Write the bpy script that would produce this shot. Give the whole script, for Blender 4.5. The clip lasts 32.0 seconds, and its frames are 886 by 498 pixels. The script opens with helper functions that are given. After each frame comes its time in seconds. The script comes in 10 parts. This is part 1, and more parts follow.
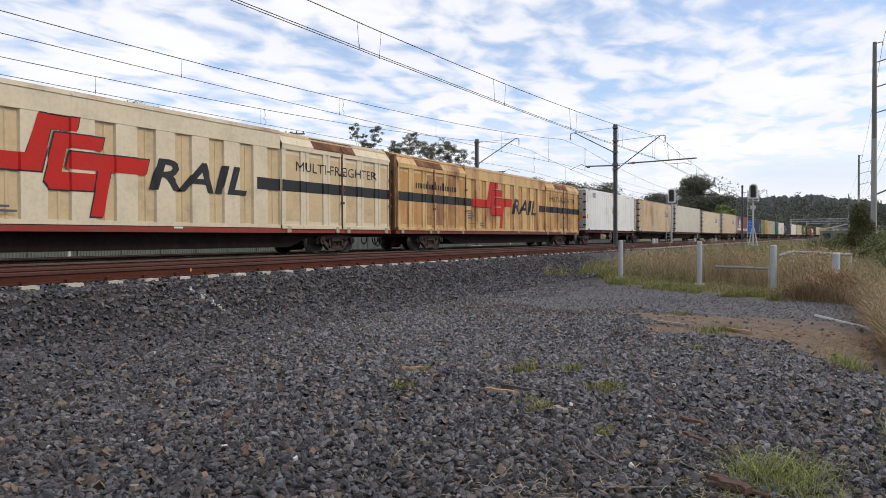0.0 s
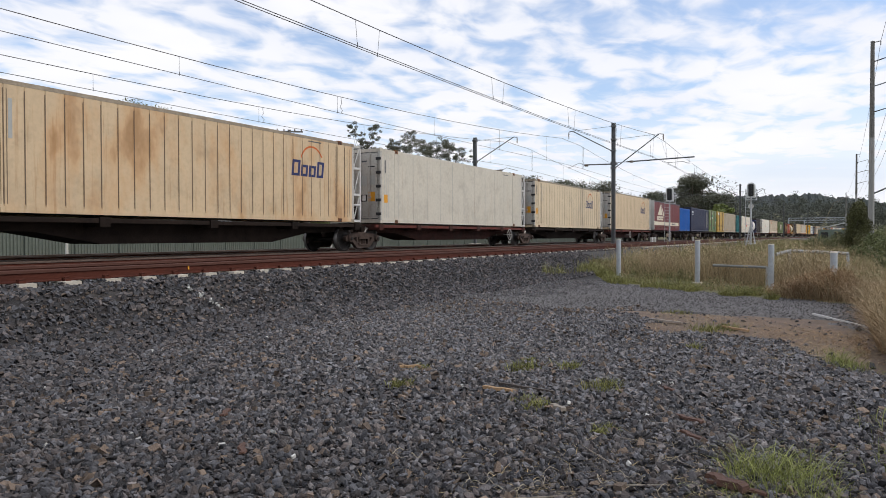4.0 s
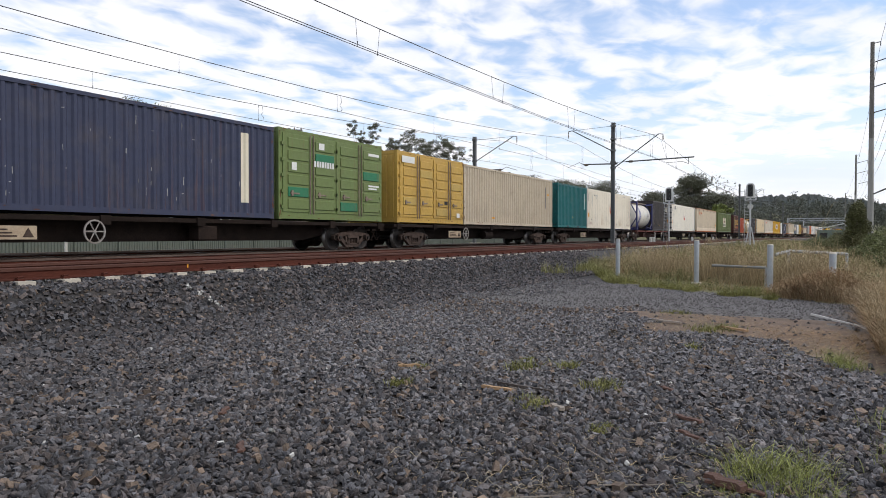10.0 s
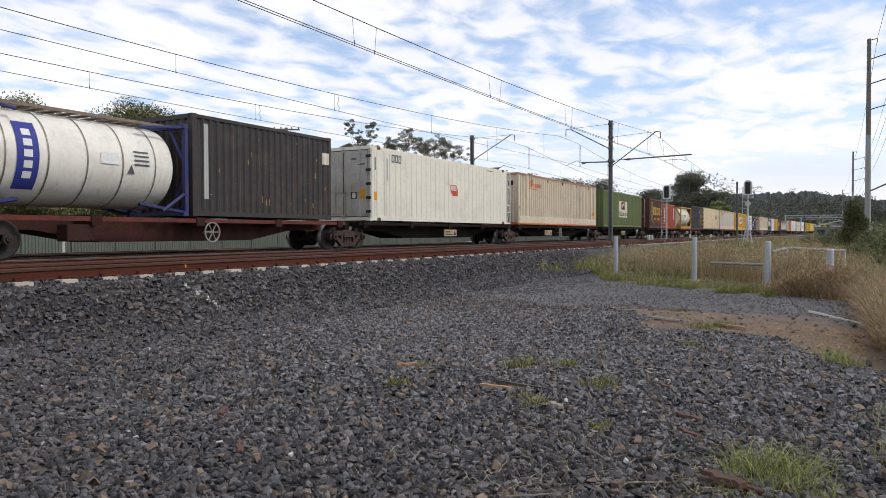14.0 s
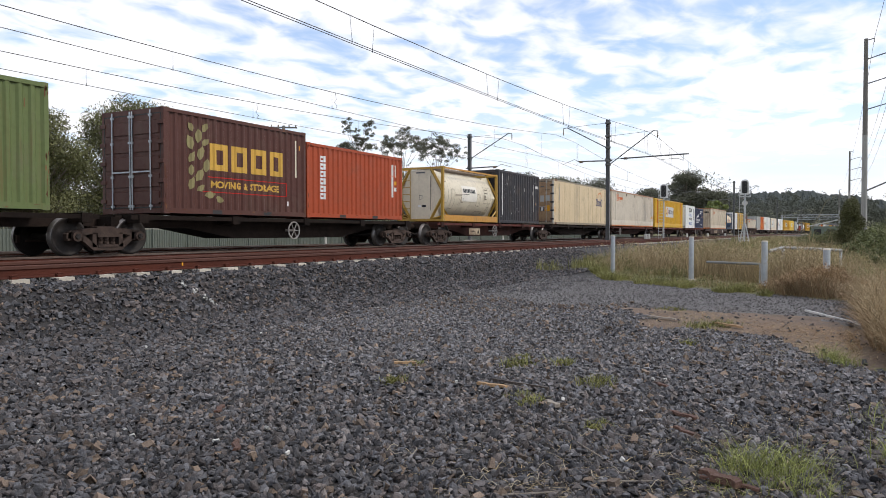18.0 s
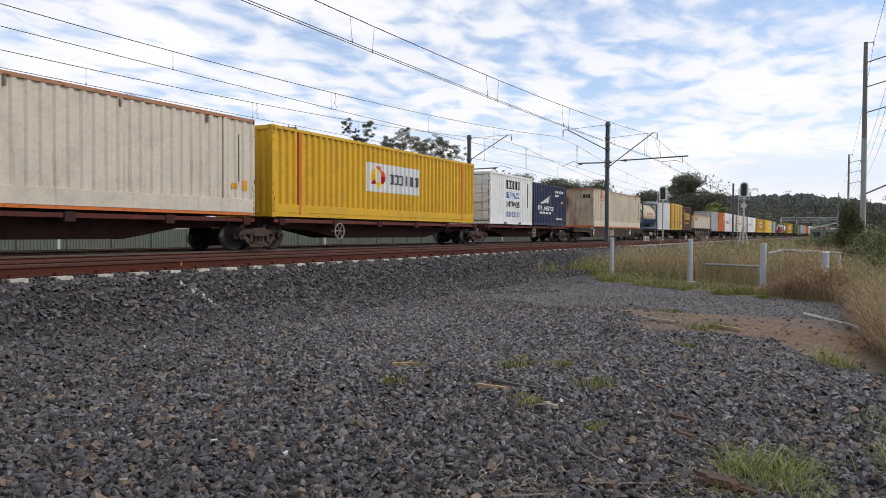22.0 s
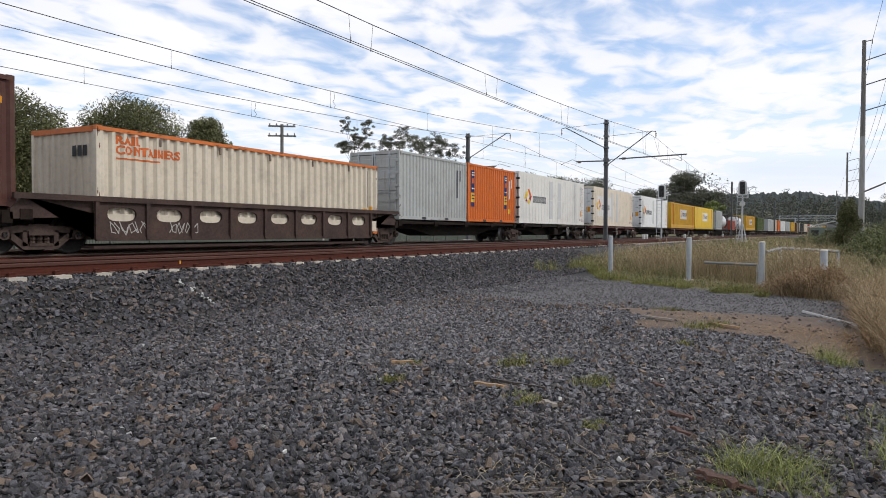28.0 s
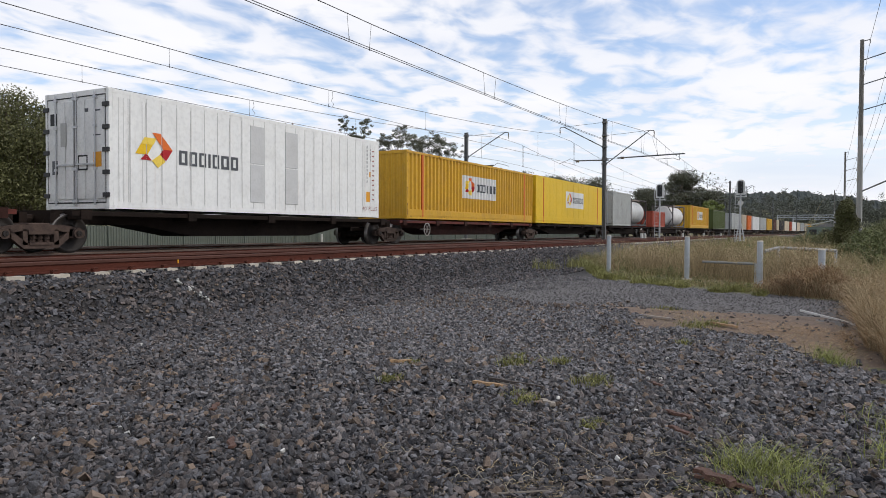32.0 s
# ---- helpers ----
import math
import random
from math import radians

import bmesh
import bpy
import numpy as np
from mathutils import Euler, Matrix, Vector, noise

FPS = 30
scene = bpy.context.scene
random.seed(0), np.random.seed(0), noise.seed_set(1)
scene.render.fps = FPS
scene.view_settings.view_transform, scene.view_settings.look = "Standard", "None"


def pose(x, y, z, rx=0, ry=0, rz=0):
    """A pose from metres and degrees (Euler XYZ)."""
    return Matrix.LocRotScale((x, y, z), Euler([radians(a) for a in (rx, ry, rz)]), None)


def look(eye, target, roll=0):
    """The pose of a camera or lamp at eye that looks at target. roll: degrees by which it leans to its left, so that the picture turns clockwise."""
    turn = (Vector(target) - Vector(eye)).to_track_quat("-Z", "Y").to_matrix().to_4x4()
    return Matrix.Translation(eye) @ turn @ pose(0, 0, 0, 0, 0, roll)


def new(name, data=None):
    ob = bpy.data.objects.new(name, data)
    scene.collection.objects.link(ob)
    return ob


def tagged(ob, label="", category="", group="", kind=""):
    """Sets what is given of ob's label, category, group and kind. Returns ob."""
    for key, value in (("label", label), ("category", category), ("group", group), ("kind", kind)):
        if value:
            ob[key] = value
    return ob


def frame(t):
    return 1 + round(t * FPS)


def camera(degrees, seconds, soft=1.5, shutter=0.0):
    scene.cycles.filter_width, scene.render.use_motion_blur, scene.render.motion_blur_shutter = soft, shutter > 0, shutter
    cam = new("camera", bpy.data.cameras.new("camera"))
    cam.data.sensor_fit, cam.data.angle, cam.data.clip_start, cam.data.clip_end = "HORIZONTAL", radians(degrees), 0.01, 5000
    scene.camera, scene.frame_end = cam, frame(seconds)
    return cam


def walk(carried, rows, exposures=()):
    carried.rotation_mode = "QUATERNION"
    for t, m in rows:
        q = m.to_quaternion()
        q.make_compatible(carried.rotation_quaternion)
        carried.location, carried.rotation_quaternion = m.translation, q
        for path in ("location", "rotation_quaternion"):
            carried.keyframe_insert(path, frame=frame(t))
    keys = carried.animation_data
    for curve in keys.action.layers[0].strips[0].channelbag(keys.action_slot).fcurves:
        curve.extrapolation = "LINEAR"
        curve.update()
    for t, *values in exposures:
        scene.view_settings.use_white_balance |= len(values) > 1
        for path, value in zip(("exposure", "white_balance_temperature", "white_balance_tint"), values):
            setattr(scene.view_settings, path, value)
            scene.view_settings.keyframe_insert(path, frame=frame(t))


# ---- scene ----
EYE = (0.0, 0.0, 1.15)
# slow drift of the tripod head: seconds, heading from +X, tilt, lean
DRIFT = [
    (0.0, 28.584, -0.897, -0.211), (0.5, 28.562, -0.916, -0.179), (1.0, 28.543, -0.925, -0.160), (1.5, 28.529, -0.929, -0.149),
    (2.0, 28.515, -0.945, -0.139), (2.5, 28.489, -0.980, -0.138), (3.0, 28.454, -1.012, -0.143), (3.5, 28.431, -1.027, -0.138),
    (4.0, 28.432, -1.030, -0.129), (4.5, 28.444, -1.028, -0.125), (5.0, 28.455, -1.026, -0.120), (5.5, 28.456, -1.032, -0.109),
    (6.0, 28.433, -1.048, -0.099), (6.5, 28.404, -1.060, -0.077), (7.0, 28.392, -1.065, 0.010), (7.5, 28.395, -1.069, 0.109),
    (8.0, 28.404, -1.087, 0.129), (8.5, 28.405, -1.114, 0.111), (9.0, 28.394, -1.132, 0.110), (9.5, 28.385, -1.123, 0.106),
    (10.0, 28.375, -1.099, 0.085), (10.5, 28.353, -1.088, 0.067), (11.0, 28.327, -1.099, 0.036), (11.5, 28.308, -1.119, -0.011),
    (12.0, 28.297, -1.133, -0.052), (12.5, 28.288, -1.140, -0.099), (13.0, 28.274, -1.153, -0.145), (13.5, 28.252, -1.174, -0.175),
    (14.0, 28.221, -1.201, -0.191), (14.5, 28.190, -1.229, -0.192), (15.0, 28.163, -1.248, -0.173), (15.5, 28.137, -1.261, -0.146),
    (16.0, 28.111, -1.274, -0.119), (16.5, 28.082, -1.293, -0.111), (17.0, 28.045, -1.318, -0.124), (17.5, 28.012, -1.329, -0.109),
    (18.0, 28.002, -1.317, -0.047), (18.5, 28.019, -1.290, 0.025), (19.0, 28.041, -1.259, 0.082), (19.5, 28.055, -1.238, 0.133),
    (20.0, 28.049, -1.228, 0.169), (20.5, 28.027, -1.214, 0.179), (21.0, 27.998, -1.198, 0.196), (21.5, 27.966, -1.204, 0.219),
    (22.0, 27.930, -1.234, 0.232), (22.5, 27.897, -1.264, 0.253), (23.0, 27.876, -1.274, 0.251), (23.5, 27.858, -1.272, 0.222),
    (24.0, 27.844, -1.271, 0.213), (24.5, 27.843, -1.277, 0.205), (25.0, 27.844, -1.290, 0.186), (25.5, 27.843, -1.304, 0.164),
    (26.0, 27.842, -1.315, 0.155), (26.5, 27.843, -1.326, 0.160), (27.0, 27.844, -1.337, 0.165), (27.5, 27.843, -1.349, 0.173),
    (28.0, 27.834, -1.358, 0.188), (28.5, 27.819, -1.357, 0.186), (29.0, 27.806, -1.353, 0.145), (29.5, 27.792, -1.362, 0.091),
    (30.0, 27.769, -1.387, 0.067), (30.5, 27.749, -1.412, 0.085), (31.0, 27.735, -1.418, 0.121), (31.5, 27.719, -1.416, 0.168),
    (32.0, 27.702, -1.425, 0.209),
]


def gaze(heading, tilt, lean):
    h, e = radians(heading), radians(tilt)
    way = Vector((math.cos(h) * math.cos(e), math.sin(h) * math.cos(e), math.sin(e)))
    return look(EYE, Vector(EYE) + way * 10, lean)


cam = camera(62.83, 32.0, soft=0.9)
# the film's own slow changes of exposure, in stops
STOPS = [(0.0, 0.0), (8.0, 0.0), (10.0, 0.10), (11.0, 0.09), (13.0, 0.04), (14.5, 0.04), (17.0, 0.11), (18.0, 0.20), (19.0, 0.15), (20.0, 0.11), (21.0, 0.05), (22.0, 0.0), (24.5, -0.02), (28.0, 0.03), (32.0, -0.02)]
walk(cam, [(t, gaze(h, e, r)) for t, h, e, r in DRIFT], STOPS)

# ---------------------------------------------------------------- daylight
world = bpy.data.worlds.new("world")
scene.world = world
world.use_nodes = True
SUN_EL, SUN_AZ = 42.0, 291.0     # degrees; azimuth counted from +X towards +Y


def sky_nodes():
    nt = world.node_tree
    nt.nodes.clear()
    N, K = nt.nodes.new, nt.links.new
    out, bg = N("ShaderNodeOutputWorld"), N("ShaderNodeBackground")
    sky = N("ShaderNodeTexSky")
    sky.sky_type, sky.sun_disc = "NISHITA", False
    sky.sun_elevation, sky.sun_rotation = radians(SUN_EL), radians(90 - SUN_AZ)
    sky.air_density, sky.dust_density, sky.ozone_density = 1.0, 0.8, 5.0
    co, sep = N("ShaderNodeTexCoord"), N("ShaderNodeSeparateXYZ")
    K(co.outputs["Generated"], sep.inputs[0])
    up = N("ShaderNodeMath"); up.operation = "MAXIMUM"; up.inputs[1].default_value = 0.0
    K(sep.outputs["Z"], up.inputs[0])
    lift = N("ShaderNodeMath"); lift.operation = "ADD"; lift.inputs[1].default_value = 0.10
    K(up.outputs[0], lift.inputs[0])
    div = []
    for axis in ("X", "Y"):
        d = N("ShaderNodeMath"); d.operation = "DIVIDE"
        K(sep.outputs[axis], d.inputs[0]); K(lift.outputs[0], d.inputs[1]); div.append(d)
    com = N("ShaderNodeCombineXYZ")
    K(div[0].outputs[0], com.inputs[0]); K(div[1].outputs[0], com.inputs[1])
    mp = N("ShaderNodeMapping"); mp.inputs["Rotation"].default_value = (0, 0, radians(55))
    mp.inputs["Scale"].default_value = (1.0, 1.35, 1.0)
    K(com.outputs[0], mp.inputs[0])
    fine, wide = N("ShaderNodeTexNoise"), N("ShaderNodeTexNoise")
    for n, s, d, r, w in ((fine, 4.2, 4, 0.5, 0.35), (wide, 0.75, 3, 0.5, 0.4)):
        n.inputs["Scale"].default_value, n.inputs["Detail"].default_value = s, d
        n.inputs["Roughness"].default_value, n.inputs["Distortion"].default_value = r, w
        K(mp.outputs[0], n.inputs["Vector"])
    add = N("ShaderNodeMath"); add.operation = "MULTIPLY_ADD"; add.inputs[1].default_value = 0.75
    K(wide.outputs["Fac"], add.inputs[0]); K(fine.outputs["Fac"], add.inputs[2])
    rmp = N("ShaderNodeMapRange"); rmp.interpolation_type = "SMOOTHSTEP"
    rmp.inputs["From Min"].default_value, rmp.inputs["From Max"].default_value = 0.665, 0.97
    rmp.inputs["To Min"].default_value = 0.24
    K(add.outputs[0], rmp.inputs["Value"])
    # the cloud sheet closes towards the horizon
    hz = N("ShaderNodeMapRange")
    hz.inputs["From Min"].default_value, hz.inputs["From Max"].default_value = 0.04, 0.24
    hz.inputs["To Min"].default_value, hz.inputs["To Max"].default_value = 1.0, 0.0
    K(sep.outputs["Z"], hz.inputs["Value"])
    mx = N("ShaderNodeMath"); mx.operation = "MAXIMUM"
    K(rmp.outputs[0], mx.inputs[0]); K(hz.outputs[0], mx.inputs[1])
    # soft grey undersides
    shade = N("ShaderNodeMapRange")
    shade.inputs["From Min"].default_value, shade.inputs["From Max"].default_value = 0.30, 0.62
    K(wide.outputs["Fac"], shade.inputs["Value"])
    cloud = N("ShaderNodeMix"); cloud.data_type = "RGBA"
    cloud.inputs["A"].default_value, cloud.inputs["B"].default_value = (9.1, 9.45, 10.6, 1), (10.75, 10.75, 11.1, 1)
    K(shade.outputs[0], cloud.inputs["Factor"])
    veil = N("ShaderNodeVectorMath"); veil.operation = "SCALE"; veil.inputs["Scale"].default_value = 1.95   # bright thin haze
    K(sky.outputs[0], veil.inputs[0])
    mix = N("ShaderNodeMix"); mix.data_type = "RGBA"
    K(mx.outputs[0], mix.inputs["Factor"]); K(veil.outputs[0], mix.inputs["A"]); K(cloud.outputs["Result"], mix.inputs["B"])
    K(mix.outputs["Result"], bg.inputs["Color"])
    bg.inputs["Strength"].default_value = 0.093
    K(bg.outputs[0], out.inputs["Surface"])


sky_nodes()
sun = new("sun", bpy.data.lights.new("sun", "SUN"))
sun.data.energy, sun.data.angle, sun.data.color = 1.58, radians(12), (1.0, 0.945, 0.87)
h, e = radians(SUN_AZ), radians(SUN_EL)
sun.matrix_world = look((0, 0, 60), (-math.cos(h) * math.cos(e), -math.sin(h) * math.cos(e), 60 - math.sin(e)))

# ---------------------------------------------------------------- materials
def surface(name, base, dark=None, scale=6.0, amount=0.5, rough=0.7, metal=0.0, bump=0.15, bump_scale=40.0,
            streak=None, streak_amount=0.0, island=0.0, spread=0.0, stretch=(1, 1, 1), grime=None, grime_amount=0.0, space="Object", spec=0.5, tint=None):
    """A procedural paint, metal, stone or leaf: two scales of noise, optional vertical run-off streaks and patchy grime."""
    m = bpy.data.materials.new(name)
    m.use_nodes = True
    nt = m.node_tree
    N, K = nt.nodes.new, nt.links.new
    bs = nt.nodes["Principled BSDF"]
    bs.inputs["Roughness"].default_value, bs.inputs["Metallic"].default_value = rough, metal
    bs.inputs["Specular IOR Level"].default_value = spec
    co = N("ShaderNodeTexCoord")
    mp = N("ShaderNodeMapping")
    mp.inputs["Scale"].default_value = stretch
    K(co.outputs[space], mp.inputs[0])

    def noise(s, detail=5, vec=mp, r=0.6):
        n = N("ShaderNodeTexNoise")
        n.inputs["Scale"].default_value, n.inputs["Detail"].default_value, n.inputs["Roughness"].default_value = s, detail, r
        K(vec.outputs[0], n.inputs["Vector"])
        return n

    def ramp(node, lo, hi, a=0.0, b=1.0, out="Fac"):
        r = N("ShaderNodeMapRange")
        r.inputs["From Min"].default_value, r.inputs["From Max"].default_value = lo, hi
        r.inputs["To Min"].default_value, r.inputs["To Max"].default_value = a, b
        K(node.outputs[out], r.inputs["Value"])
        return r

    def blend(fac, a, b):
        x = N("ShaderNodeMix"); x.data_type = "RGBA"
        for sock, v in (("Factor", fac), ("A", a), ("B", b)):
            if isinstance(v, (tuple, list)):
                x.inputs[sock].default_value = (*v, 1)
            elif isinstance(v, float):
                x.inputs[sock].default_value = v
            else:
                K(v, x.inputs[sock])
        return x.outputs["Result"]

    dark = dark or tuple(c * 0.6 for c in base)
    big = noise(scale)
    colour = blend(ramp(big, 0.35, 0.7, 0.0, amount).outputs[0], base, dark)
    small = noise(scale * 9, 3)
    colour = blend(ramp(small, 0.45, 0.75, 0.0, amount * 0.6).outputs[0], colour, tuple(c * 0.7 for c in dark))
    if streak:
        ms = N("ShaderNodeMapping")
        ms.inputs["Scale"].default_value = (4.6, 4.6, 0.24)
        K(co.outputs["Object"], ms.inputs[0])
        st, gate = noise(1.6, 5, ms, 0.65), noise(0.5, 2)
        a = ramp(st, 0.55, 0.68, 0.0, streak_amount)
        b = ramp(gate, 0.38, 0.56)
        mul = N("ShaderNodeMath"); mul.operation = "MULTIPLY"
        K(a.outputs[0], mul.inputs[0]); K(b.outputs[0], mul.inputs[1])
        colour = blend(mul.outputs[0], colour, streak)
        if streak_amount > 0.5:
            # heavy corrosion: broad stained sheets running down
            mw = N("ShaderNodeMapping")
            mw.inputs["Scale"].default_value = (0.8, 0.8, 0.34)
            mw.inputs["Location"].default_value = (3.7, 1.2, 5.1)
            K(co.outputs["Object"], mw.inputs[0])
            broad = noise(1.5, 4, mw, 0.55)
            colour = blend(ramp(broad, 0.45, 0.64, 0.0, streak_amount * 0.7).outputs[0], colour, tuple(c * 1.5 for c in streak))
            colour = blend(ramp(broad, 0.60, 0.72, 0.0, streak_amount * 0.8).outputs[0], colour, tuple(c * 0.6 for c in streak))
    if grime:
        gr = noise(1.1, 6, mp, 0.7)
        colour = blend(ramp(gr, 0.5, 0.78, 0.0, grime_amount).outputs[0], colour, grime)
    if island or spread:
        if island:
            src = N("ShaderNodeNewGeometry").outputs["Random Per Island"]
        else:
            src = N("ShaderNodeObjectInfo").outputs["Random"]
        if tint:
            # some pieces lean to a second hue
            mt = N("ShaderNodeMath"); mt.operation = "MULTIPLY"; mt.inputs[1].default_value = 17.3
            fr = N("ShaderNodeMath"); fr.operation = "FRACT"
            K(src, mt.inputs[0]); K(mt.outputs[0], fr.inputs[0])
            mr = N("ShaderNodeMapRange")
            mr.inputs["From Min"].default_value, mr.inputs["From Max"].default_value = 0.35, 1.0
            mr.inputs["To Max"].default_value = 0.75
            K(fr.outputs[0], mr.inputs["Value"])
            colour = blend(mr.outputs[0], colour, tint)
        v = N("ShaderNodeMapRange")
        w = island or spread
        v.inputs["To Min"].default_value, v.inputs["To Max"].default_value = 1 - w, 1 + w
        K(src, v.inputs["Value"])
        hsv = N("ShaderNodeHueSaturation")
        K(v.outputs[0], hsv.inputs["Value"]); K(colour, hsv.inputs["Color"])
        colour = hsv.outputs["Color"]
    K(colour, bs.inputs["Base Color"])
    K(ramp(small, 0.3, 0.8, max(0.0, rough - 0.12), min(1.0, rough + 0.12)).outputs[0], bs.inputs["Roughness"])
    if bump:
        bn, bp = noise(bump_scale, 4), N("ShaderNodeBump")
        bp.inputs["Strength"].default_value, bp.inputs["Distance"].default_value = bump, 0.02
        K(bn.outputs["Fac"], bp.inputs["Height"]); K(bp.outputs[0], bs.inputs["Normal"])
    return m


RUST = (0.16, 0.06, 0.025)
GREY_DIRT = (0.15, 0.12, 0.09)


def paint(name, base, dirt=0.35, rust=0.3, rough=0.5, streak=RUST):
    return surface(name, base, tuple(c * 0.86 for c in base), 0.9, 0.5, rough, 0.0, 0.05, 30, streak, rust, grime=GREY_DIRT, grime_amount=dirt, spec=0.25)


M = {}
# near-black sheet: shade of the gaps between stones put into its colour
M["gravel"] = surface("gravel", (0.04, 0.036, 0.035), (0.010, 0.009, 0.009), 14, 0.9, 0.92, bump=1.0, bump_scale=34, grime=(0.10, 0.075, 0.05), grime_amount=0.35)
M["fine_gravel"] = surface("fine_gravel", (0.155, 0.146, 0.145), (0.085, 0.08, 0.08), 22, 1.0, 0.95, bump=0.8, bump_scale=90, grime=(0.11, 0.09, 0.06), grime_amount=0.3)
M["soil"] = surface("soil", (0.165, 0.112, 0.078), (0.085, 0.055, 0.036), 3, 0.8, 0.95, bump=0.7, bump_scale=40, grime=(0.09, 0.085, 0.08), grime_amount=0.6)
M["turf"] = surface("turf", (0.13, 0.115, 0.045), (0.07, 0.075, 0.025), 1.2, 0.8, 0.95, bump=0.8, bump_scale=25, grime=(0.10, 0.07, 0.035), grime_amount=0.5)
M["stone"] = surface("ballast_stone", (0.100, 0.099, 0.106), (0.034, 0.033, 0.036), 22, 0.8, 0.85, bump=0.5, bump_scale=120, island=0.55, spec=0.35, tint=(0.125, 0.100, 0.088))
M["stone_lighter"] = surface("lighter_stone", (0.176, 0.174, 0.184), (0.075, 0.073, 0.078), 22, 0.8, 0.9, bump=0.5, bump_scale=120, island=0.5, spec=0.35, tint=(0.185, 0.16, 0.145))
M["stone_fine"] = surface("pale_grey_chippings", (0.18, 0.169, 0.168), (0.09, 0.085, 0.084), 22, 0.8, 0.88, bump=0.5, bump_scale=120, island=0.5)
M["stone_brown"] = surface("brown_ballast_stone", (0.20, 0.148, 0.11), (0.085, 0.06, 0.045), 22, 0.7, 0.88, bump=0.5, bump_scale=120, island=0.5)
M["stone_pale"] = surface("pale_stone", (0.5, 0.49, 0.46), (0.3, 0.3, 0.28), 22, 0.7, 0.85, bump=0.4, bump_scale=120, island=0.3)
M["rail_rust"] = surface("rusty_rail_steel", (0.095, 0.026, 0.015), (0.05, 0.016, 0.011), 5, 0.8, 0.85, spec=0.2, bump=0.2, bump_scale=90, stretch=(0.3, 1, 1))
M["rail_head"] = surface("worn_rail_head", (0.15, 0.11, 0.09), (0.09, 0.05, 0.035), 5, 0.7, 0.55, 0.6, 0.05, 60, stretch=(0.2, 1, 1))
M["rail_dull"] = surface("rusted_rail_head", (0.09, 0.038, 0.027), (0.06, 0.025, 0.018), 5, 0.7, 0.8, 0.0, spec=0.25, bump=0.05, bump_scale=60, stretch=(0.2, 1, 1))
M["concrete"] = surface("pale_concrete", (0.52, 0.465, 0.385), (0.42, 0.39, 0.34), 5, 0.6, 0.85, bump=0.2, bump_scale=60, spread=0.12)
M["galv"] = surface("galvanised_steel", (0.50, 0.53, 0.56), (0.36, 0.39, 0.42), 7, 0.7, 0.5, 0.5, 0.08, 60)
M["mast"] = surface("weathered_mast_steel", (0.14, 0.145, 0.15), (0.08, 0.08, 0.082), 4, 0.7, 0.6, 0.3, 0.1, 40, streak=RUST, streak_amount=0.3)
M["wire"] = surface("copper_wire", (0.10, 0.10, 0.105), (0.05, 0.05, 0.05), 10, 0.4, 0.5, 0.4, 0.0)
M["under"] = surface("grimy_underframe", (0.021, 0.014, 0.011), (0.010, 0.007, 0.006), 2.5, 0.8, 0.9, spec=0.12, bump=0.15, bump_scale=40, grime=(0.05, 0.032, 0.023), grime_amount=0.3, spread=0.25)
M["rail_red"] = surface("worn_red_rail", (0.15, 0.034, 0.025), (0.055, 0.022, 0.018), 1.6, 0.8, 0.75, spec=0.2, bump=0.1, bump_scale=40, grime=(0.07, 0.05, 0.04), grime_amount=0.7, spread=0.2)
M["under_red"] = surface("oxide_red_underframe", (0.06, 0.022, 0.017), (0.026, 0.013, 0.010), 2.0, 0.8, 0.85, spec=0.15, bump=0.12, bump_scale=40, grime=(0.05, 0.04, 0.035), grime_amount=0.6, spread=0.2)
M["bogie"] = surface("brake_dust_steel", (0.088, 0.06, 0.048), (0.032, 0.023, 0.02), 5, 0.8, 0.9, spec=0.2, bump=0.25, bump_scale=60, spread=0.25)
M["wheel"] = surface("wheel_steel", (0.032, 0.026, 0.023), (0.016, 0.013, 0.012), 5, 0.7, 0.75, 0.0, spec=0.3, bump=0.1, bump_scale=60)
M["tread"] = surface("polished_tread", (0.22, 0.20, 0.19), (0.10, 0.09, 0.08), 8, 0.6, 0.4, 0.8, 0.03, 60)
M["white_part"] = surface("dull_white_paint", (0.62, 0.61, 0.58), (0.4, 0.38, 0.35), 3, 0.6, 0.55, grime=GREY_DIRT, grime_amount=0.4)
M["rust_brown"] = surface("deep_rust", (0.15, 0.058, 0.026), (0.06, 0.026, 0.016), 1.6, 0.8, 0.85, bump=0.2, bump_scale=40, grime=(0.44, 0.22, 0.09), grime_amount=0.85, spec=0.3)
M["iron_grey"] = surface("dull_iron_paint", (0.34, 0.32, 0.30), (0.17, 0.14, 0.12), 5, 0.7, 0.7, bump=0.05, grime=RUST, grime_amount=0.4)
M["wagon_brown"] = surface("brown_wagon_paint", (0.075, 0.045, 0.037), (0.035, 0.024, 0.02), 1.8, 0.8, 0.8, bump=0.1, grime=(0.12, 0.075, 0.05), grime_amount=0.5, spec=0.25)
M["black"] = surface("black_rubber", (0.02, 0.02, 0.021), (0.012, 0.012, 0.012), 6, 0.5, 0.6, bump=0.05)
M["castings"] = surface("worn_casting", (0.26, 0.20, 0.15), (0.12, 0.085, 0.065), 8, 0.8, 0.7, bump=0.1)
M["bark"] = surface("gum_bark", (0.24, 0.20, 0.165), (0.10, 0.085, 0.07), 3, 0.8, 0.9, bump=0.5, bump_scale=20, stretch=(1, 1, 0.3))
M["timber"] = surface("grey_pole_timber", (0.19, 0.18, 0.165), (0.10, 0.095, 0.088), 4, 0.8, 0.85, bump=0.3, bump_scale=30, stretch=(4, 4, 0.3))
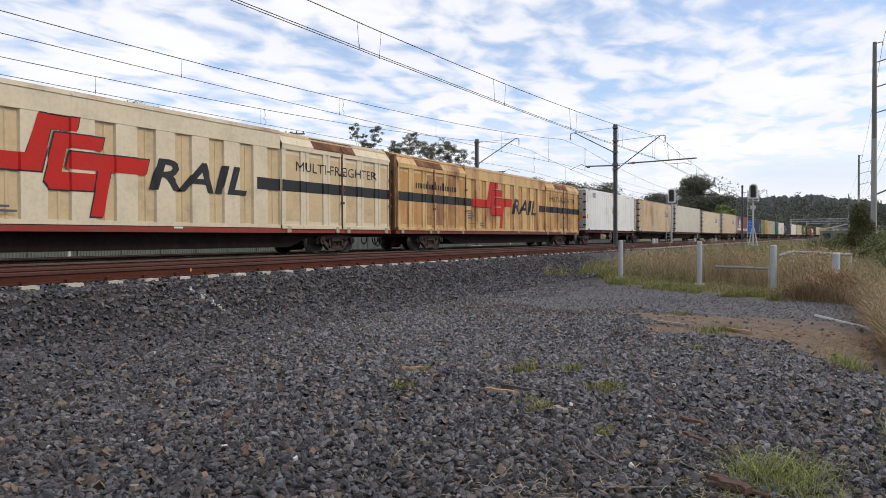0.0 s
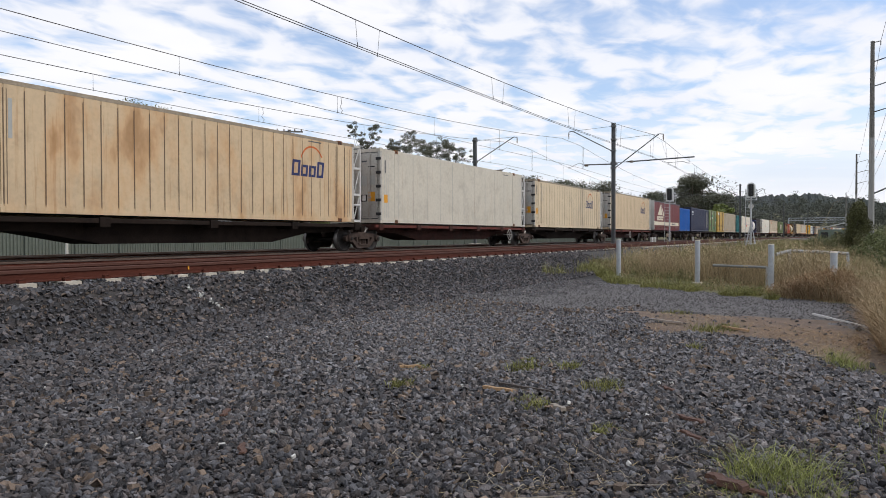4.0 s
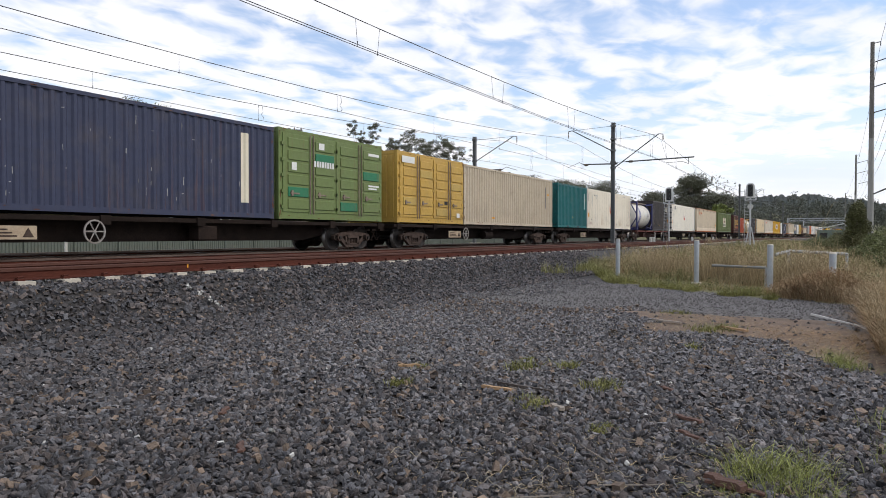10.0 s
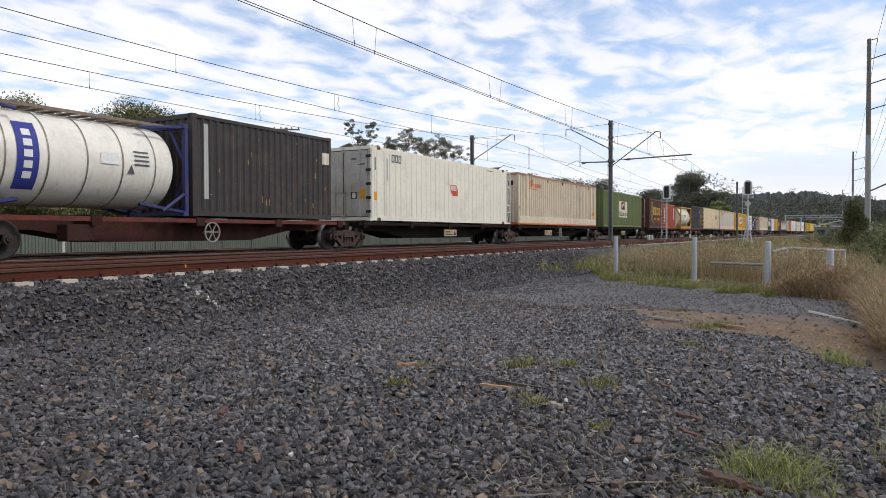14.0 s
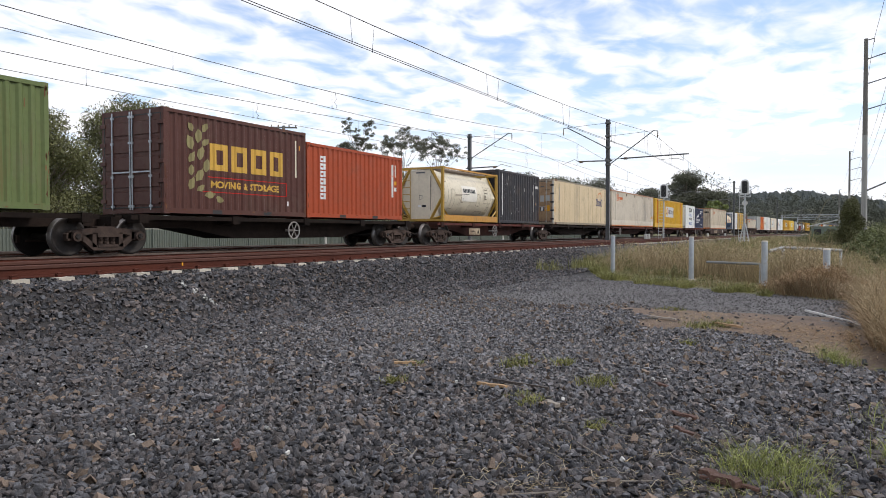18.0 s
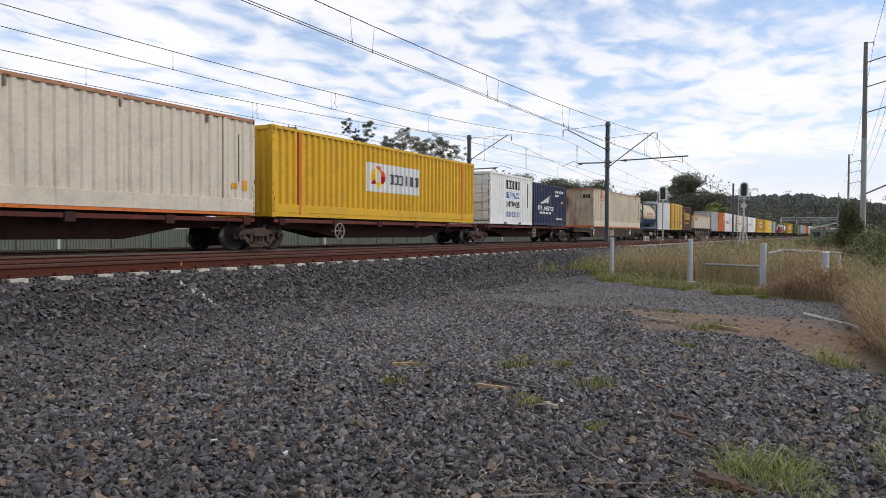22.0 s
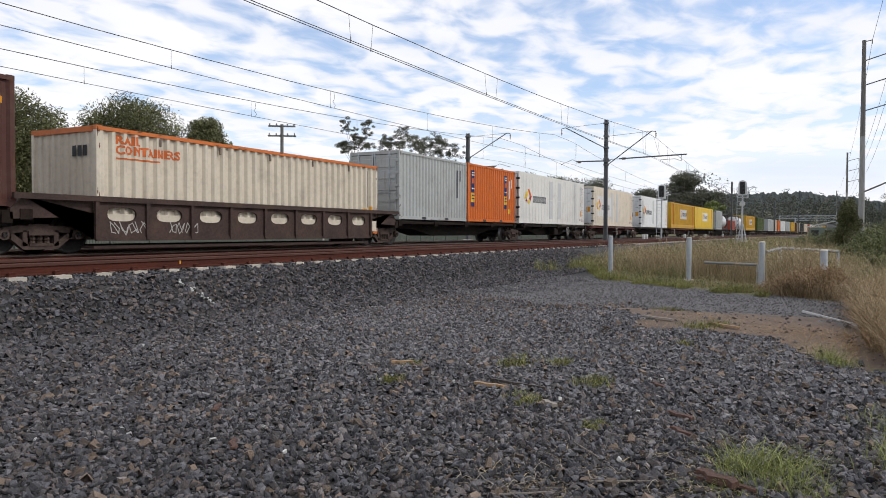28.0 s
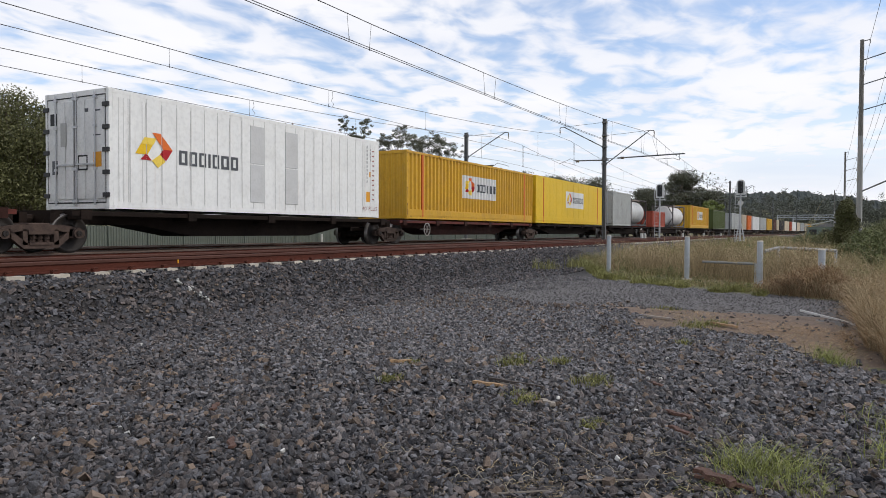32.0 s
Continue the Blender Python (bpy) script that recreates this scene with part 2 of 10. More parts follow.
M["leaf_gum"] = surface("gum_leaf", (0.125, 0.128, 0.085), (0.075, 0.08, 0.055), 3, 0.7, 0.7, bump=0, island=0.4, spec=0.25)
M["leaf_dark"] = surface("dark_leaf", (0.145, 0.145, 0.060), (0.08, 0.084, 0.034), 3, 0.7, 0.6, spec=0.3, bump=0, island=0.5)
M["leaf_lime"] = surface("lime_leaf", (0.19, 0.23, 0.05), (0.11, 0.14, 0.03), 3, 0.7, 0.6, bump=0, island=0.4)
M["leaf_scrub"] = surface("scrub_leaf", (0.15, 0.165, 0.065), (0.085, 0.10, 0.038), 3, 0.7, 0.65, bump=0, island=0.5, spec=0.3)
M["leaf_needle"] = surface("needle_leaf", (0.11, 0.11, 0.048), (0.065, 0.07, 0.03), 3, 0.7, 0.7, bump=0, island=0.5, spec=0.2)
# distance haze is put into this leaf colour, paler and greyer
M["leaf_far"] = surface("hazed_far_leaf", (0.118, 0.125, 0.10), (0.085, 0.094, 0.08), 0.05, 0.7, 0.9, bump=0, island=0.25, spec=0.1)
M["rust_straw"] = surface("red_brown_dry_grass", (0.32, 0.20, 0.105), (0.19, 0.115, 0.058), 2, 0.7, 0.85, bump=0, island=0.45)
M["straw"] = surface("dry_grass", (0.43, 0.335, 0.195), (0.26, 0.195, 0.105), 2, 0.7, 0.85, bump=0, island=0.45)
M["green_grass"] = surface("green_grass", (0.20, 0.195, 0.055), (0.13, 0.135, 0.038), 2, 0.7, 0.75, bump=0, island=0.4)
M["olive_grass"] = surface("olive_grass", (0.225, 0.215, 0.075), (0.135, 0.135, 0.048), 2, 0.7, 0.8, bump=0, island=0.4)
M["fence"] = surface("pale_green_sheet", (0.125, 0.142, 0.12), (0.085, 0.10, 0.085), 2, 0.6, 0.6, bump=0.05, grime=GREY_DIRT, grime_amount=0.4)
M["lens_black"] = surface("matt_black_enamel", (0.012, 0.012, 0.013), (0.008, 0.008, 0.008), 6, 0.4, 0.45, bump=0)
M["pole_grey"] = surface("weathered_grey_pole", (0.33, 0.325, 0.31), (0.2, 0.195, 0.185), 3, 0.6, 0.8, bump=0.2, stretch=(3, 3, 0.4))
M["pipe_grey"] = surface("dull_zinc_pipe", (0.27, 0.275, 0.27), (0.17, 0.17, 0.17), 5, 0.6, 0.7, bump=0.1)
M["silver"] = surface("silver_paint", (0.55, 0.56, 0.57), (0.4, 0.4, 0.42), 6, 0.5, 0.45, 0.4, 0.05)

M["lime_grass"] = surface("yellow_green_grass", (0.265, 0.25, 0.07), (0.16, 0.16, 0.045), 2, 0.7, 0.8, bump=0, island=0.4)
M["green_grass_fresh"] = surface("fresh_grass", (0.25, 0.27, 0.075), (0.17, 0.19, 0.05), 2, 0.7, 0.75, bump=0, island=0.4)
# ---------------------------------------------------------------- mesh tools
def link(name, me, material, parent=None, label=""):
    ob = new(name, me)
    for m in (material if isinstance(material, (list, tuple)) else [material]):
        if len(me.materials) < (len(material) if isinstance(material, (list, tuple)) else 1):
            me.materials.append(m)
    if parent is not None:
        ob.parent = parent
    if label:
        ob["label"] = label
    return ob


def part(name, bm, material, parent=None, label=""):
    """One bmesh as one mesh object under a thing or a part."""
    me = bpy.data.meshes.new(name)
    bm.normal_update()
    bm.to_mesh(me)
    bm.free()
    return link(name, me, material, parent, label)


def raw(name, verts, faces, material, parent=None, label="", smooth=False):
    me = bpy.data.meshes.new(name)
    me.from_pydata(verts, [], faces)
    if smooth:
        me.shade_smooth()
    return link(name, me, material, parent, label)


def root(name, m=None):
    ob = new(name)
    ob.empty_display_size = 0.3
    if m is not None:
        ob.matrix_basis = m
    return ob


def box(bm, x0, x1, y0, y1, z0, z1, bevel=0.0):
    r = bmesh.ops.create_cube(bm, size=1.0, matrix=Matrix.LocRotScale(((x0 + x1) / 2, (y0 + y1) / 2, (z0 + z1) / 2), None, (x1 - x0, y1 - y0, z1 - z0)))
    if bevel:
        es = list({e for v in r["verts"] for e in v.link_edges})
        bmesh.ops.bevel(bm, geom=es, offset=bevel, segments=1, affect="EDGES")
    return r["verts"]


def rod(bm, a, b, r, n=8, r2=None):
    a, b = Vector(a), Vector(b)
    d = b - a
    m = Matrix.Translation((a + b) / 2) @ d.to_track_quat("Z", "Y").to_matrix().to_4x4()
    bmesh.ops.create_cone(bm, cap_ends=True, segments=n, radius1=r, radius2=r if r2 is None else r2, depth=d.length, matrix=m)


def disc(bm, x, y0, y1, z, r, n=20):
    rod(bm, (x, y0, z), (x, y1, z), r, n)


def ring(bm, x, y, z, r, thick, wide, n=18):
    """A hoop in the x-z plane."""
    vs = []
    for i in range(n):
        a = 2 * math.pi * i / n
        c, s = math.cos(a), math.sin(a)
        vs.append([bm.verts.new((x + (r + dr) * c, y + dy, z + (r + dr) * s)) for dr, dy in ((-thick, -wide), (thick, -wide), (thick, wide), (-thick, wide))])
    for i in range(n):
        p, q = vs[i], vs[(i + 1) % n]
        for k in range(4):
            bm.faces.new((p[k], p[(k + 1) % 4], q[(k + 1) % 4], q[k]))


def prism(bm, outline, y0, y1):
    """An outline in x-z, drawn out from y0 to y1."""
    a = [bm.verts.new((x, y0, z)) for x, z in outline]
    b = [bm.verts.new((x, y1, z)) for x, z in outline]
    bm.faces.new(a)
    bm.faces.new(b[::-1])
    for i in range(len(a)):
        j = (i + 1) % len(a)
        bm.faces.new((a[j], a[i], b[i], b[j]))


def tube(name, points, r, material, parent=None, n=6):
    """A round bar along a line of points."""
    bm = bmesh.new()
    for a, b in zip(points, points[1:]):
        rod(bm, a, b, r, n)
    return part(name, bm, material, parent)


# ---------------------------------------------------------------- the line of the railway
BEND_AT, BEND = 40.0, 0.00025        # straight, then an easy right-hand curve
NEAR_Y, TRAIN_Y, FAR_Y = 10.4, 16.67, 20.7
RAIL_Z, NEAR_RAIL_Z = 0.60, 0.70


def along(s, y):
    """Place and heading on a line that runs y metres from the origin beside the straight, s metres along."""
    k = max(s - BEND_AT, 0.0) * BEND
    if k == 0.0:
        return s, y, 0.0
    r = 1 / BEND
    return BEND_AT + (r - TRAIN_Y + y) * math.sin(k), TRAIN_Y - r + (r - TRAIN_Y + y) * math.cos(k), -math.degrees(k)


def track_pose(s, y, z):
    x, yy, rz = along(s, y)
    return pose(x, yy, z, 0, 0, rz)


def across(x, y):
    """How far a place lies from the near side of the railway, square to it."""
    return y + (max(x - BEND_AT, 0.0) ** 2) * BEND / 2 if x < 420 else y + ((420 - BEND_AT) ** 2) * BEND / 2 + (x - 420) * 0.095


def hills(x, y):
    """Low wooded rise all round the far distance."""
    d = math.hypot(x, y)
    if d < 260:
        return 0.0
    a = math.atan2(y, x)
    k = min(1.0, (d - 260) / 700.0)
    return k * k * (3 - 2 * k) * (21 + 4 * math.sin(a * 9 + 1.3) + 3 * math.sin(a * 23 + 0.4))


def ground_z(x, y):
    q = across(x, y)
    z = 0.0
    if q < -0.3 and x > 4:
        z = -0.05
    up = min(1, max(0, (q - 7.3) / 1.4))
    z += 0.462 * up * up * (3 - 2 * up)
    dn = min(1, max(0, (q - 22.6) / 5.0))
    z -= 1.15 * dn * dn * (3 - 2 * dn)
    if 13.2 < q < 14.2 and abs(q) < 100:
        z -= 0.06
    if 9.4 < q < 11.9:
        z -= 0.012 * min(1, (q - 9.4) / 0.1, (11.9 - q) / 0.3)
    bump = noise.noise((x * 0.45, y * 0.45, 3.1)) * 0.04 + noise.noise((x * 0.09, y * 0.09, 7.7)) * 0.05
    # a shallow heap of spilt stone beside the track
    z += 0.10 * math.exp(-((x - 9.2) / 1.6) ** 2 - ((y - 2.2) / 1.5) ** 2) * (1 if q < 7 else 0)
    return z + (bump if q < 8.4 or q > 23 else bump * 0.15) + hills(x, y)

# ---------------------------------------------------------------- ground
def steps(stops):
    """Grid lines: (from, to, step) runs, each step growing by the factor given."""
    out = []
    for a, b, s, g in stops:
        v = a
        while v < b - 1e-6:
            out.append(v)
            v += s
            s *= g
    out.append(stops[-1][1])
    return out


def grass_edge(y):
    """Where the grass begins beyond the gravel yard."""
    ys, xs = (-40.0, -3.0, -0.4, 1.47, 4.87, 7.3, 60.0), (9.0, 12.5, 13.9, 14.9, 17.7, 24.0, 24.0)
    return float(np.interp(y, ys, xs))


def zone(x, y):
    """0 coarse gravel, 1 fine gravel, 2 bare soil, 3 turf"""
    q = across(x, y)
    j = noise.noise((x * 1.3, y * 1.3, 0.5)) * 0.5 + noise.noise((x * 5, y * 5, 1.5)) * 0.2
    if 7.2 + j * 0.4 < q < 23.6 + j:
        return 0
    if q >= 23.6 or x < -6 - j or y < -4.5:
        return 3
    if x > grass_edge(y) + j * 0.7:
        return 3
    if y < -0.55 + j * 0.5 and x > 5.2 + j:
        return 3
    if ((x - 9.6 - 0.15 * y) / 1.35) ** 2 + ((y - 0.5) / 2.0) ** 2 < 1.0 + j * 1.6:
        return 2
    if ((x - 8.3) / 1.0) ** 2 + ((y + 0.15) / 0.62) ** 2 < 1.0 + j * 1.8:
        return 2
    if x > 10.8 + j * 1.6 + 0.12 * y and y < 5.2 + j * 2:
        return 1
    return 0


def build_ground():
    xs = [-v for v in steps([(4.0, 1500, 1.0, 1.16)])][::-1] + steps([(-3.8, 26, 0.22, 1.0), (26, 110, 0.9, 1.012), (110, 3600, 4, 1.07)])
    ys = [-v for v in steps([(3.2, 2200, 0.5, 1.13)])][::-1] + steps([(-3.0, 11, 0.22, 1.0), (11, 32, 0.6, 1.0), (32, 2600, 3, 1.1)])
    xs, ys = sorted(set(xs)), sorted(set(ys))
    nx, ny = len(xs), len(ys)
    verts = [(x, y, ground_z(x, y)) for x in xs for y in ys]
    faces = [(i * ny + j, (i + 1) * ny + j, (i + 1) * ny + j + 1, i * ny + j + 1) for i in range(nx - 1) for j in range(ny - 1)]
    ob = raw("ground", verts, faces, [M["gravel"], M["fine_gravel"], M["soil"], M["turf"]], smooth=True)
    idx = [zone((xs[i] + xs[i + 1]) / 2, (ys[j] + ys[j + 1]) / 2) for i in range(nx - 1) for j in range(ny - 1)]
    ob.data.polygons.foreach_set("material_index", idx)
    tagged(ob, "dark grey crushed-stone yard with bare soil and rough grass beside a railway", "ground", kind="structure")


def fast_mesh(name, verts, faces, material, parent=None):
    """verts (n, 3) and faces (m, 3 or 4) as arrays."""
    me = bpy.data.meshes.new(name)
    k = faces.shape[1]
    me.vertices.add(len(verts)); me.vertices.foreach_set("co", np.ascontiguousarray(verts, dtype=np.float32).ravel())
    me.loops.add(faces.size); me.loops.foreach_set("vertex_index", np.ascontiguousarray(faces, dtype=np.int32).ravel())
    me.polygons.add(len(faces)); me.polygons.foreach_set("loop_start", np.arange(0, faces.size, k, dtype=np.int32))
    me.update(calc_edges=True)
    me.shade_flat()
    return link(name, me, material, parent)


def stones(name, label, n, x0, x1, y0, y1, small, large, material, seed, keep, lift=0.3, chipped=False):
    """Broken stones strewn over a stretch of ground."""
    r = np.random.default_rng(seed)
    xy = np.stack([r.uniform(x0, x1, n), r.uniform(y0, y1, n)], 1)
    ok = np.array([keep(a, b) for a, b in xy])
    xy = xy[ok]
    n = len(xy)
    size = small + (large - small) * r.random(n) ** 2.2
    if chipped:
        # twelve corners, twenty facets
        g = (1 + 5 ** 0.5) / 2
        cube = np.array([(a, b * g, 0) for a in (-1, 1) for b in (-1, 1)] + [(0, a, b * g) for a in (-1, 1) for b in (-1, 1)] + [(b * g, 0, a) for a in (-1, 1) for b in (-1, 1)], float) / 1.9
        near = np.linalg.norm(cube[:, None] - cube[None], axis=2) < 2.1 / 1.9
        tri = [(i, j, k) for i in range(12) for j in range(i + 1, 12) for k in range(j + 1, 12) if near[i, j] and near[j, k] and near[i, k]]
        solid = np.array([t if np.dot(np.cross(cube[t[1]] - cube[t[0]], cube[t[2]] - cube[t[0]]), cube[t[0]]) > 0 else t[::-1] for t in tri])
        jag = r.uniform(0.48, 1.25, (n, 12, 1)) * r.uniform(0.8, 1.2, (n, 12, 3))
    else:
        cube = np.array([(x, y, z) for x in (-1, 1) for y in (-1, 1) for z in (-1, 1)], float)
        solid = np.array([(0, 1, 3, 2), (4, 6, 7, 5), (0, 4, 5, 1), (2, 3, 7, 6), (1, 5, 7, 3)])
        jag = r.uniform(0.42, 1.0, (n, 8, 3))
    v = cube[None] * jag * np.stack([size * 0.62, size * 0.46, size * (0.29 if chipped else 0.34)], 1)[:, None]
    a, b, c = r.uniform(0, 6.28, n), r.normal(0, 0.75, n), r.normal(0, 0.75, n)
    ca, sa, cb, sb, cc, sc = np.cos(a), np.sin(a), np.cos(b), np.sin(b), np.cos(c), np.sin(c)
    rot = np.empty((n, 3, 3))
    rot[:, 0] = np.stack([ca * cb, ca * sb * sc - sa * cc, ca * sb * cc + sa * sc], 1)
    rot[:, 1] = np.stack([sa * cb, sa * sb * sc + ca * cc, sa * sb * cc - ca * sc], 1)
    rot[:, 2] = np.stack([-sb, cb * sc, cb * cc], 1)
    v = np.einsum("nij,nkj->nki", rot, v)
    z = np.array([ground_z(p, q) for p, q in xy])
    v += np.concatenate([xy, (z + size * lift * 0.5)[:, None]], 1)[:, None]
    f = (np.arange(n) * len(cube))[:, None, None] + solid[None]
    ob = fast_mesh(name, v.reshape(-1, 3), f.reshape(-1, solid.shape[1]), material)
    return tagged(ob, label, "gravel", kind="stuff")


def build_stones():
    yard = lambda x, y: zone(x, y) == 0 and not (9.1 < y < 11.7)
    def lighter(x, y):
        """Whether a stone takes the lighter grey: likelier farther from the origin, rarer towards +Y."""
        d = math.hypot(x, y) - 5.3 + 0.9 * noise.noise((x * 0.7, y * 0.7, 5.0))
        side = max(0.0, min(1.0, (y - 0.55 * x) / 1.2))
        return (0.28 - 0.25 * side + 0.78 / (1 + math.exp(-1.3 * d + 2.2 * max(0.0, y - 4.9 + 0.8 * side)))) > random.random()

    close = lambda x, y: x * x + y * y < 27 and -0.25 * x - 0.3 < y < 1.95 * x + 0.4
    stones("chipped_stones", "sharp dark grey crushed stone in the foreground", 88000, 1.2, 5.2, -1.2, 5.0, 0.017, 0.060, M["stone"], 21, lambda x, y: close(x, y) and random.random() < 0.49 and not lighter(x, y), 0.5, True)
    stones("chipped_dusty_stones", "lighter grey crushed stone in the foreground", 98000, 1.2, 5.2, -1.2, 5.0, 0.015, 0.054, M["stone_lighter"], 22, lambda x, y: close(x, y) and random.random() < 0.49 and lighter(x, y), 0.45, True)
    stones("ballast_stones", "loose dark grey broken railway stone on the yard", 88000, 1.2, 9.5, -1.2, 7.4, 0.017, 0.060, M["stone"], 1, lambda x, y: not close(x, y) and yard(x, y) and not lighter(x, y), 0.5)
    stones("dusty_stones", "lighter grey broken stone on the yard", 98000, 1.2, 9.5, -1.2, 7.4, 0.015, 0.054, M["stone_lighter"], 11, lambda x, y: not close(x, y) and yard(x, y) and lighter(x, y), 0.45)
    stones("shoulder_stones", "dark grey broken stone on the ballast shoulder", 30000, 3, 27, 6.2, 9.15, 0.03, 0.085, M["stone"], 2, yard, 0.6)
    stones("yard_stones", "dark grey broken stone beyond the near yard", 22000, 9.5, 18, 0, 7.0, 0.016, 0.05, M["stone_lighter"], 3, yard)
    stones("fine_yard_stones", "small crushed stone on the smoother strip of the yard", 30000, 9.0, 19, -1.0, 7.0, 0.010, 0.032, M["stone_fine"], 8, lambda x, y: zone(x, y) in (0, 1))
    stones("soil_stones", "stones half sunk in bare soil", 300, 7.0, 11.5, -1.0, 2.8, 0.02, 0.07, M["stone"], 9, lambda x, y: zone(x, y) == 2, 0.0)
    stones("brown_stones", "scattered brown-grey broken stones", 6500, 1.2, 12, -1.2, 8.8, 0.018, 0.066, M["stone_brown"], 4, yard, 0.5)
    stones("pale_stones", "a few chalky white stone chips", 150, 1.5, 11, -0.6, 8.0, 0.012, 0.04, M["stone_pale"], 5, yard, 0.9)
    stones("crib_stones", "broken stone between the sleepers of the near track", 16000, 4, 40, 9.1, 11.0, 0.03, 0.065, M["stone"], 6, lambda x, y: y < 9.38, 0.4)
    stones("packed_stones", "broken stone packed between the sleepers of the near track", 9000, 4, 40, 9.36, 10.2, 0.035, 0.06, M["stone"], 12, lambda x, y: abs((x + 7.7) / 0.645 - round((x + 7.7) / 0.645)) > 0.24, 2.0)
    stones("scattered_stones", "broken stone on the yard round the standpoint", 5000, -7, 6, -4.4, 9.0, 0.04, 0.09, M["stone"], 13, lambda x, y: yard(x, y) and (x < 1.3 or y < -1.1), 0.5)


build_ground()
build_stones()

# ---------------------------------------------------------------- tracks
RAIL_OUTLINE = [(-0.07, 0.0), (0.07, 0.0), (0.07, 0.012), (0.012, 0.03), (0.012, 0.115), (0.033, 0.128), (-0.033, 0.128), (-0.012, 0.115), (-0.012, 0.03), (-0.07, 0.012)]
HEAD_OUTLINE = [(-0.034, 0.124), (0.034, 0.124), (0.034, 0.160), (0.026, 0.170), (-0.026, 0.170), (-0.034, 0.160)]


def sweep(outline, y, z, s0, s1, name, material, parent, label=""):
    ss = [s0] + [v for v in np.arange(-10, 700, 10.0) if s0 < v < s1 and (v > 70 or v % 40 == 0)] + [s1]
    verts, faces, n = [], [], len(outline)
    for s in ss:
        for dy, dz in outline:
            x, yy, _ = along(s, y + dy)
            verts.append((x, yy, z + dz))
    for i in range(len(ss) - 1):
        for k in range(n):
            a, b = i * n + k, i * n + (k + 1) % n
            faces.append((a, b, b + n, a + n))
    faces += [tuple(range(n))[::-1], tuple(range((len(ss) - 1) * n, len(ss) * n))]
    return raw(name, verts, faces, material, parent, label)


def sleeper_mesh():
    bm = bmesh.new()
    prof = [(-0.14, -0.12), (0.14, -0.12), (0.12, 0.0), (-0.12, 0.0)]
    a = [bm.verts.new((x, -0.97, z)) for x, z in prof]
    b = [bm.verts.new((x, 1.25, z)) for x, z in prof]
    bm.faces.new(a); bm.faces.new(b[::-1])
    for i in range(4):
        bm.faces.new((a[(i + 1) % 4], a[i], b[i], b[(i + 1) % 4]))
    me = bpy.data.meshes.new("sleeper")
    bmesh.ops.recalc_face_normals(bm, faces=bm.faces)
    bm.to_mesh(me); bm.free()
    me.materials.append(M["concrete"])
    return me


def clip_mesh():
    bm = bmesh.new()
    for side in (-1, 1):
        for r in (-0.7175, 0.7175):
            y = r + side * 0.10
            box(bm, -0.05, 0.05, y - 0.03, y + 0.03, 0.0, 0.035)
            rod(bm, (-0.04, y, 0.05), (0.05, y - side * 0.02, 0.055), 0.012, 6)
            rod(bm, (-0.03, y - side * 0.05, 0.04), (-0.04, y, 0.05), 0.012, 6)
    me = bpy.data.meshes.new("rail_clips")
    bm.to_mesh(me); bm.free()
    me.materials.append(M["rail_rust"])
    return me


def track(name, label, y, rail_z, s0, s1, singles, head="rail_head", pitch=0.645):
    t = tagged(root(name, pose(0, 0, 0)), label, "railway track", kind="structure")
    for r in (-0.7175, 0.7175):
        rail = sweep(RAIL_OUTLINE, y + r, rail_z - 0.17, s0, s1, "rail", M["rail_rust"], t)
        sweep(HEAD_OUTLINE, y + r, rail_z - 0.17, s0, s1, "rail_head", M[head], rail, "worn running surface")
    me, clips = sleeper_mesh(), clip_mesh()
    rest_v, rest_f = [], []
    base = [v.co.copy() for v in me.vertices]
    polys = [tuple(p.vertices) for p in me.polygons]
    count = 0
    s = s0 + 0.3
    while s < s1:
        m = track_pose(s, y, rail_z - 0.175) @ pose(0, 0, 0, 0, 0, random.uniform(-0.7, 0.7))
        if singles and s > 2 and count < 250:
            ob = link("sleeper", me, M["concrete"], t)
            ob.matrix_basis = m
            if count < 110:
                link("rail_clips", clips, M["rail_rust"], ob)
            count += 1
        else:
            k = len(rest_v)
            rest_v += [m @ c for c in base]
            rest_f += [tuple(i + k for i in p) for p in polys]
        s += pitch
    ob = raw("distant_sleepers", rest_v, rest_f, M["concrete"], t)
    ob["kind"] = "stuff"
    return t


track("near_track", "empty railway track with rust-red rails on pale concrete sleepers", NEAR_Y, NEAR_RAIL_Z, -8, 420, True, "rail_dull")
track("train_track", "railway track that carries the goods train", TRAIN_Y, RAIL_Z, -30, 420, False)
track("far_track", "third railway track behind the goods train", FAR_Y, RAIL_Z, -30, 420, False)

# ---------------------------------------------------------------- overhead line
SPAN_MID, SPAN = 11.3, 76.6
MASTS = [-27.0, 49.6, 118.0, 188.0, 255.0]


def messenger(s, low, sag):
    """Height of a wire that hangs from mast to mast, lowest in mid-span."""
    k = (s - SPAN_MID) / SPAN
    f = (k - round(k)) * SPAN
    return low + sag * f * f


def wire(name, label, y, fn, s0, s1, r, step=4.0):
    pts = []
    s = s0
    while s <= s1:
        x, yy, _ = along(s, y)
        pts.append((x, yy, fn(s)))
        s += step
    n = 5
    verts, faces = [], []
    for p in pts:
        for k in range(n):
            a = 2 * math.pi * k / n
            verts.append((p[0], p[1] + r * math.cos(a), p[2] + r * math.sin(a)))
    for i in range(len(pts) - 1):
        for k in range(n):
            a, b = i * n + k, i * n + (k + 1) % n
            faces.append((a, b, b + n, a + n))
    return raw(name, verts, faces, M["wire"])


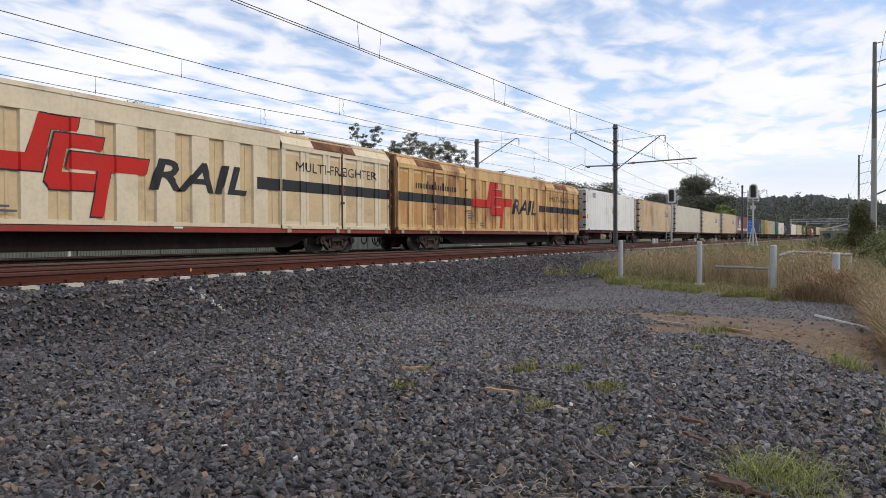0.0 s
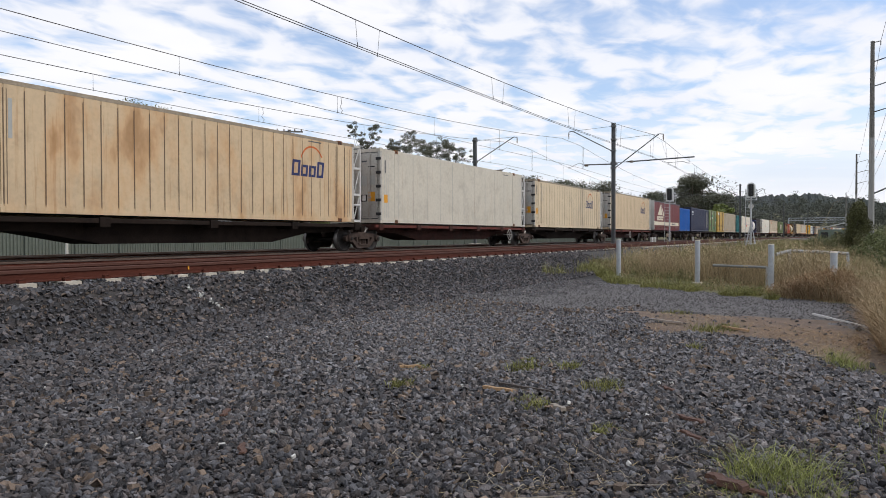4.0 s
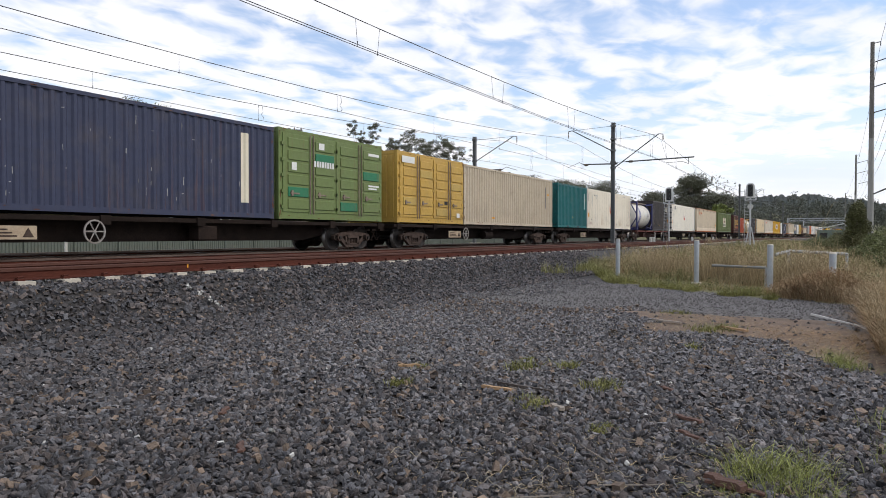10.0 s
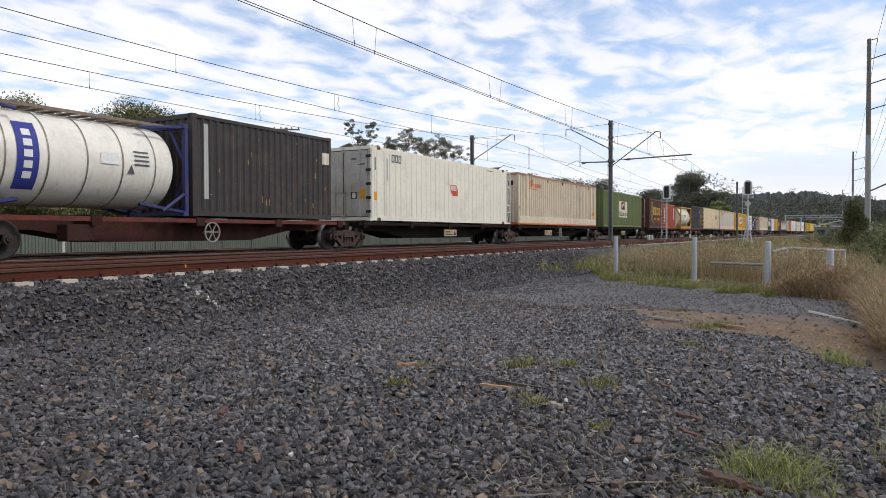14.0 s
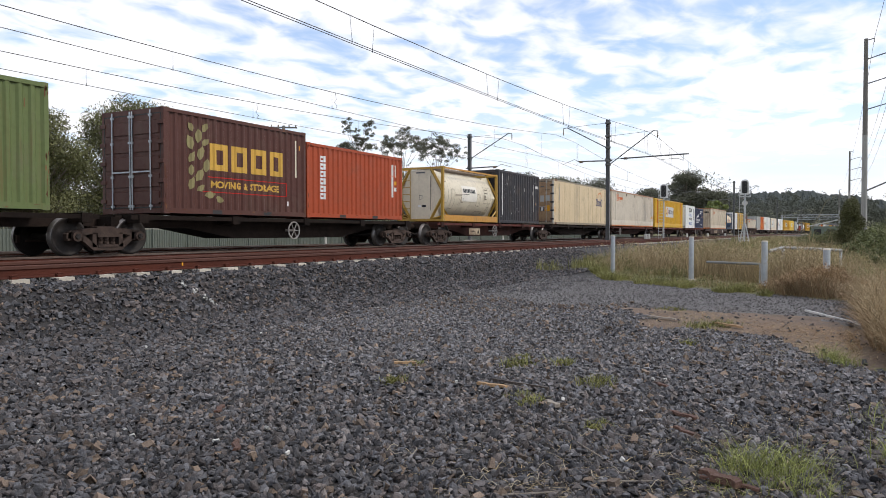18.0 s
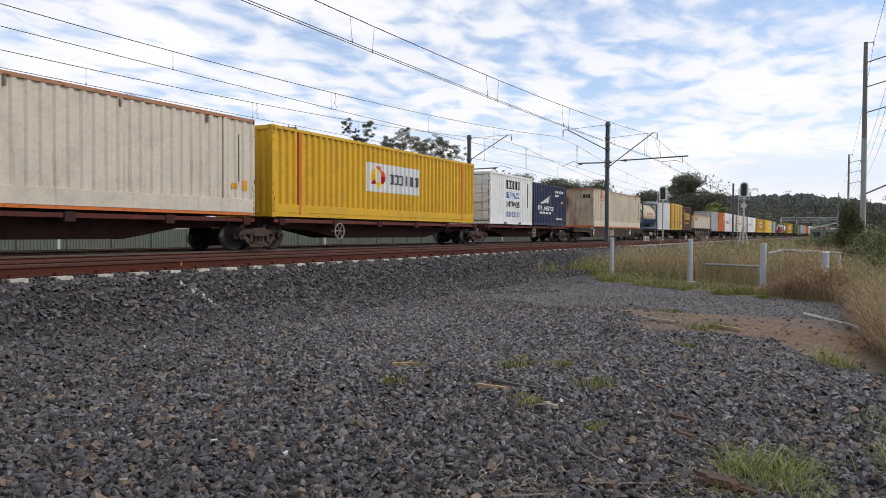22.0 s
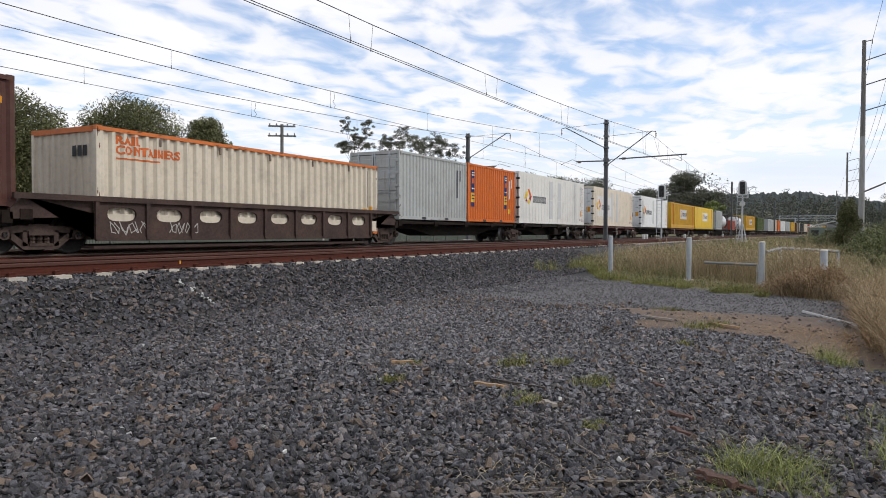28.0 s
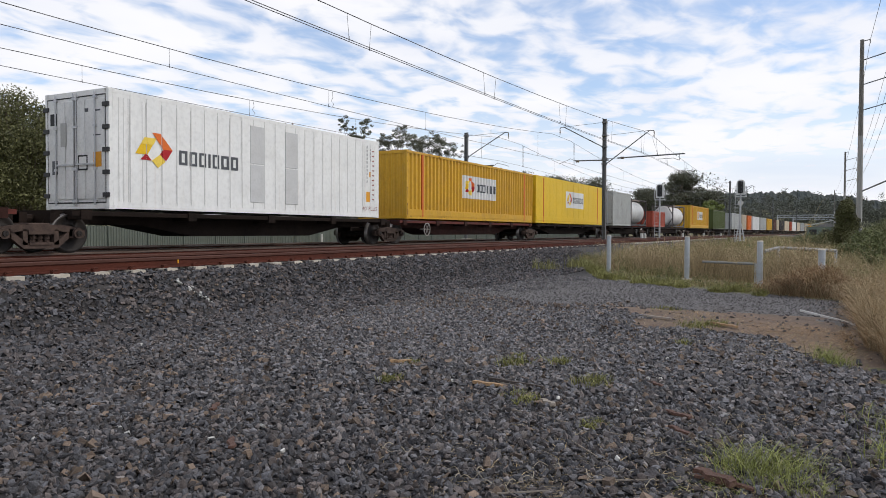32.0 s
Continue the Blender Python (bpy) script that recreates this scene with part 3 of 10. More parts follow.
def overhead(label, y, low, sag, contact, dip, twin, first, gap):
    t = tagged(root("overhead_wires"), label, "overhead line", "overhead wires above the tracks")
    w = wire("messenger_wire", "", y, lambda s: messenger(s, low, sag), -28, 262, 0.012)
    w.parent = t
    for d in ((-0.06, 0.06) if twin else (0.0,)):
        w = wire("contact_wire", "", y + d, lambda s: messenger(s, contact, dip), -28, 262, 0.010)
        w.parent = t
    s, n = first, 0
    while s < 150:
        for k, d in enumerate((-0.06, 0.06) if twin else (0.0,)):
            q = s + 1.08 * k
            x, yy, _ = along(q, y + d)
            foot, head = messenger(q, contact, dip), messenger(q, low, sag)
            bm = bmesh.new()
            rod(bm, (x, yy, foot), (x, yy - d, head), 0.006, 4)
            rod(bm, (x, yy, foot - 0.03), (x, yy, foot + 0.08), 0.014, 4)
            part("dropper", bm, M["wire"], t)
        if n % 4 == 2 and not twin:
            # a slack current jumper beside the dropper
            x, yy, _ = along(s + 0.22, y)
            foot, head = messenger(s, contact, dip), messenger(s, low, sag)
            ps = [(x, yy, head), (x + 0.05, yy, head * 0.6 + foot * 0.4), (x - 0.06, yy, head * 0.4 + foot * 0.6), (x + 0.10, yy, head * 0.2 + foot * 0.8), (x, yy, foot)]
            bm = bmesh.new()
            for a, b in zip(ps, ps[1:]):
                rod(bm, a, b, 0.009, 4)
            part("jumper", bm, M["wire"], t)
        s += gap
        n += 1


overhead("twin copper contact wires hung over the near track", 10.5, 6.50, 0.00090, 5.86, 0.00030, True, -17.5, 8.09)
overhead("copper contact and messenger wires above the goods train", TRAIN_Y, 6.32, 0.00115, 5.82, 0.00025, False, -22.9, 7.55)
overhead("contact and messenger wires over the third track", FAR_Y, 6.28, 0.00117, 5.785, 0.00030, False, -22.5, 7.5)


def mast(s, y, top, arms, label):
    """A steel H-section mast with tubular cantilevers."""
    t = tagged(root("overhead_line_mast", track_pose(s, y, 0.45)), label, "mast", "masts of the overhead line")
    bm = bmesh.new()
    hgt = top - 0.45
    for y_ in (-0.11, 0.11):
        box(bm, -0.10, 0.10, y_ - 0.012, y_ + 0.012, 0, hgt)
    box(bm, -0.008, 0.008, -0.10, 0.10, 0, hgt)
    part("post", bm, M["mast"], t)
    bm = bmesh.new()
    box(bm, -0.35, 0.35, -0.35, 0.35, -0.25, 0.12, 0.02)
    part("footing", bm, M["concrete"], t, "concrete footing")
    for reach, foot, tip, hook, tie, tube_z, out, steady in arms:
        # reach to the messenger; heights above the ground of the strut's foot and tip, the wire clamp, the tie and the tube
        g = 1 if reach > 0 else -1
        foot, tip, hook, tie, tube_z = (v - 0.45 for v in (foot, tip, hook, tie, tube_z))
        end = reach - g * 0.28
        bm = bmesh.new()
        rod(bm, (0, g * 0.12, foot), (0, end, tip), 0.034)
        rod(bm, (0, g * 0.12, tie), (0, end, tip), 0.012, 6)
        rod(bm, (0, end, tip), (0, reach, tip - 0.04), 0.026, 6)
        part("cantilever", bm, M["mast"], t)
        bm = bmesh.new()
        for k in range(5):
            zz = tip - 0.08 - (tip - hook - 0.08) * k / 5
            rod(bm, (0, reach, zz), (0, reach, zz - 0.05), 0.05 if k % 2 else 0.035, 8)
        rod(bm, (0, reach, tip - 0.04), (0, reach, hook), 0.016, 6)
        part("hanging_insulator", bm, M["castings"], t, "brown ribbed insulator")
        bm = bmesh.new()
        inner = g * 0.9 if abs(out) > 3 else -g * 0.3
        rod(bm, (0, inner, tube_z), (0, out, tube_z + 0.02 * abs(out)), 0.045)
        part("registration_tube", bm, M["mast"], t)
        if abs(out) > 3:
            bm = bmesh.new()
            for a in (-0.12, 0.12):
                rod(bm, (0, reach + a, hook), (0, reach + g * 0.25, tube_z + 0.06), 0.007, 4)
            part("tube_hanger", bm, M["wire"], t)
            bm = bmesh.new()
            rod(bm, (0, g * 0.12, tube_z - 0.02), (0, inner, tube_z), 0.018, 6)
            part("tube_stub", bm, M["mast"], t)
            bm = bmesh.new()
            drop = out - g * 0.35
            rod(bm, (0, drop, tube_z + 0.08), (0, drop, tube_z - 0.33), 0.016, 6)
            rod(bm, (0, drop, tube_z - 0.31), (0, drop - g * 0.4, tube_z - 0.16), 0.016, 6)
            rod(bm, (0, drop - g * 0.4, tube_z - 0.16), (0, steady, 5.99 - 0.45), 0.016, 6)
            part("steady_arm", bm, M["mast"], t)
        else:
            bm = bmesh.new()
            rod(bm, (0, out, tube_z + 0.04), (0, out + g * 0.3, tube_z + 0.20), 0.016, 6)
            rod(bm, (0, out + g * 0.3, tube_z + 0.20), (0, steady, 5.93 - 0.45), 0.016, 6)
            part("steady_arm", bm, M["mast"], t)
        bm = bmesh.new()
        for k in range(4):
            yy = out - g * (0.12 + 0.06 * k) if abs(out) < 3 else inner + g * (0.25 + 0.06 * k)
            rod(bm, (0, yy, tube_z), (0, yy + 0.03, tube_z), 0.085, 10)
        part("insulator", bm, M["castings"], t, "brown ribbed insulator")
        for zz in (foot, tube_z, tie):
            bm = bmesh.new()
            box(bm, -0.15, 0.15, -0.16, 0.16, zz - 0.06, zz + 0.06)
            part("bracket", bm, M["mast"], t)


for s in MASTS:
    mast(s, 13.5, 8.9, [(-3.35, 5.81, 7.94, 7.47, 7.76, 6.18, -5.35, -3.6), (3.2, 6.99, 8.53, 8.0, 8.67, 6.07, 2.1, 3.25)], "dark steel mast between the tracks with cantilever arms")
    mast(s, 24.1, 8.6, [(-3.45, 6.74, 8.43, 7.95, 8.35, 6.0, -2.3, -3.5)], "dark steel mast behind the third track with one arm")

# ---------------------------------------------------------------- goods wagons
DECK = 1.05                         # container floor above the rail
MOVERS = []                         # (thing, place along the train, height above ground)


def ride(ob, u, z):
    MOVERS.append((ob, u, z))
    return ob


def lathe(bm, profile, n=28):
    """Turns (radius, y) round the y axis."""
    rows = [[bm.verts.new((r * math.cos(2 * math.pi * i / n), y, r * math.sin(2 * math.pi * i / n))) for i in range(n)] for r, y in profile]
    for a, b in zip(rows, rows[1:]):
        for i in range(n):
            j = (i + 1) % n
            bm.faces.new((a[i], a[j], b[j], b[i]))
    return rows


def mesh_of(bm, name, *mats):
    bmesh.ops.recalc_face_normals(bm, faces=bm.faces)
    me = bpy.data.meshes.new(name)
    bm.to_mesh(me)
    bm.free()
    for m in mats:
        me.materials.append(m)
    return me


def wheel_meshes():
    bm = bmesh.new()
    rows = lathe(bm, [(0.03, -0.09), (0.13, -0.09), (0.14, -0.03), (0.36, 0.0), (0.40, -0.045), (0.455, -0.05), (0.46, 0.05), (0.485, 0.065), (0.485, 0.09), (0.40, 0.085), (0.36, 0.03), (0.14, 0.05), (0.13, 0.10), (0.03, 0.10)])
    me = mesh_of(bm, "wheel", M["wheel"], M["tread"])
    for p in me.polygons:
        r = math.hypot(p.center.x, p.center.z)
        if r > 0.44:
            p.material_index = 1
    me.shade_smooth()
    bm = bmesh.new()
    rod(bm, (0, -0.98, 0), (0, 0.98, 0), 0.075, 10)
    for g in (-1, 1):
        # turning end cap with three bolts
        rod(bm, (0, g * 0.98, 0), (0, g * 1.125, 0), 0.065, 12)
        for k in range(3):
            a = 2 * math.pi * k / 3
            rod(bm, (0.038 * math.cos(a), g * 1.12, 0.038 * math.sin(a)), (0.038 * math.cos(a), g * 1.14, 0.038 * math.sin(a)), 0.014, 6)
    return me, mesh_of(bm, "axle", M["wheel"])


def bogie_mesh():
    bm = bmesh.new()
    for g in (-1, 1):
        y0, y1 = sorted((g * 0.86, g * 1.0))
        # side frame: top chord, pedestals, sloping tension bars, column and spring seat
        prism(bm, [(-1.10, 0.52), (-0.95, 0.60), (-0.50, 0.66), (0.50, 0.66), (0.95, 0.60), (1.10, 0.52), (1.10, 0.40), (0.80, 0.46), (0.42, 0.52), (-0.42, 0.52), (-0.80, 0.46), (-1.10, 0.40)], y0, y1)
        prism(bm, [(-0.82, 0.46), (-0.66, 0.50), (-0.32, 0.24), (0.32, 0.24), (0.66, 0.50), (0.82, 0.46), (0.40, 0.12), (-0.40, 0.12)], y0, y1)
        for x in (-0.37, 0.37):
            prism(bm, [(x - 0.06, 0.2), (x + 0.06, 0.2), (x + 0.05, 0.55), (x - 0.05, 0.55)], y0, y1)
        for x in (-0.875, 0.875):
            prism(bm, [(x - 0.2, 0.36), (x + 0.2, 0.36), (x + 0.17, 0.56), (x - 0.17, 0.56)], y0, y1)
            rod(bm, (x, g * 0.8, 0.46), (x, g * 1.09, 0.46), 0.12, 14)
        box(bm, -0.28, 0.28, y0 - 0.02, y1 + 0.02, 0.20, 0.26)
        box(bm, -0.30, 0.30, y0 - 0.03, y1 + 0.03, 0.44, 0.54)
    box(bm, -0.26, 0.26, -0.95, 0.95, 0.48, 0.70, 0.02)
    for g in (-1, 1):
        box(bm, -1.32, -1.24, g * 0.55, g * 0.62, 0.3, 0.5)
    rod(bm, (-1.2, 0.4, 0.35), (1.2, 0.4, 0.35), 0.03, 6)
    rod(bm, (-1.2, -0.4, 0.35), (1.2, -0.4, 0.35), 0.03, 6)
    box(bm, -0.45, -0.40, -0.8, 0.8, 0.28, 0.42)
    box(bm, 0.40, 0.45, -0.8, 0.8, 0.28, 0.42)
    me = mesh_of(bm, "bogie", M["bogie"])
    bm = bmesh.new()
    prof = []
    for k in range(6):
        z = 0.26 + k * 0.031
        prof += [(0.05, z), (0.072, z + 0.008), (0.072, z + 0.02), (0.05, z + 0.028)]
    n = 7
    rows = [[bm.verts.new((r * math.cos(2 * math.pi * i / n), r * math.sin(2 * math.pi * i / n), z)) for i in range(n)] for r, z in prof]
    for a, b in zip(rows, rows[1:]):
        for i in range(n):
            bm.faces.new((a[i], a[(i + 1) % n], b[(i + 1) % n], b[i]))
    return me, mesh_of(bm, "coil_spring", M["bogie"])


WHEEL, AXLE = wheel_meshes()
BOGIE, SPRINGS = bogie_mesh()
AXLE_GAP = 1.80
ROLLING = {}                        # parts that roll, by their place on the bogie


def bogie(parent, x):
    b = link("bogie", BOGIE, M["bogie"], parent)
    b.matrix_basis = pose(x, 0, 0)
    for ax in (-AXLE_GAP / 2 + 0.025, AXLE_GAP / 2 - 0.025):
        a = link("axle", AXLE, M["wheel"], b)
        a.matrix_basis = pose(ax, 0, 0.46)
        ROLLING.setdefault((ax, 0.0, 0), []).append(a)
        for g in (-1, 1):
            w = link("wheel", WHEEL, [M["wheel"], M["tread"]], b)
            w.matrix_basis = pose(ax, g * 0.7175, 0.46, 0, 0, 0 if g < 0 else 180)
            ROLLING.setdefault((ax, g * 0.7175, 0 if g < 0 else 180), []).append(w)
    for g in (-1, 1):
        for x_ in (-0.17, 0, 0.17):
            sp = link("coil_spring", SPRINGS, M["bogie"], b)
            sp.matrix_basis = pose(x_, g * 0.93, 0)
    return b


def hand_wheel(parent, x, z, y=-1.28):
    bm = bmesh.new()
    ring(bm, x, y, z, 0.27, 0.018, 0.016, 20)
    w = part("brake_wheel", bm, M["iron_grey"], parent, "grey spoked handbrake wheel")
    for k in range(6):
        a = k * math.pi / 3
        bm = bmesh.new()
        rod(bm, (x, y, z), (x + 0.265 * math.cos(a), y, z + 0.265 * math.sin(a)), 0.016, 5)
        part("spoke", bm, M["iron_grey"], w)
    bm = bmesh.new()
    rod(bm, (x, y - 0.03, z), (x, y + 0.35, z), 0.035, 8)
    part("hub", bm, M["iron_grey"], w)
    return w


def wagon(u0, u1, left, right, style="skeleton", red=False, extras=(), label="low grimy container wagon on bogies"):
    """A wagon unit whose deck runs from u0 to u1 of the train, with bogies at left and right (None where the next unit carries it)."""
    mid, L = (u0 + u1) / 2, u1 - u0
    t = tagged(root("container_wagon"), label, "wagon", "wagons of the goods train")
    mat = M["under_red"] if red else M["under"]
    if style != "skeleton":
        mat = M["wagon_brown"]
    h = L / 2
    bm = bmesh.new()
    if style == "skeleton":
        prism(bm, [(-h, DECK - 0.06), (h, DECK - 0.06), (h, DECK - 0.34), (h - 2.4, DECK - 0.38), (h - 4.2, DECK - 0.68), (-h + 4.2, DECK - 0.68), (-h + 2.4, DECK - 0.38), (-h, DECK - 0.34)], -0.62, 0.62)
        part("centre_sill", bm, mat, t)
        n = max(3, int(L / 3.0))
        for i in range(n + 1):
            x = -h + 0.35 + (L - 0.7) * i / n
            bm = bmesh.new()
            prism(bm, [(x - 0.14, DECK - 0.26), (x + 0.14, DECK - 0.26), (x + 0.14, DECK - 0.03), (x - 0.14, DECK - 0.03)], -1.27, 1.27)
            part("outrigger", bm, mat, t)
        for g in (-1, 1):
            bm = bmesh.new()
            box(bm, -h, h, g * 1.20 - 0.03, g * 1.20 + 0.03, DECK - 0.17, DECK - 0.06)
            part("side_rail", bm, M["rail_red"] if red else mat, t, "worn red side rail" if red else "")
    elif style == "flat":
        prism(bm, [(-h, DECK - 0.10), (h, DECK - 0.10), (h, DECK - 0.36), (h - 3.3, DECK - 0.36), (h - 4.1, DECK - 0.72), (-h + 4.1, DECK - 0.72), (-h + 3.3, DECK - 0.36), (-h, DECK - 0.36)], -1.30, 1.30)
        part("side_sill", bm, mat, t)
        bm = bmesh.new()
        box(bm, -h, h, -1.36, 1.36, DECK - 0.14, DECK - 0.02, 0.01)
        part("deck", bm, mat, t, "dark steel deck")
        for i in range(7):
            bm = bmesh.new()
            x = -h + 4.3 + (L - 8.6) * i / 6
            box(bm, x - 0.05, x + 0.05, -1.345, -1.30, DECK - 0.70, DECK - 0.14)
            part("stiffener", bm, mat, t)
    else:   # well: deep side girders with oval openings
        top, bot, a, b = 1.33, 0.34, -h + 2.0, h - 2.0
        n = 8
        pitch = (b - a) / n
        for g in (-1, 1):
            for i in range(n):
                bm = bmesh.new()
                cx = a + pitch * (i + 0.5)
                outer, inner = [], []
                m = 24
                for k in range(m):
                    an = 2 * math.pi * k / m
                    c, s = math.cos(an), math.sin(an)
                    sc = min(pitch / 2 / max(abs(c), 1e-6), 0.5 * (top - bot) / max(abs(s), 1e-6))
                    outer.append((cx + c * sc, (top + bot) / 2 + s * sc))
                    inner.append((cx + (abs(c) ** 0.6) * math.copysign(0.42, c), 0.95 + (abs(s) ** 0.75) * math.copysign(0.17, s)))
                y0, y1 = g * 1.33, g * 1.27
                for k in range(m):
                    j = (k + 1) % m
                    o0, o1, i0, i1 = outer[k], outer[j], inner[k], inner[j]
                    for y, flip in ((y0, False), (y1, True)):
                        vs = [bm.verts.new((p[0], y, p[1])) for p in (o0, o1, i1, i0)]
                        bm.faces.new(vs[::-1] if flip else vs)
                    vs = [bm.verts.new(p) for p in ((i0[0], y0, i0[1]), (i1[0], y0, i1[1]), (i1[0], y1, i1[1]), (i0[0], y1, i0[1]))]
                    bm.faces.new(vs)
                part("girder_panel", bm, mat, t)
            bm = bmesh.new()
            box(bm, -h, h, g * 1.36 - 0.05, g * 1.36 + 0.05, top - 0.09, top + 0.04)
            box(bm, a, b, g * 1.33 - 0.04, g * 1.33 + 0.04, bot - 0.04, bot + 0.06)
            for i in range(n + 1):
                x = a + pitch * i
                box(bm, x - 0.05, x + 0.05, g * 1.36 - 0.04, g * 1.36 + 0.04, bot, top)
            part("girder_flange", bm, mat, t)
        for e in (-1, 1):
            bm = bmesh.new()
            prism(bm, [(e * h, 1.02), (e * (h - 0.3), 1.30), (e * (h - 2.0), 1.30), (e * (h - 2.0), 0.34), (e * (h - 2.3), 0.9), (e * h, 0.8)], -1.25, 1.25)
            bmesh.ops.recalc_face_normals(bm, faces=bm.faces)
            part("end_platform", bm, mat, t)
        bm = bmesh.new()
        box(bm, a, b, -1.25, 1.25, 0.12, 0.19)
        part("well_floor", bm, mat, t)
    for x, need in ((left, left is not None), (right, right is not None)):
        if need:
            bogie(t, x - mid)
    for e in (-1, 1):
        bm = bmesh.new()
        box(bm, e * h - 0.12 + e * 0.06, e * h + 0.12 + e * 0.06, -1.25 if style != "skeleton" else -0.7, 1.25 if style != "skeleton" else 0.7, DECK - 0.34, DECK - 0.10)
        rod(bm, (e * h, 0, DECK - 0.24), (e * (h + 0.8), 0, DECK - 0.24), 0.11, 8)
        box(bm, e * (h + 0.75) - 0.17, e * (h + 0.75) + 0.17, -0.15, 0.15, DECK - 0.40, DECK - 0.10)
        part("coupler", bm, M["under"], t)
        bm = bmesh.new()
        rod(bm, (e * (h + 0.1), -0.45, DECK - 0.2), (e * (h + 0.55), -0.5, DECK - 0.72), 0.025, 6)
        rod(bm, (e * (h + 0.55), -0.5, DECK - 0.72), (e * (h + 0.95), -0.35, DECK - 0.5), 0.025, 6)
        part("brake_hose", bm, M["under"], t)
    for kind, x in extras:
        x -= mid
        if kind == "wheel":
            hand_wheel(t, x, 0.62)
        elif kind == "plate":
            bm = bmesh.new()
            yp = -1.24 if style == "skeleton" else -1.32
            box(bm, x - 0.6, x + 0.6, yp - 0.03, yp, 0.44, 0.74, 0.004)
            p = part("data_plate", bm, M["plate"], t, "cream data plate with worn marks")
            bm = bmesh.new()
            for k in range(3):
                box(bm, x - 0.5, x + 0.15 - 0.1 * k, yp - 0.036, yp - 0.032, 0.50 + 0.07 * k, 0.535 + 0.07 * k)
            prism(bm, [(x + 0.27, 0.49), (x + 0.53, 0.49), (x + 0.40, 0.70)], yp - 0.036, yp - 0.032)
            part("plate_marks", bm, M["bogie"], p)
        elif kind == "tank":
            bm = bmesh.new()
            rod(bm, (x - 0.45, -0.95, 0.55), (x + 0.45, -0.95, 0.55), 0.2, 14)
            part("air_reservoir", bm, mat, t)
        elif kind == "box":
            bm = bmesh.new()
            box(bm, x - 0.35, x + 0.35, -1.2, -0.8, 0.4, 0.8, 0.02)
            part("equipment_box", bm, mat, t)
        elif kind == "board":
            bm = bmesh.new()
            box(bm, x - 1.42, x + 1.42, -1.332, -1.302, DECK - 0.62, DECK - 0.18, 0.004)
            p = part("data_board", bm, M["plate"], t, "long cream data board with black marks")
            for k, (a, b, c, d) in enumerate(((-1.35, -0.55, 0.24, 0.38), (-1.35, -0.55, 0.06, 0.20), (-0.40, 0.70, 0.33, 0.37), (-0.40, 0.55, 0.25, 0.29), (-0.40, 0.62, 0.17, 0.21), (-0.40, 0.35, 0.09, 0.13), (0.85, 1.32, 0.08, 0.11), (0.85, 1.32, 0.33, 0.36), (0.85, 0.88, 0.08, 0.36), (1.29, 1.32, 0.08, 0.36))):
                bm = bmesh.new()
                box(bm, x + a, x + b, -1.337, -1.3325, DECK - 0.62 + c, DECK - 0.62 + d)
                part("board_mark", bm, INK_BLACK, p)
        elif kind == "crest":
            for pts in (((-0.28, 0.10), (0.02, 0.30), (0.30, 0.30), (0.30, 0.22), (0.06, 0.22), (-0.10, 0.10)), ((-0.28, 0.10), (-0.10, 0.10), (-0.02, -0.06), (-0.16, -0.06)), ((-0.02, 0.10), (0.22, 0.10), (0.22, 0.03), (0.02, 0.03)), ((-0.02, 0.03), (0.06, 0.03), (0.0, -0.16), (-0.08, -0.16))):
                bm = bmesh.new()
                prism(bm, [(x + a, DECK - 0.44 + b) for a, b in pts], -1.308, -1.302)
                bmesh.ops.recalc_face_normals(bm, faces=bm.faces)
                part("painted_crest", bm, INK_WHITE, t, "white angular painted mark")
        elif kind == "tag":
            bm = bmesh.new()
            box(bm, x - 0.16, x + 0.16, -1.385, -1.372, DECK - 0.10, DECK - 0.04)
            part("reflector", bm, M["white_part"], t, "white reflector strip")
    return ride(t, mid, RAIL_Z)


# ---------------------------------------------------------------- containers
def folds(x0, x1, pitch, depth):
    """The folded line of a corrugated panel: (x, how far in)."""
    n = max(1, round((x1 - x0) / pitch))
    p = (x1 - x0) / n
    out = []
    for i in range(n):
        a = x0 + i * p
        out += [(a, 0.0), (a + 0.27 * p, 0.0), (a + 0.45 * p, depth), (a + 0.82 * p, depth)]
    return out + [(x1, 0.0)]


def seams(x0, x1, pitch, depth, wide=0.02):
    n = max(1, round((x1 - x0) / pitch))
    p = (x1 - x0) / n
    out = [(x0, 0.0)]
    for i in range(1, n):
        a = x0 + i * p
        out += [(a - wide, 0.0), (a - wide * 0.4, depth), (a + wide * 0.4, depth), (a + wide, 0.0)]
    return out + [(x1, 0.0)]


def folded_panel(name, line, z0, z1, y, g, material, parent, label="", along_y=False, back=0.13):
    """A folded sheet with a flat back; g is the outward sign of the face. along_y builds it in the y-z plane at x = y."""
    verts, faces = [], []
    n = len(line)
    for z in (z0, z1):
        for p, d in line:
            verts.append((p, y - g * d, z) if not along_y else (y - g * d, p, z))
    for z in (z0, z1):
        for p in (line[0][0], line[-1][0]):
            verts.append((p, y - g * back, z) if not along_y else (y - g * back, p, z))
    for i in range(n - 1):
        faces.append((i, i + 1, n + i + 1, n + i))
    b = 2 * n
    faces += [(b, b + 2, b + 3, b + 1), (0, n, b + 2, b), (n - 1, b + 1, b + 3, 2 * n - 1)]
    flip = (g > 0) != along_y
    faces = [f[::-1] for f in faces] if flip else faces
    return raw(name, verts, faces, material, parent, label)


def at_fold(line, x):
    return float(np.interp(x, [p for p, _ in line], [d for _, d in line]))


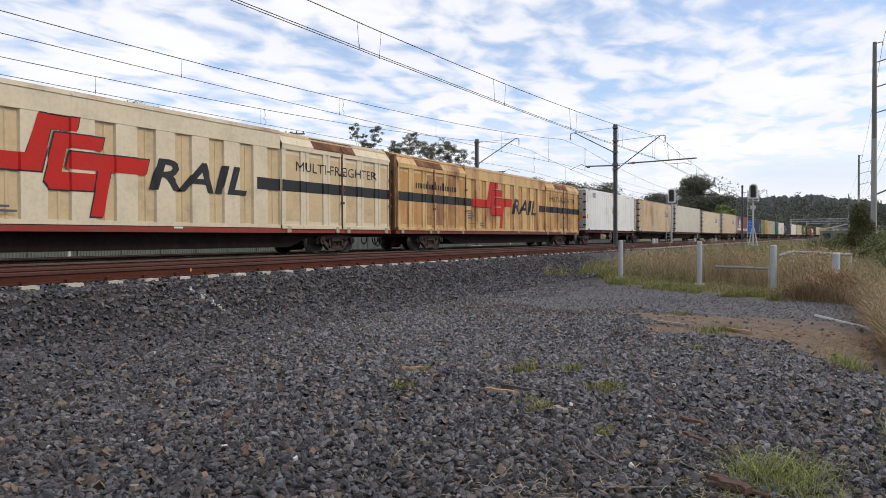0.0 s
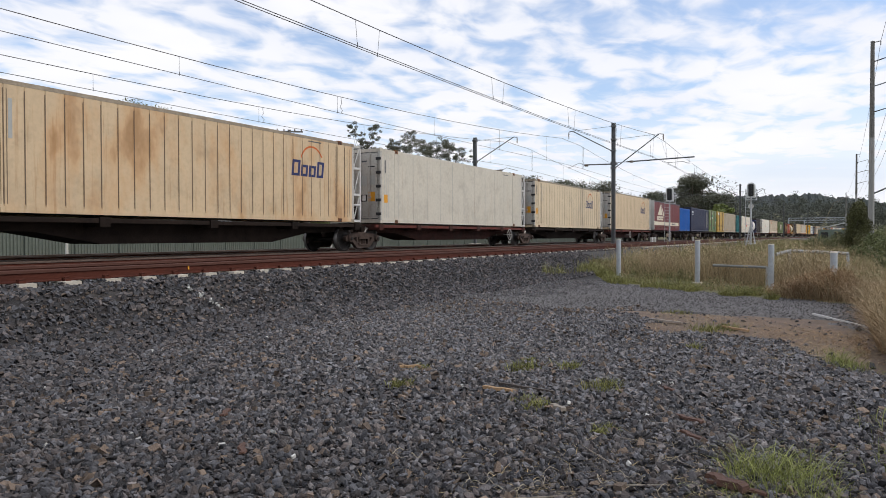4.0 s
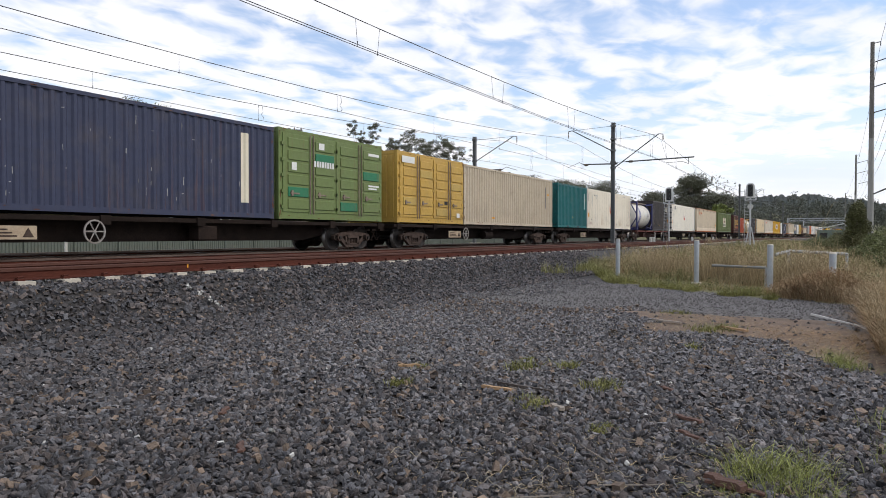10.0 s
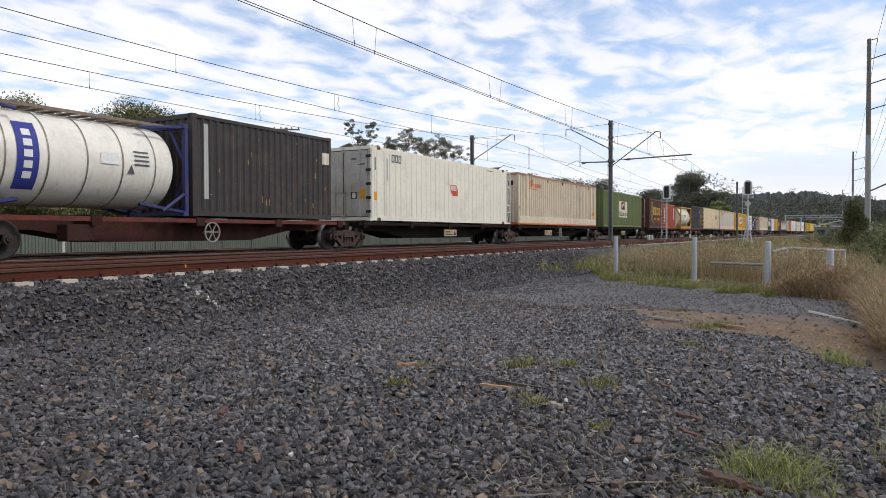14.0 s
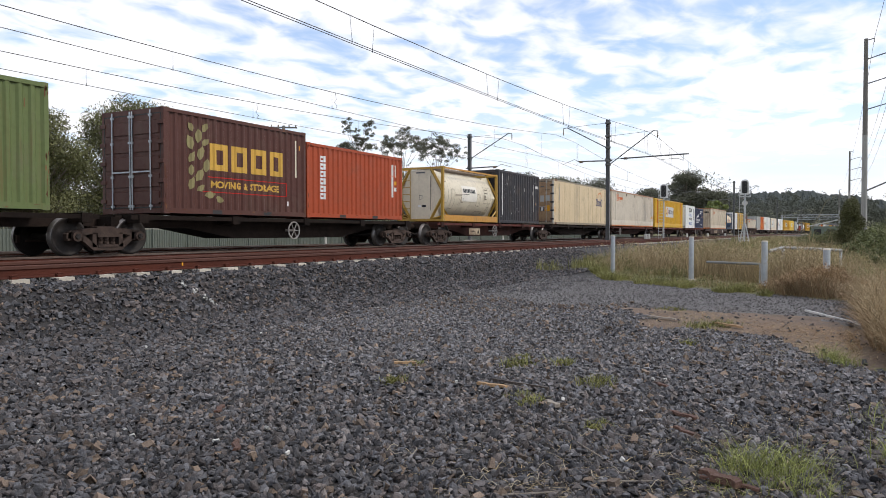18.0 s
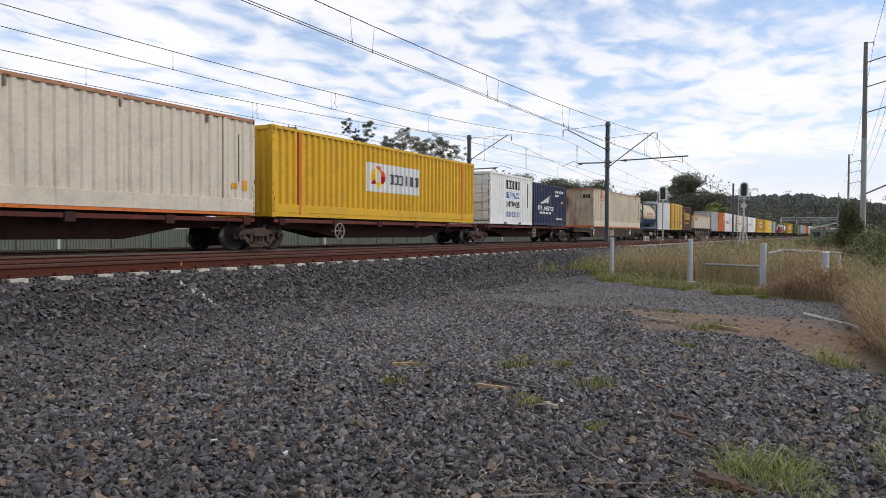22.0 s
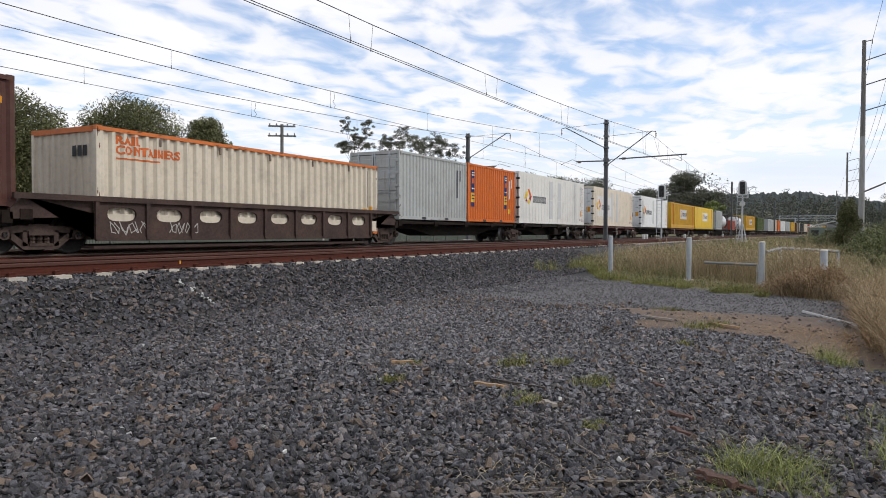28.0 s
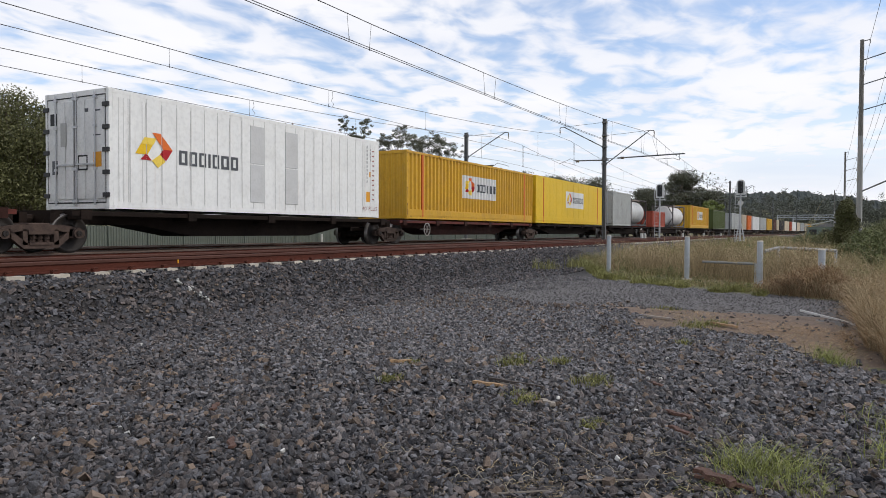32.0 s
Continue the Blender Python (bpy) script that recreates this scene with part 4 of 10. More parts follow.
def drape(bm, line, y, proud=0.006):
    """Cuts a flat figure at every fold and lays it on the near side of a folded panel."""
    if line and len(line) > 2:
        bmesh.ops.triangulate(bm, faces=bm.faces[:])
    xs = [v.co.x for v in bm.verts]
    lo, hi = min(xs), max(xs)
    if line:
        for p, _ in line:
            if lo < p < hi:
                bmesh.ops.bisect_plane(bm, geom=bm.verts[:] + bm.edges[:] + bm.faces[:], plane_co=(p, 0, 0), plane_no=(1, 0, 0))
    for v in bm.verts:
        v.co.y = y + (at_fold(line, v.co.x) if line else 0.0) - proud
    return bm


def flat(bm, pts):
    """A flat figure in x-z facing the near side (-y)."""
    vs = [bm.verts.new((x, 0, z)) for x, z in pts]
    f = bm.faces.new(vs)
    f.normal_update()
    if f.normal.y > 0:
        f.normal_flip()


def rect(bm, x0, x1, z0, z1, slant=0.0):
    flat(bm, [(x0, z0), (x1, z0), (x1 + slant, z1), (x0 + slant, z1)])


def lettering(text, x, z, size, width=None, slant=0.0, upright=False, bold=0.0):
    """Built-in letters as a flat figure, starting at x with their foot at z."""
    cu = bpy.data.curves.new("letters", "FONT")
    cu.body, cu.size, cu.shear, cu.offset = text, size, slant, bold
    cu.resolution_u = 2
    tmp = bpy.data.objects.new("letters", cu)
    scene.collection.objects.link(tmp)
    me = bpy.data.meshes.new_from_object(tmp)
    bpy.data.objects.remove(tmp)
    bpy.data.curves.remove(cu)
    bm = bmesh.new()
    bm.from_mesh(me)
    bpy.data.meshes.remove(me)
    if bm.verts:
        xs = [v.co.x for v in bm.verts]
        k = width / (max(xs) - min(xs)) if width else 1.0
        x0 = min(xs)
        for v in bm.verts:
            a, b = (v.co.x - x0) * k, v.co.y
            v.co = (x + a, 0, z + b)
        for f in bm.faces:
            f.normal_update()
            if f.normal.y > 0:
                f.normal_flip()
    return bm


def hollow(bm, x0, x1, z0, z1, slant, edge):
    """A plain hollow block in x-z facing the near side."""
    out = [(x0, z0), (x1, z0), (x1, z1), (x0, z1)]
    inn = [(x0 + edge, z0 + edge * 0.8), (x1 - edge, z0 + edge * 0.8), (x1 - edge, z1 - edge * 0.8), (x0 + edge, z1 - edge * 0.8)]
    a, b = [[bm.verts.new((x + slant * (z - z0) / (z1 - z0), 0, z)) for x, z in ring_] for ring_ in (out, inn)]
    for i in range(4):
        f = bm.faces.new((a[i], a[(i + 1) % 4], b[(i + 1) % 4], b[i]))
        f.normal_update()
        if f.normal.y > 0:
            f.normal_flip()


def word_bars(bm, x, z, size, widths, gap=0.22, slant=0.0):
    """A name as a row of plain blocks, hollow where they are large."""
    for w in widths:
        ww, sl = w * size, slant * size
        if w > 0.45 and size >= 0.2:
            hollow(bm, x, x + ww, z, z + size, sl, 0.31 * ww)
        elif w > 0:
            rect(bm, x, x + ww, z, z + size, sl)
        x += (w + gap) * size
    return x


CASTINGS = {}


def casting_in(mat):
    """The one casting shape in the paint of its container."""
    if mat.name not in CASTINGS:
        bm = bmesh.new()
        box(bm, -0.09, 0.09, -0.08, 0.08, -0.06, 0.06, 0.008)
        CASTINGS[mat.name] = mesh_of(bm, "corner_casting", mat)
    return CASTINGS[mat.name]


PAINTS = {}


def colour(key, rgb, dirt=0.3, rust=0.25, rough=0.5, streak=RUST):
    if key not in PAINTS:
        PAINTS[key] = paint(key, rgb, dirt, rust, rough, streak)
    return PAINTS[key]


def door_pair(t, x, w, h, mat, z0=0.16, bars=4, rod_mat=None, dark_hinge=True, upright=True):
    """Two doors on the -x end with lock rods, handles and hinges."""
    for k, g in enumerate((-1, 1)):
        y0, y1 = sorted((g * 0.01, g * (w / 2 - 0.10)))
        bm = bmesh.new()
        box(bm, x - 0.03, x + 0.02, y0, y1, z0, h - 0.14)
        d = part("door", bm, mat, t)
        q = (y1 - y0) / 3.0
        if not upright:
            n_ = 5
            zs = (h - 0.20 - z0 - 0.10) / n_
            for i in range(n_):
                bm = bmesh.new()
                box(bm, x - 0.050, x - 0.028, y0 + 0.06, y1 - 0.06, z0 + 0.08 + zs * i, z0 + 0.08 + zs * (i + 1) - 0.11, 0.016)
                part("door_panel", bm, mat, d)
        for i in range(3 if upright else 0):
            bm = bmesh.new()
            box(bm, x - 0.048, x - 0.028, y0 + q * i + 0.035, y0 + q * (i + 1) - 0.035, z0 + 0.10, h - 0.24, 0.008)
            part("door_panel", bm, mat, d)
        bm = bmesh.new()
        for ya, yb_, za, zb in ((y0, y0 + 0.02, z0, h - 0.14), (y1 - 0.02, y1, z0, h - 0.14), (y0, y1, z0, z0 + 0.03), (y0, y1, h - 0.17, h - 0.14)):
            box(bm, x - 0.036, x - 0.01, ya, yb_, za, zb)
        part("gasket", bm, M["black"], d, "black rubber door seal")
        for f in (((0.33, 0.97) if g < 0 else (0.03, 0.67)) if bars == 4 else (0.5,)):
            yy = y0 + (y1 - y0) * f
            bm = bmesh.new()
            rod(bm, (x - 0.07, yy, z0 - 0.05), (x - 0.07, yy, h - 0.06), 0.019, 8)
            for zz in (z0 + 0.05, z0 + 0.85, h - 0.9, h - 0.2):
                box(bm, x - 0.09, x - 0.03, yy - 0.05, yy + 0.05, zz - 0.03, zz + 0.03)
            box(bm, x - 0.10, x - 0.08, yy - 0.02, yy + 0.38 * (1 if f < 0.5 else -1), z0 + 0.95, z0 + 0.99)
            part("lock_rod", bm, rod_mat or M["galv"], d, "steel locking rod with handle")
        for i in range(5):
            zz = z0 + 0.2 + (h - z0 - 0.6) * i / 4
            ye = g * (w / 2 - 0.08)
            bm = bmesh.new()
            box(bm, x - 0.075, x - 0.02, ye - 0.11, ye + 0.11, zz - 0.055, zz + 0.055, 0.006)
            part("hinge", bm, M["black"] if dark_hinge else mat, d)
    bm = bmesh.new()
    box(bm, x - 0.035, x - 0.02, -w / 2 + 0.15, -w / 2 + 0.55, 0.75, 1.1)
    return bm


def shell(name, label, u0, L, H, mat, style="corrugated", end="wall", W=2.44, base=None, rail_mat=None, pitch=0.278, depth=0.042,
          low=0.16, seam_mat=None, group="containers on the goods train", tail=False, post_mat=None, cat="container", hinge=True, pockets=False, door_mat=None, rod_mat=None, top_mat=None, end_mat=None):
    """A box container: frame, castings, near and far side, roof, ends. Returns the thing and the near side's fold line."""
    t = tagged(root(name), label, cat, group)
    h, w = L / 2, W / 2
    rail = rail_mat or mat
    for g in (-1, 1):
        bm = bmesh.new()
        box(bm, -h + 0.12, h - 0.12, g * w - 0.05 if g > 0 else g * w, g * w if g > 0 else g * w + 0.05, 0.02, low)
        part("bottom_rail", bm, rail, t)
        bm = bmesh.new()
        box(bm, -h + 0.12, h - 0.12, g * w - 0.06 if g > 0 else g * w, g * w if g > 0 else g * w + 0.06, H - 0.11, H - 0.015)
        part("top_rail", bm, top_mat or rail, t)
    for x in (-h, h - 0.09):
        for z_, z1_ in ((H - 0.14, H - 0.01), (0.02, 0.15)):
            bm = bmesh.new()
            box(bm, x, x + 0.09, -w + 0.1, w - 0.1, z_, z1_)
            part("end_rail", bm, (top_mat or rail) if z_ > 1 else rail, t)
    for x in (-h, h):
        for g in (-1, 1):
            bm = bmesh.new()
            x0, x1 = (x, x + 0.12) if x < 0 else (x - 0.12, x)
            box(bm, x0, x1, g * w if g < 0 else g * w - 0.12, g * w + 0.12 if g < 0 else g * w, 0.10, H - 0.10, 0.01)
            part("corner_post", bm, post_mat or rail, t)
    for x in (-h + 0.09, h - 0.09):
        for g in (-1, 1):
            for z in (0.06, H - 0.06):
                c = link("corner_casting", casting_in(top_mat or rail), top_mat or rail, t)
                c.matrix_basis = pose(x, g * (w - 0.078), z)
    if style == "corrugated":
        line = folds(-h + 0.12, h - 0.12, pitch, depth)
    elif style == "seamed":
        line = seams(-h + 0.12, h - 0.12, pitch, 0.012)
    else:
        line = [(-h + 0.12, 0.0), (h - 0.12, 0.0)]
    inset = 0.012 if style == "corrugated" else 0.004
    line = [(p, d + inset) for p, d in line]
    folded_panel("side_panel", line, low, H - 0.11, -w, -1, mat, t)
    folded_panel("side_panel", line, low, H - 0.11, w, 1, mat, t)
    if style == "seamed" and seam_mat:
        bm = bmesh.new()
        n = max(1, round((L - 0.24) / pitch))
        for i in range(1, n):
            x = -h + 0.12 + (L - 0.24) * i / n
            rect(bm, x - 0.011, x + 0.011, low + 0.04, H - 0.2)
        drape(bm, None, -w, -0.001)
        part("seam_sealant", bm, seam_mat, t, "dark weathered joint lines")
    bm = bmesh.new()
    n = max(2, int(L / 0.6))
    box(bm, -h + 0.09, h - 0.09, -w + 0.06, w - 0.06, H - 0.09, H - 0.035)
    for i in range(n):
        x = -h + 0.3 + (L - 0.6) * i / n
        box(bm, x, x + 0.28, -w + 0.14, w - 0.14, H - 0.036, H - 0.018)
    part("roof", bm, mat, t)
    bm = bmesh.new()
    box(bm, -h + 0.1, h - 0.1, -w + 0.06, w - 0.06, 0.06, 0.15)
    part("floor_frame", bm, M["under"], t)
    if pockets:
        for x in (-1.05, 1.05):
            # flat black plate: the dark inside of the opening is painted, not cut
            bm = bmesh.new()
            box(bm, x - 0.18, x + 0.18, -w - 0.004, -w + 0.03, 0.03, 0.135)
            part("fork_pocket", bm, M["black"], t, "dark forklift pocket")
    ends = folds(-w + 0.12, w - 0.12, 0.26, 0.04) if style == "corrugated" else [(-w + 0.12, 0.0), (w - 0.12, 0.0)]
    ends = [(p, d + 0.02) for p, d in ends]
    folded_panel("end_wall", ends, 0.15, H - 0.14, h, 1, mat, t, along_y=True)
    if end == "doors":
        bm = door_pair(t, -h + 0.03, W, H, door_mat or mat, rod_mat=rod_mat, dark_hinge=hinge, upright=style != "corrugated")
        bm.free()
    else:
        folded_panel("end_wall", ends, 0.15, H - 0.14, -h, -1, end_mat or mat, t, along_y=True)
    if style != "seamed":
        # rust breaks through the paint of posts, rails and the feet of the folds
        r = random.Random(int(u0 * 100))
        bm = bmesh.new()
        for k in range(int(26 + L * 3)):
            if k % 2:
                x, z = r.choice((-1, 1)) * (h - 0.06) + r.uniform(-0.035, 0.035), r.choice((0.15, H - 0.5, 0.15)) + r.random() ** 1.5 * (H * 0.4)
                a, b = r.uniform(0.006, 0.02), r.uniform(0.02, 0.11)
            else:
                x, z = r.uniform(-h + 0.2, h - 0.2), r.choice((0.055, 0.12, H - 0.035, H - 0.08, H - 0.09))
                a, b = r.uniform(0.02, 0.09), r.uniform(0.006, 0.018)
            z = min(z, H - 0.13) if k % 2 else z
            flat(bm, [(x - a, z - b * r.uniform(0.1, 0.5)), (x - a * 0.2, z - b), (x + a, z - b * 0.4), (x + a * r.uniform(0.5, 1.0), z + b * 0.6), (x - a * 0.1, z + b), (x - a * 0.8, z + b * 0.5)])
        drape(bm, None, -w, 0.004)
        tagged(part("rust_chips", bm, M["rust_brown"], t, "small rust chips in the paint"), kind="stuff")
    if tail:
        bm = bmesh.new()
        for g in (-1, 1):
            box(bm, h + 0.36, h + 0.43, g * w - 0.07 if g > 0 else g * w, g * w if g > 0 else g * w + 0.07, 0.0, H - 0.06)
            box(bm, h, h + 0.4, g * w - 0.06 if g > 0 else g * w, g * w if g > 0 else g * w + 0.06, H - 0.12, H - 0.04)
            box(bm, h, h + 0.4, g * w - 0.06 if g > 0 else g * w, g * w if g > 0 else g * w + 0.06, 0.02, 0.10)
            for z in (0.62, 0.98, H * 0.68):
                box(bm, h, h + 0.37, g * w - 0.05 if g > 0 else g * w + 0.005, g * w - 0.005 if g > 0 else g * w + 0.05, z, z + (0.05 if z < 0.9 else 0.08))
        box(bm, h + 0.36, h + 0.43, -w, w, H - 0.12, H - 0.05)
        part("end_frame", bm, M["white_part"], t, "pale open steel end frame with rungs")
        for g in (-1, 1):
            for za, zb in ((0.12, 0.98), (1.04, H * 0.68), (H * 0.68 + 0.08, H - 0.12)):
                bm = bmesh.new()
                rod(bm, (h + 0.02, g * (w - 0.03), za), (h + 0.38, g * (w - 0.03), zb), 0.02, 6)
                part("frame_brace", bm, M["white_part"], t)
        bm = bmesh.new()
        box(bm, h + 0.02, h + 0.34, -w + 0.06, w - 0.06, 0.14, 0.6, 0.03)
        part("cooling_unit", bm, M["under"], t, "dark cooling machinery")
    ride(t, u0 + h, (RAIL_Z + DECK) if base is None else base)
    return t, line


def decal(t, bm, line, mat, name, label="", W=2.44, proud=0.006):
    drape(bm, line, -W / 2, proud)
    if name in ("name_blocks", "web_address_bars", "emblem_blocks"):
        # every bar of a name is a part of its own
        seen, ob = set(), None
        for v0 in bm.verts[:]:
            if v0 in seen:
                continue
            stack, isle = [v0], []
            seen.add(v0)
            while stack:
                v = stack.pop()
                isle.append(v)
                for e_ in v.link_edges:
                    u = e_.other_vert(v)
                    if u not in seen:
                        seen.add(u)
                        stack.append(u)
            one = bmesh.new()
            to = {v: one.verts.new(v.co) for v in isle}
            for f in {f for v in isle for f in v.link_faces}:
                one.faces.new([to[v] for v in f.verts])
            ob = part("name_block", one, mat, t, label if ob is None else "")
        bm.free()
        return ob
    return part(name, bm, mat, t, label)


def ink(key, rgb, rough=0.55):
    k = "ink_" + key
    if k not in PAINTS:
        PAINTS[k] = surface(k, rgb, tuple(c * 0.8 for c in rgb), 2.0, 0.4, rough, bump=0, grime=GREY_DIRT, grime_amount=0.12, spec=0.2)
    return PAINTS[k]


def scuffs(t, line, h, H, n, seed, mat, W=2.44):
    """Small scratches and chips in the paint."""
    r = random.Random(seed)
    bm = bmesh.new()
    for _ in range(n):
        x, z = r.uniform(-h + 0.3, h - 0.3), 0.3 + (H - 0.6) * r.random() ** 1.3
        w, d = r.uniform(0.008, 0.022), r.uniform(0.03, 0.22)
        if r.random() < 0.3:
            w, d = d * 0.5, w
        rect(bm, x, x + w, z, min(z + d, H - 0.2), r.uniform(-0.01, 0.01))
    ob = decal(t, bm, line, mat, "scuff_marks", "pale scratches in the paint", W, 0.004)
    ob["kind"] = "stuff"


def stickers(t, line, spots, W=2.44):
    """Small marks: (x0, x1, z0, z1, ink)"""
    by = {}
    for x0, x1, z0, z1, k in spots:
        by.setdefault(k, []).append((x0, x1, z0, z1))
    for k, rs in by.items():
        for r in rs:
            bm = bmesh.new()
            rect(bm, *r)
            decal(t, bm, line, k, "marking", "", W, 0.007)

# ---------------------------------------------------------------- the train, from front to rear
M["plate"] = surface("cream_plate", (0.47, 0.38, 0.26), (0.3, 0.21, 0.14), 3, 0.7, 0.7, grime=RUST, grime_amount=0.6)
INK_BLACK, INK_WHITE, INK_RED = ink("black", (0.02, 0.02, 0.022)), ink("white", (0.75, 0.75, 0.73)), ink("red", (0.50, 0.022, 0.016))
INK_NAVY, INK_ORANGE, INK_YELLOW = ink("navy", (0.03, 0.04, 0.13)), ink("orange", (0.62, 0.15, 0.04)), ink("yellow", (0.75, 0.47, 0.05))
INK_GREY, INK_CREAM, INK_GOLD = ink("grey", (0.10, 0.105, 0.115)), ink("cream", (0.72, 0.66, 0.52)), ink("gold", (0.60, 0.36, 0.07))
INK_AMBER = ink("amber", (0.70, 0.32, 0.03))
M["stained_end"] = surface("brown_stained_end", (0.58, 0.48, 0.35), (0.40, 0.30, 0.20), 1.0, 0.8, 0.75, bump=0.05, streak=(0.12, 0.055, 0.03), streak_amount=0.85, grime=(0.14, 0.085, 0.05), grime_amount=0.35)
M["dark_end"] = surface("grimy_dark_end", (0.06, 0.042, 0.034), (0.03, 0.022, 0.02), 1.5, 0.8, 0.8, bump=0.1, grime=(0.10, 0.07, 0.05), grime_amount=0.5, spec=0.3)
M["worn_trim"] = surface("worn_grey_trim", (0.36, 0.30, 0.22), (0.20, 0.15, 0.10), 2.5, 0.8, 0.6, 0.2, 0.08, 40, streak=RUST, streak_amount=0.4)
M["door_clean"] = surface("dull_white_door", (0.74, 0.74, 0.72), (0.58, 0.58, 0.57), 1.6, 0.6, 0.6, bump=0.05, grime=(0.2, 0.18, 0.16), grime_amount=0.3)
M["door_rusty"] = surface("rusty_tan_door", (0.40, 0.26, 0.14), (0.22, 0.125, 0.07), 1.4, 0.7, 0.7, bump=0.05, grime=(0.10, 0.06, 0.04), grime_amount=0.6, streak=RUST, streak_amount=0.5)
M["door_white"] = surface("grimy_white_door", (0.50, 0.475, 0.43), (0.30, 0.27, 0.235), 1.6, 0.6, 0.6, bump=0.05, grime=(0.22, 0.15, 0.10), grime_amount=0.4, streak=RUST, streak_amount=0.3)
INK_RUST = ink("rust_chip", (0.20, 0.075, 0.03))
INK_MIST = ink("mist", (0.42, 0.42, 0.40))
INK_BLUE = ink("blue", (0.10, 0.16, 0.45))
INK_CHARCOAL = ink("charcoal", (0.030, 0.031, 0.034))
M["rust_panel"] = surface("rust_run_paint", (0.44, 0.25, 0.10), (0.24, 0.105, 0.04), 0.9, 0.9, 0.7, bump=0.1, streak=(0.13, 0.05, 0.025), streak_amount=0.9, grime=(0.12, 0.05, 0.03), grime_amount=0.6)
M["van_end"] = surface("rusted_end_paint", (0.30, 0.18, 0.09), (0.16, 0.085, 0.042), 1.5, 0.8, 0.8, bump=0.15, grime=(0.05, 0.03, 0.02), grime_amount=0.6, spec=0.3)
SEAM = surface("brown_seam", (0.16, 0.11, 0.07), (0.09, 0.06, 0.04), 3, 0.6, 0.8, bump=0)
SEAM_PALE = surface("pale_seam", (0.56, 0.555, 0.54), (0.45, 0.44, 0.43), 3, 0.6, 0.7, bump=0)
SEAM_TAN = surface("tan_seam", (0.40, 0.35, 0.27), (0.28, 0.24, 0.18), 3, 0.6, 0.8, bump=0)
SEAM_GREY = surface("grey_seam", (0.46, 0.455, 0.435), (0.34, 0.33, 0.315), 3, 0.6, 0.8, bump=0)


def fine_print(x, z, rows, w, INK, step=0.09, high=0.05):
    return [(x, x + w * (0.6 + 0.4 * ((i * 7) % 5) / 4), z - i * step, z - i * step + high, INK) for i in range(rows)]


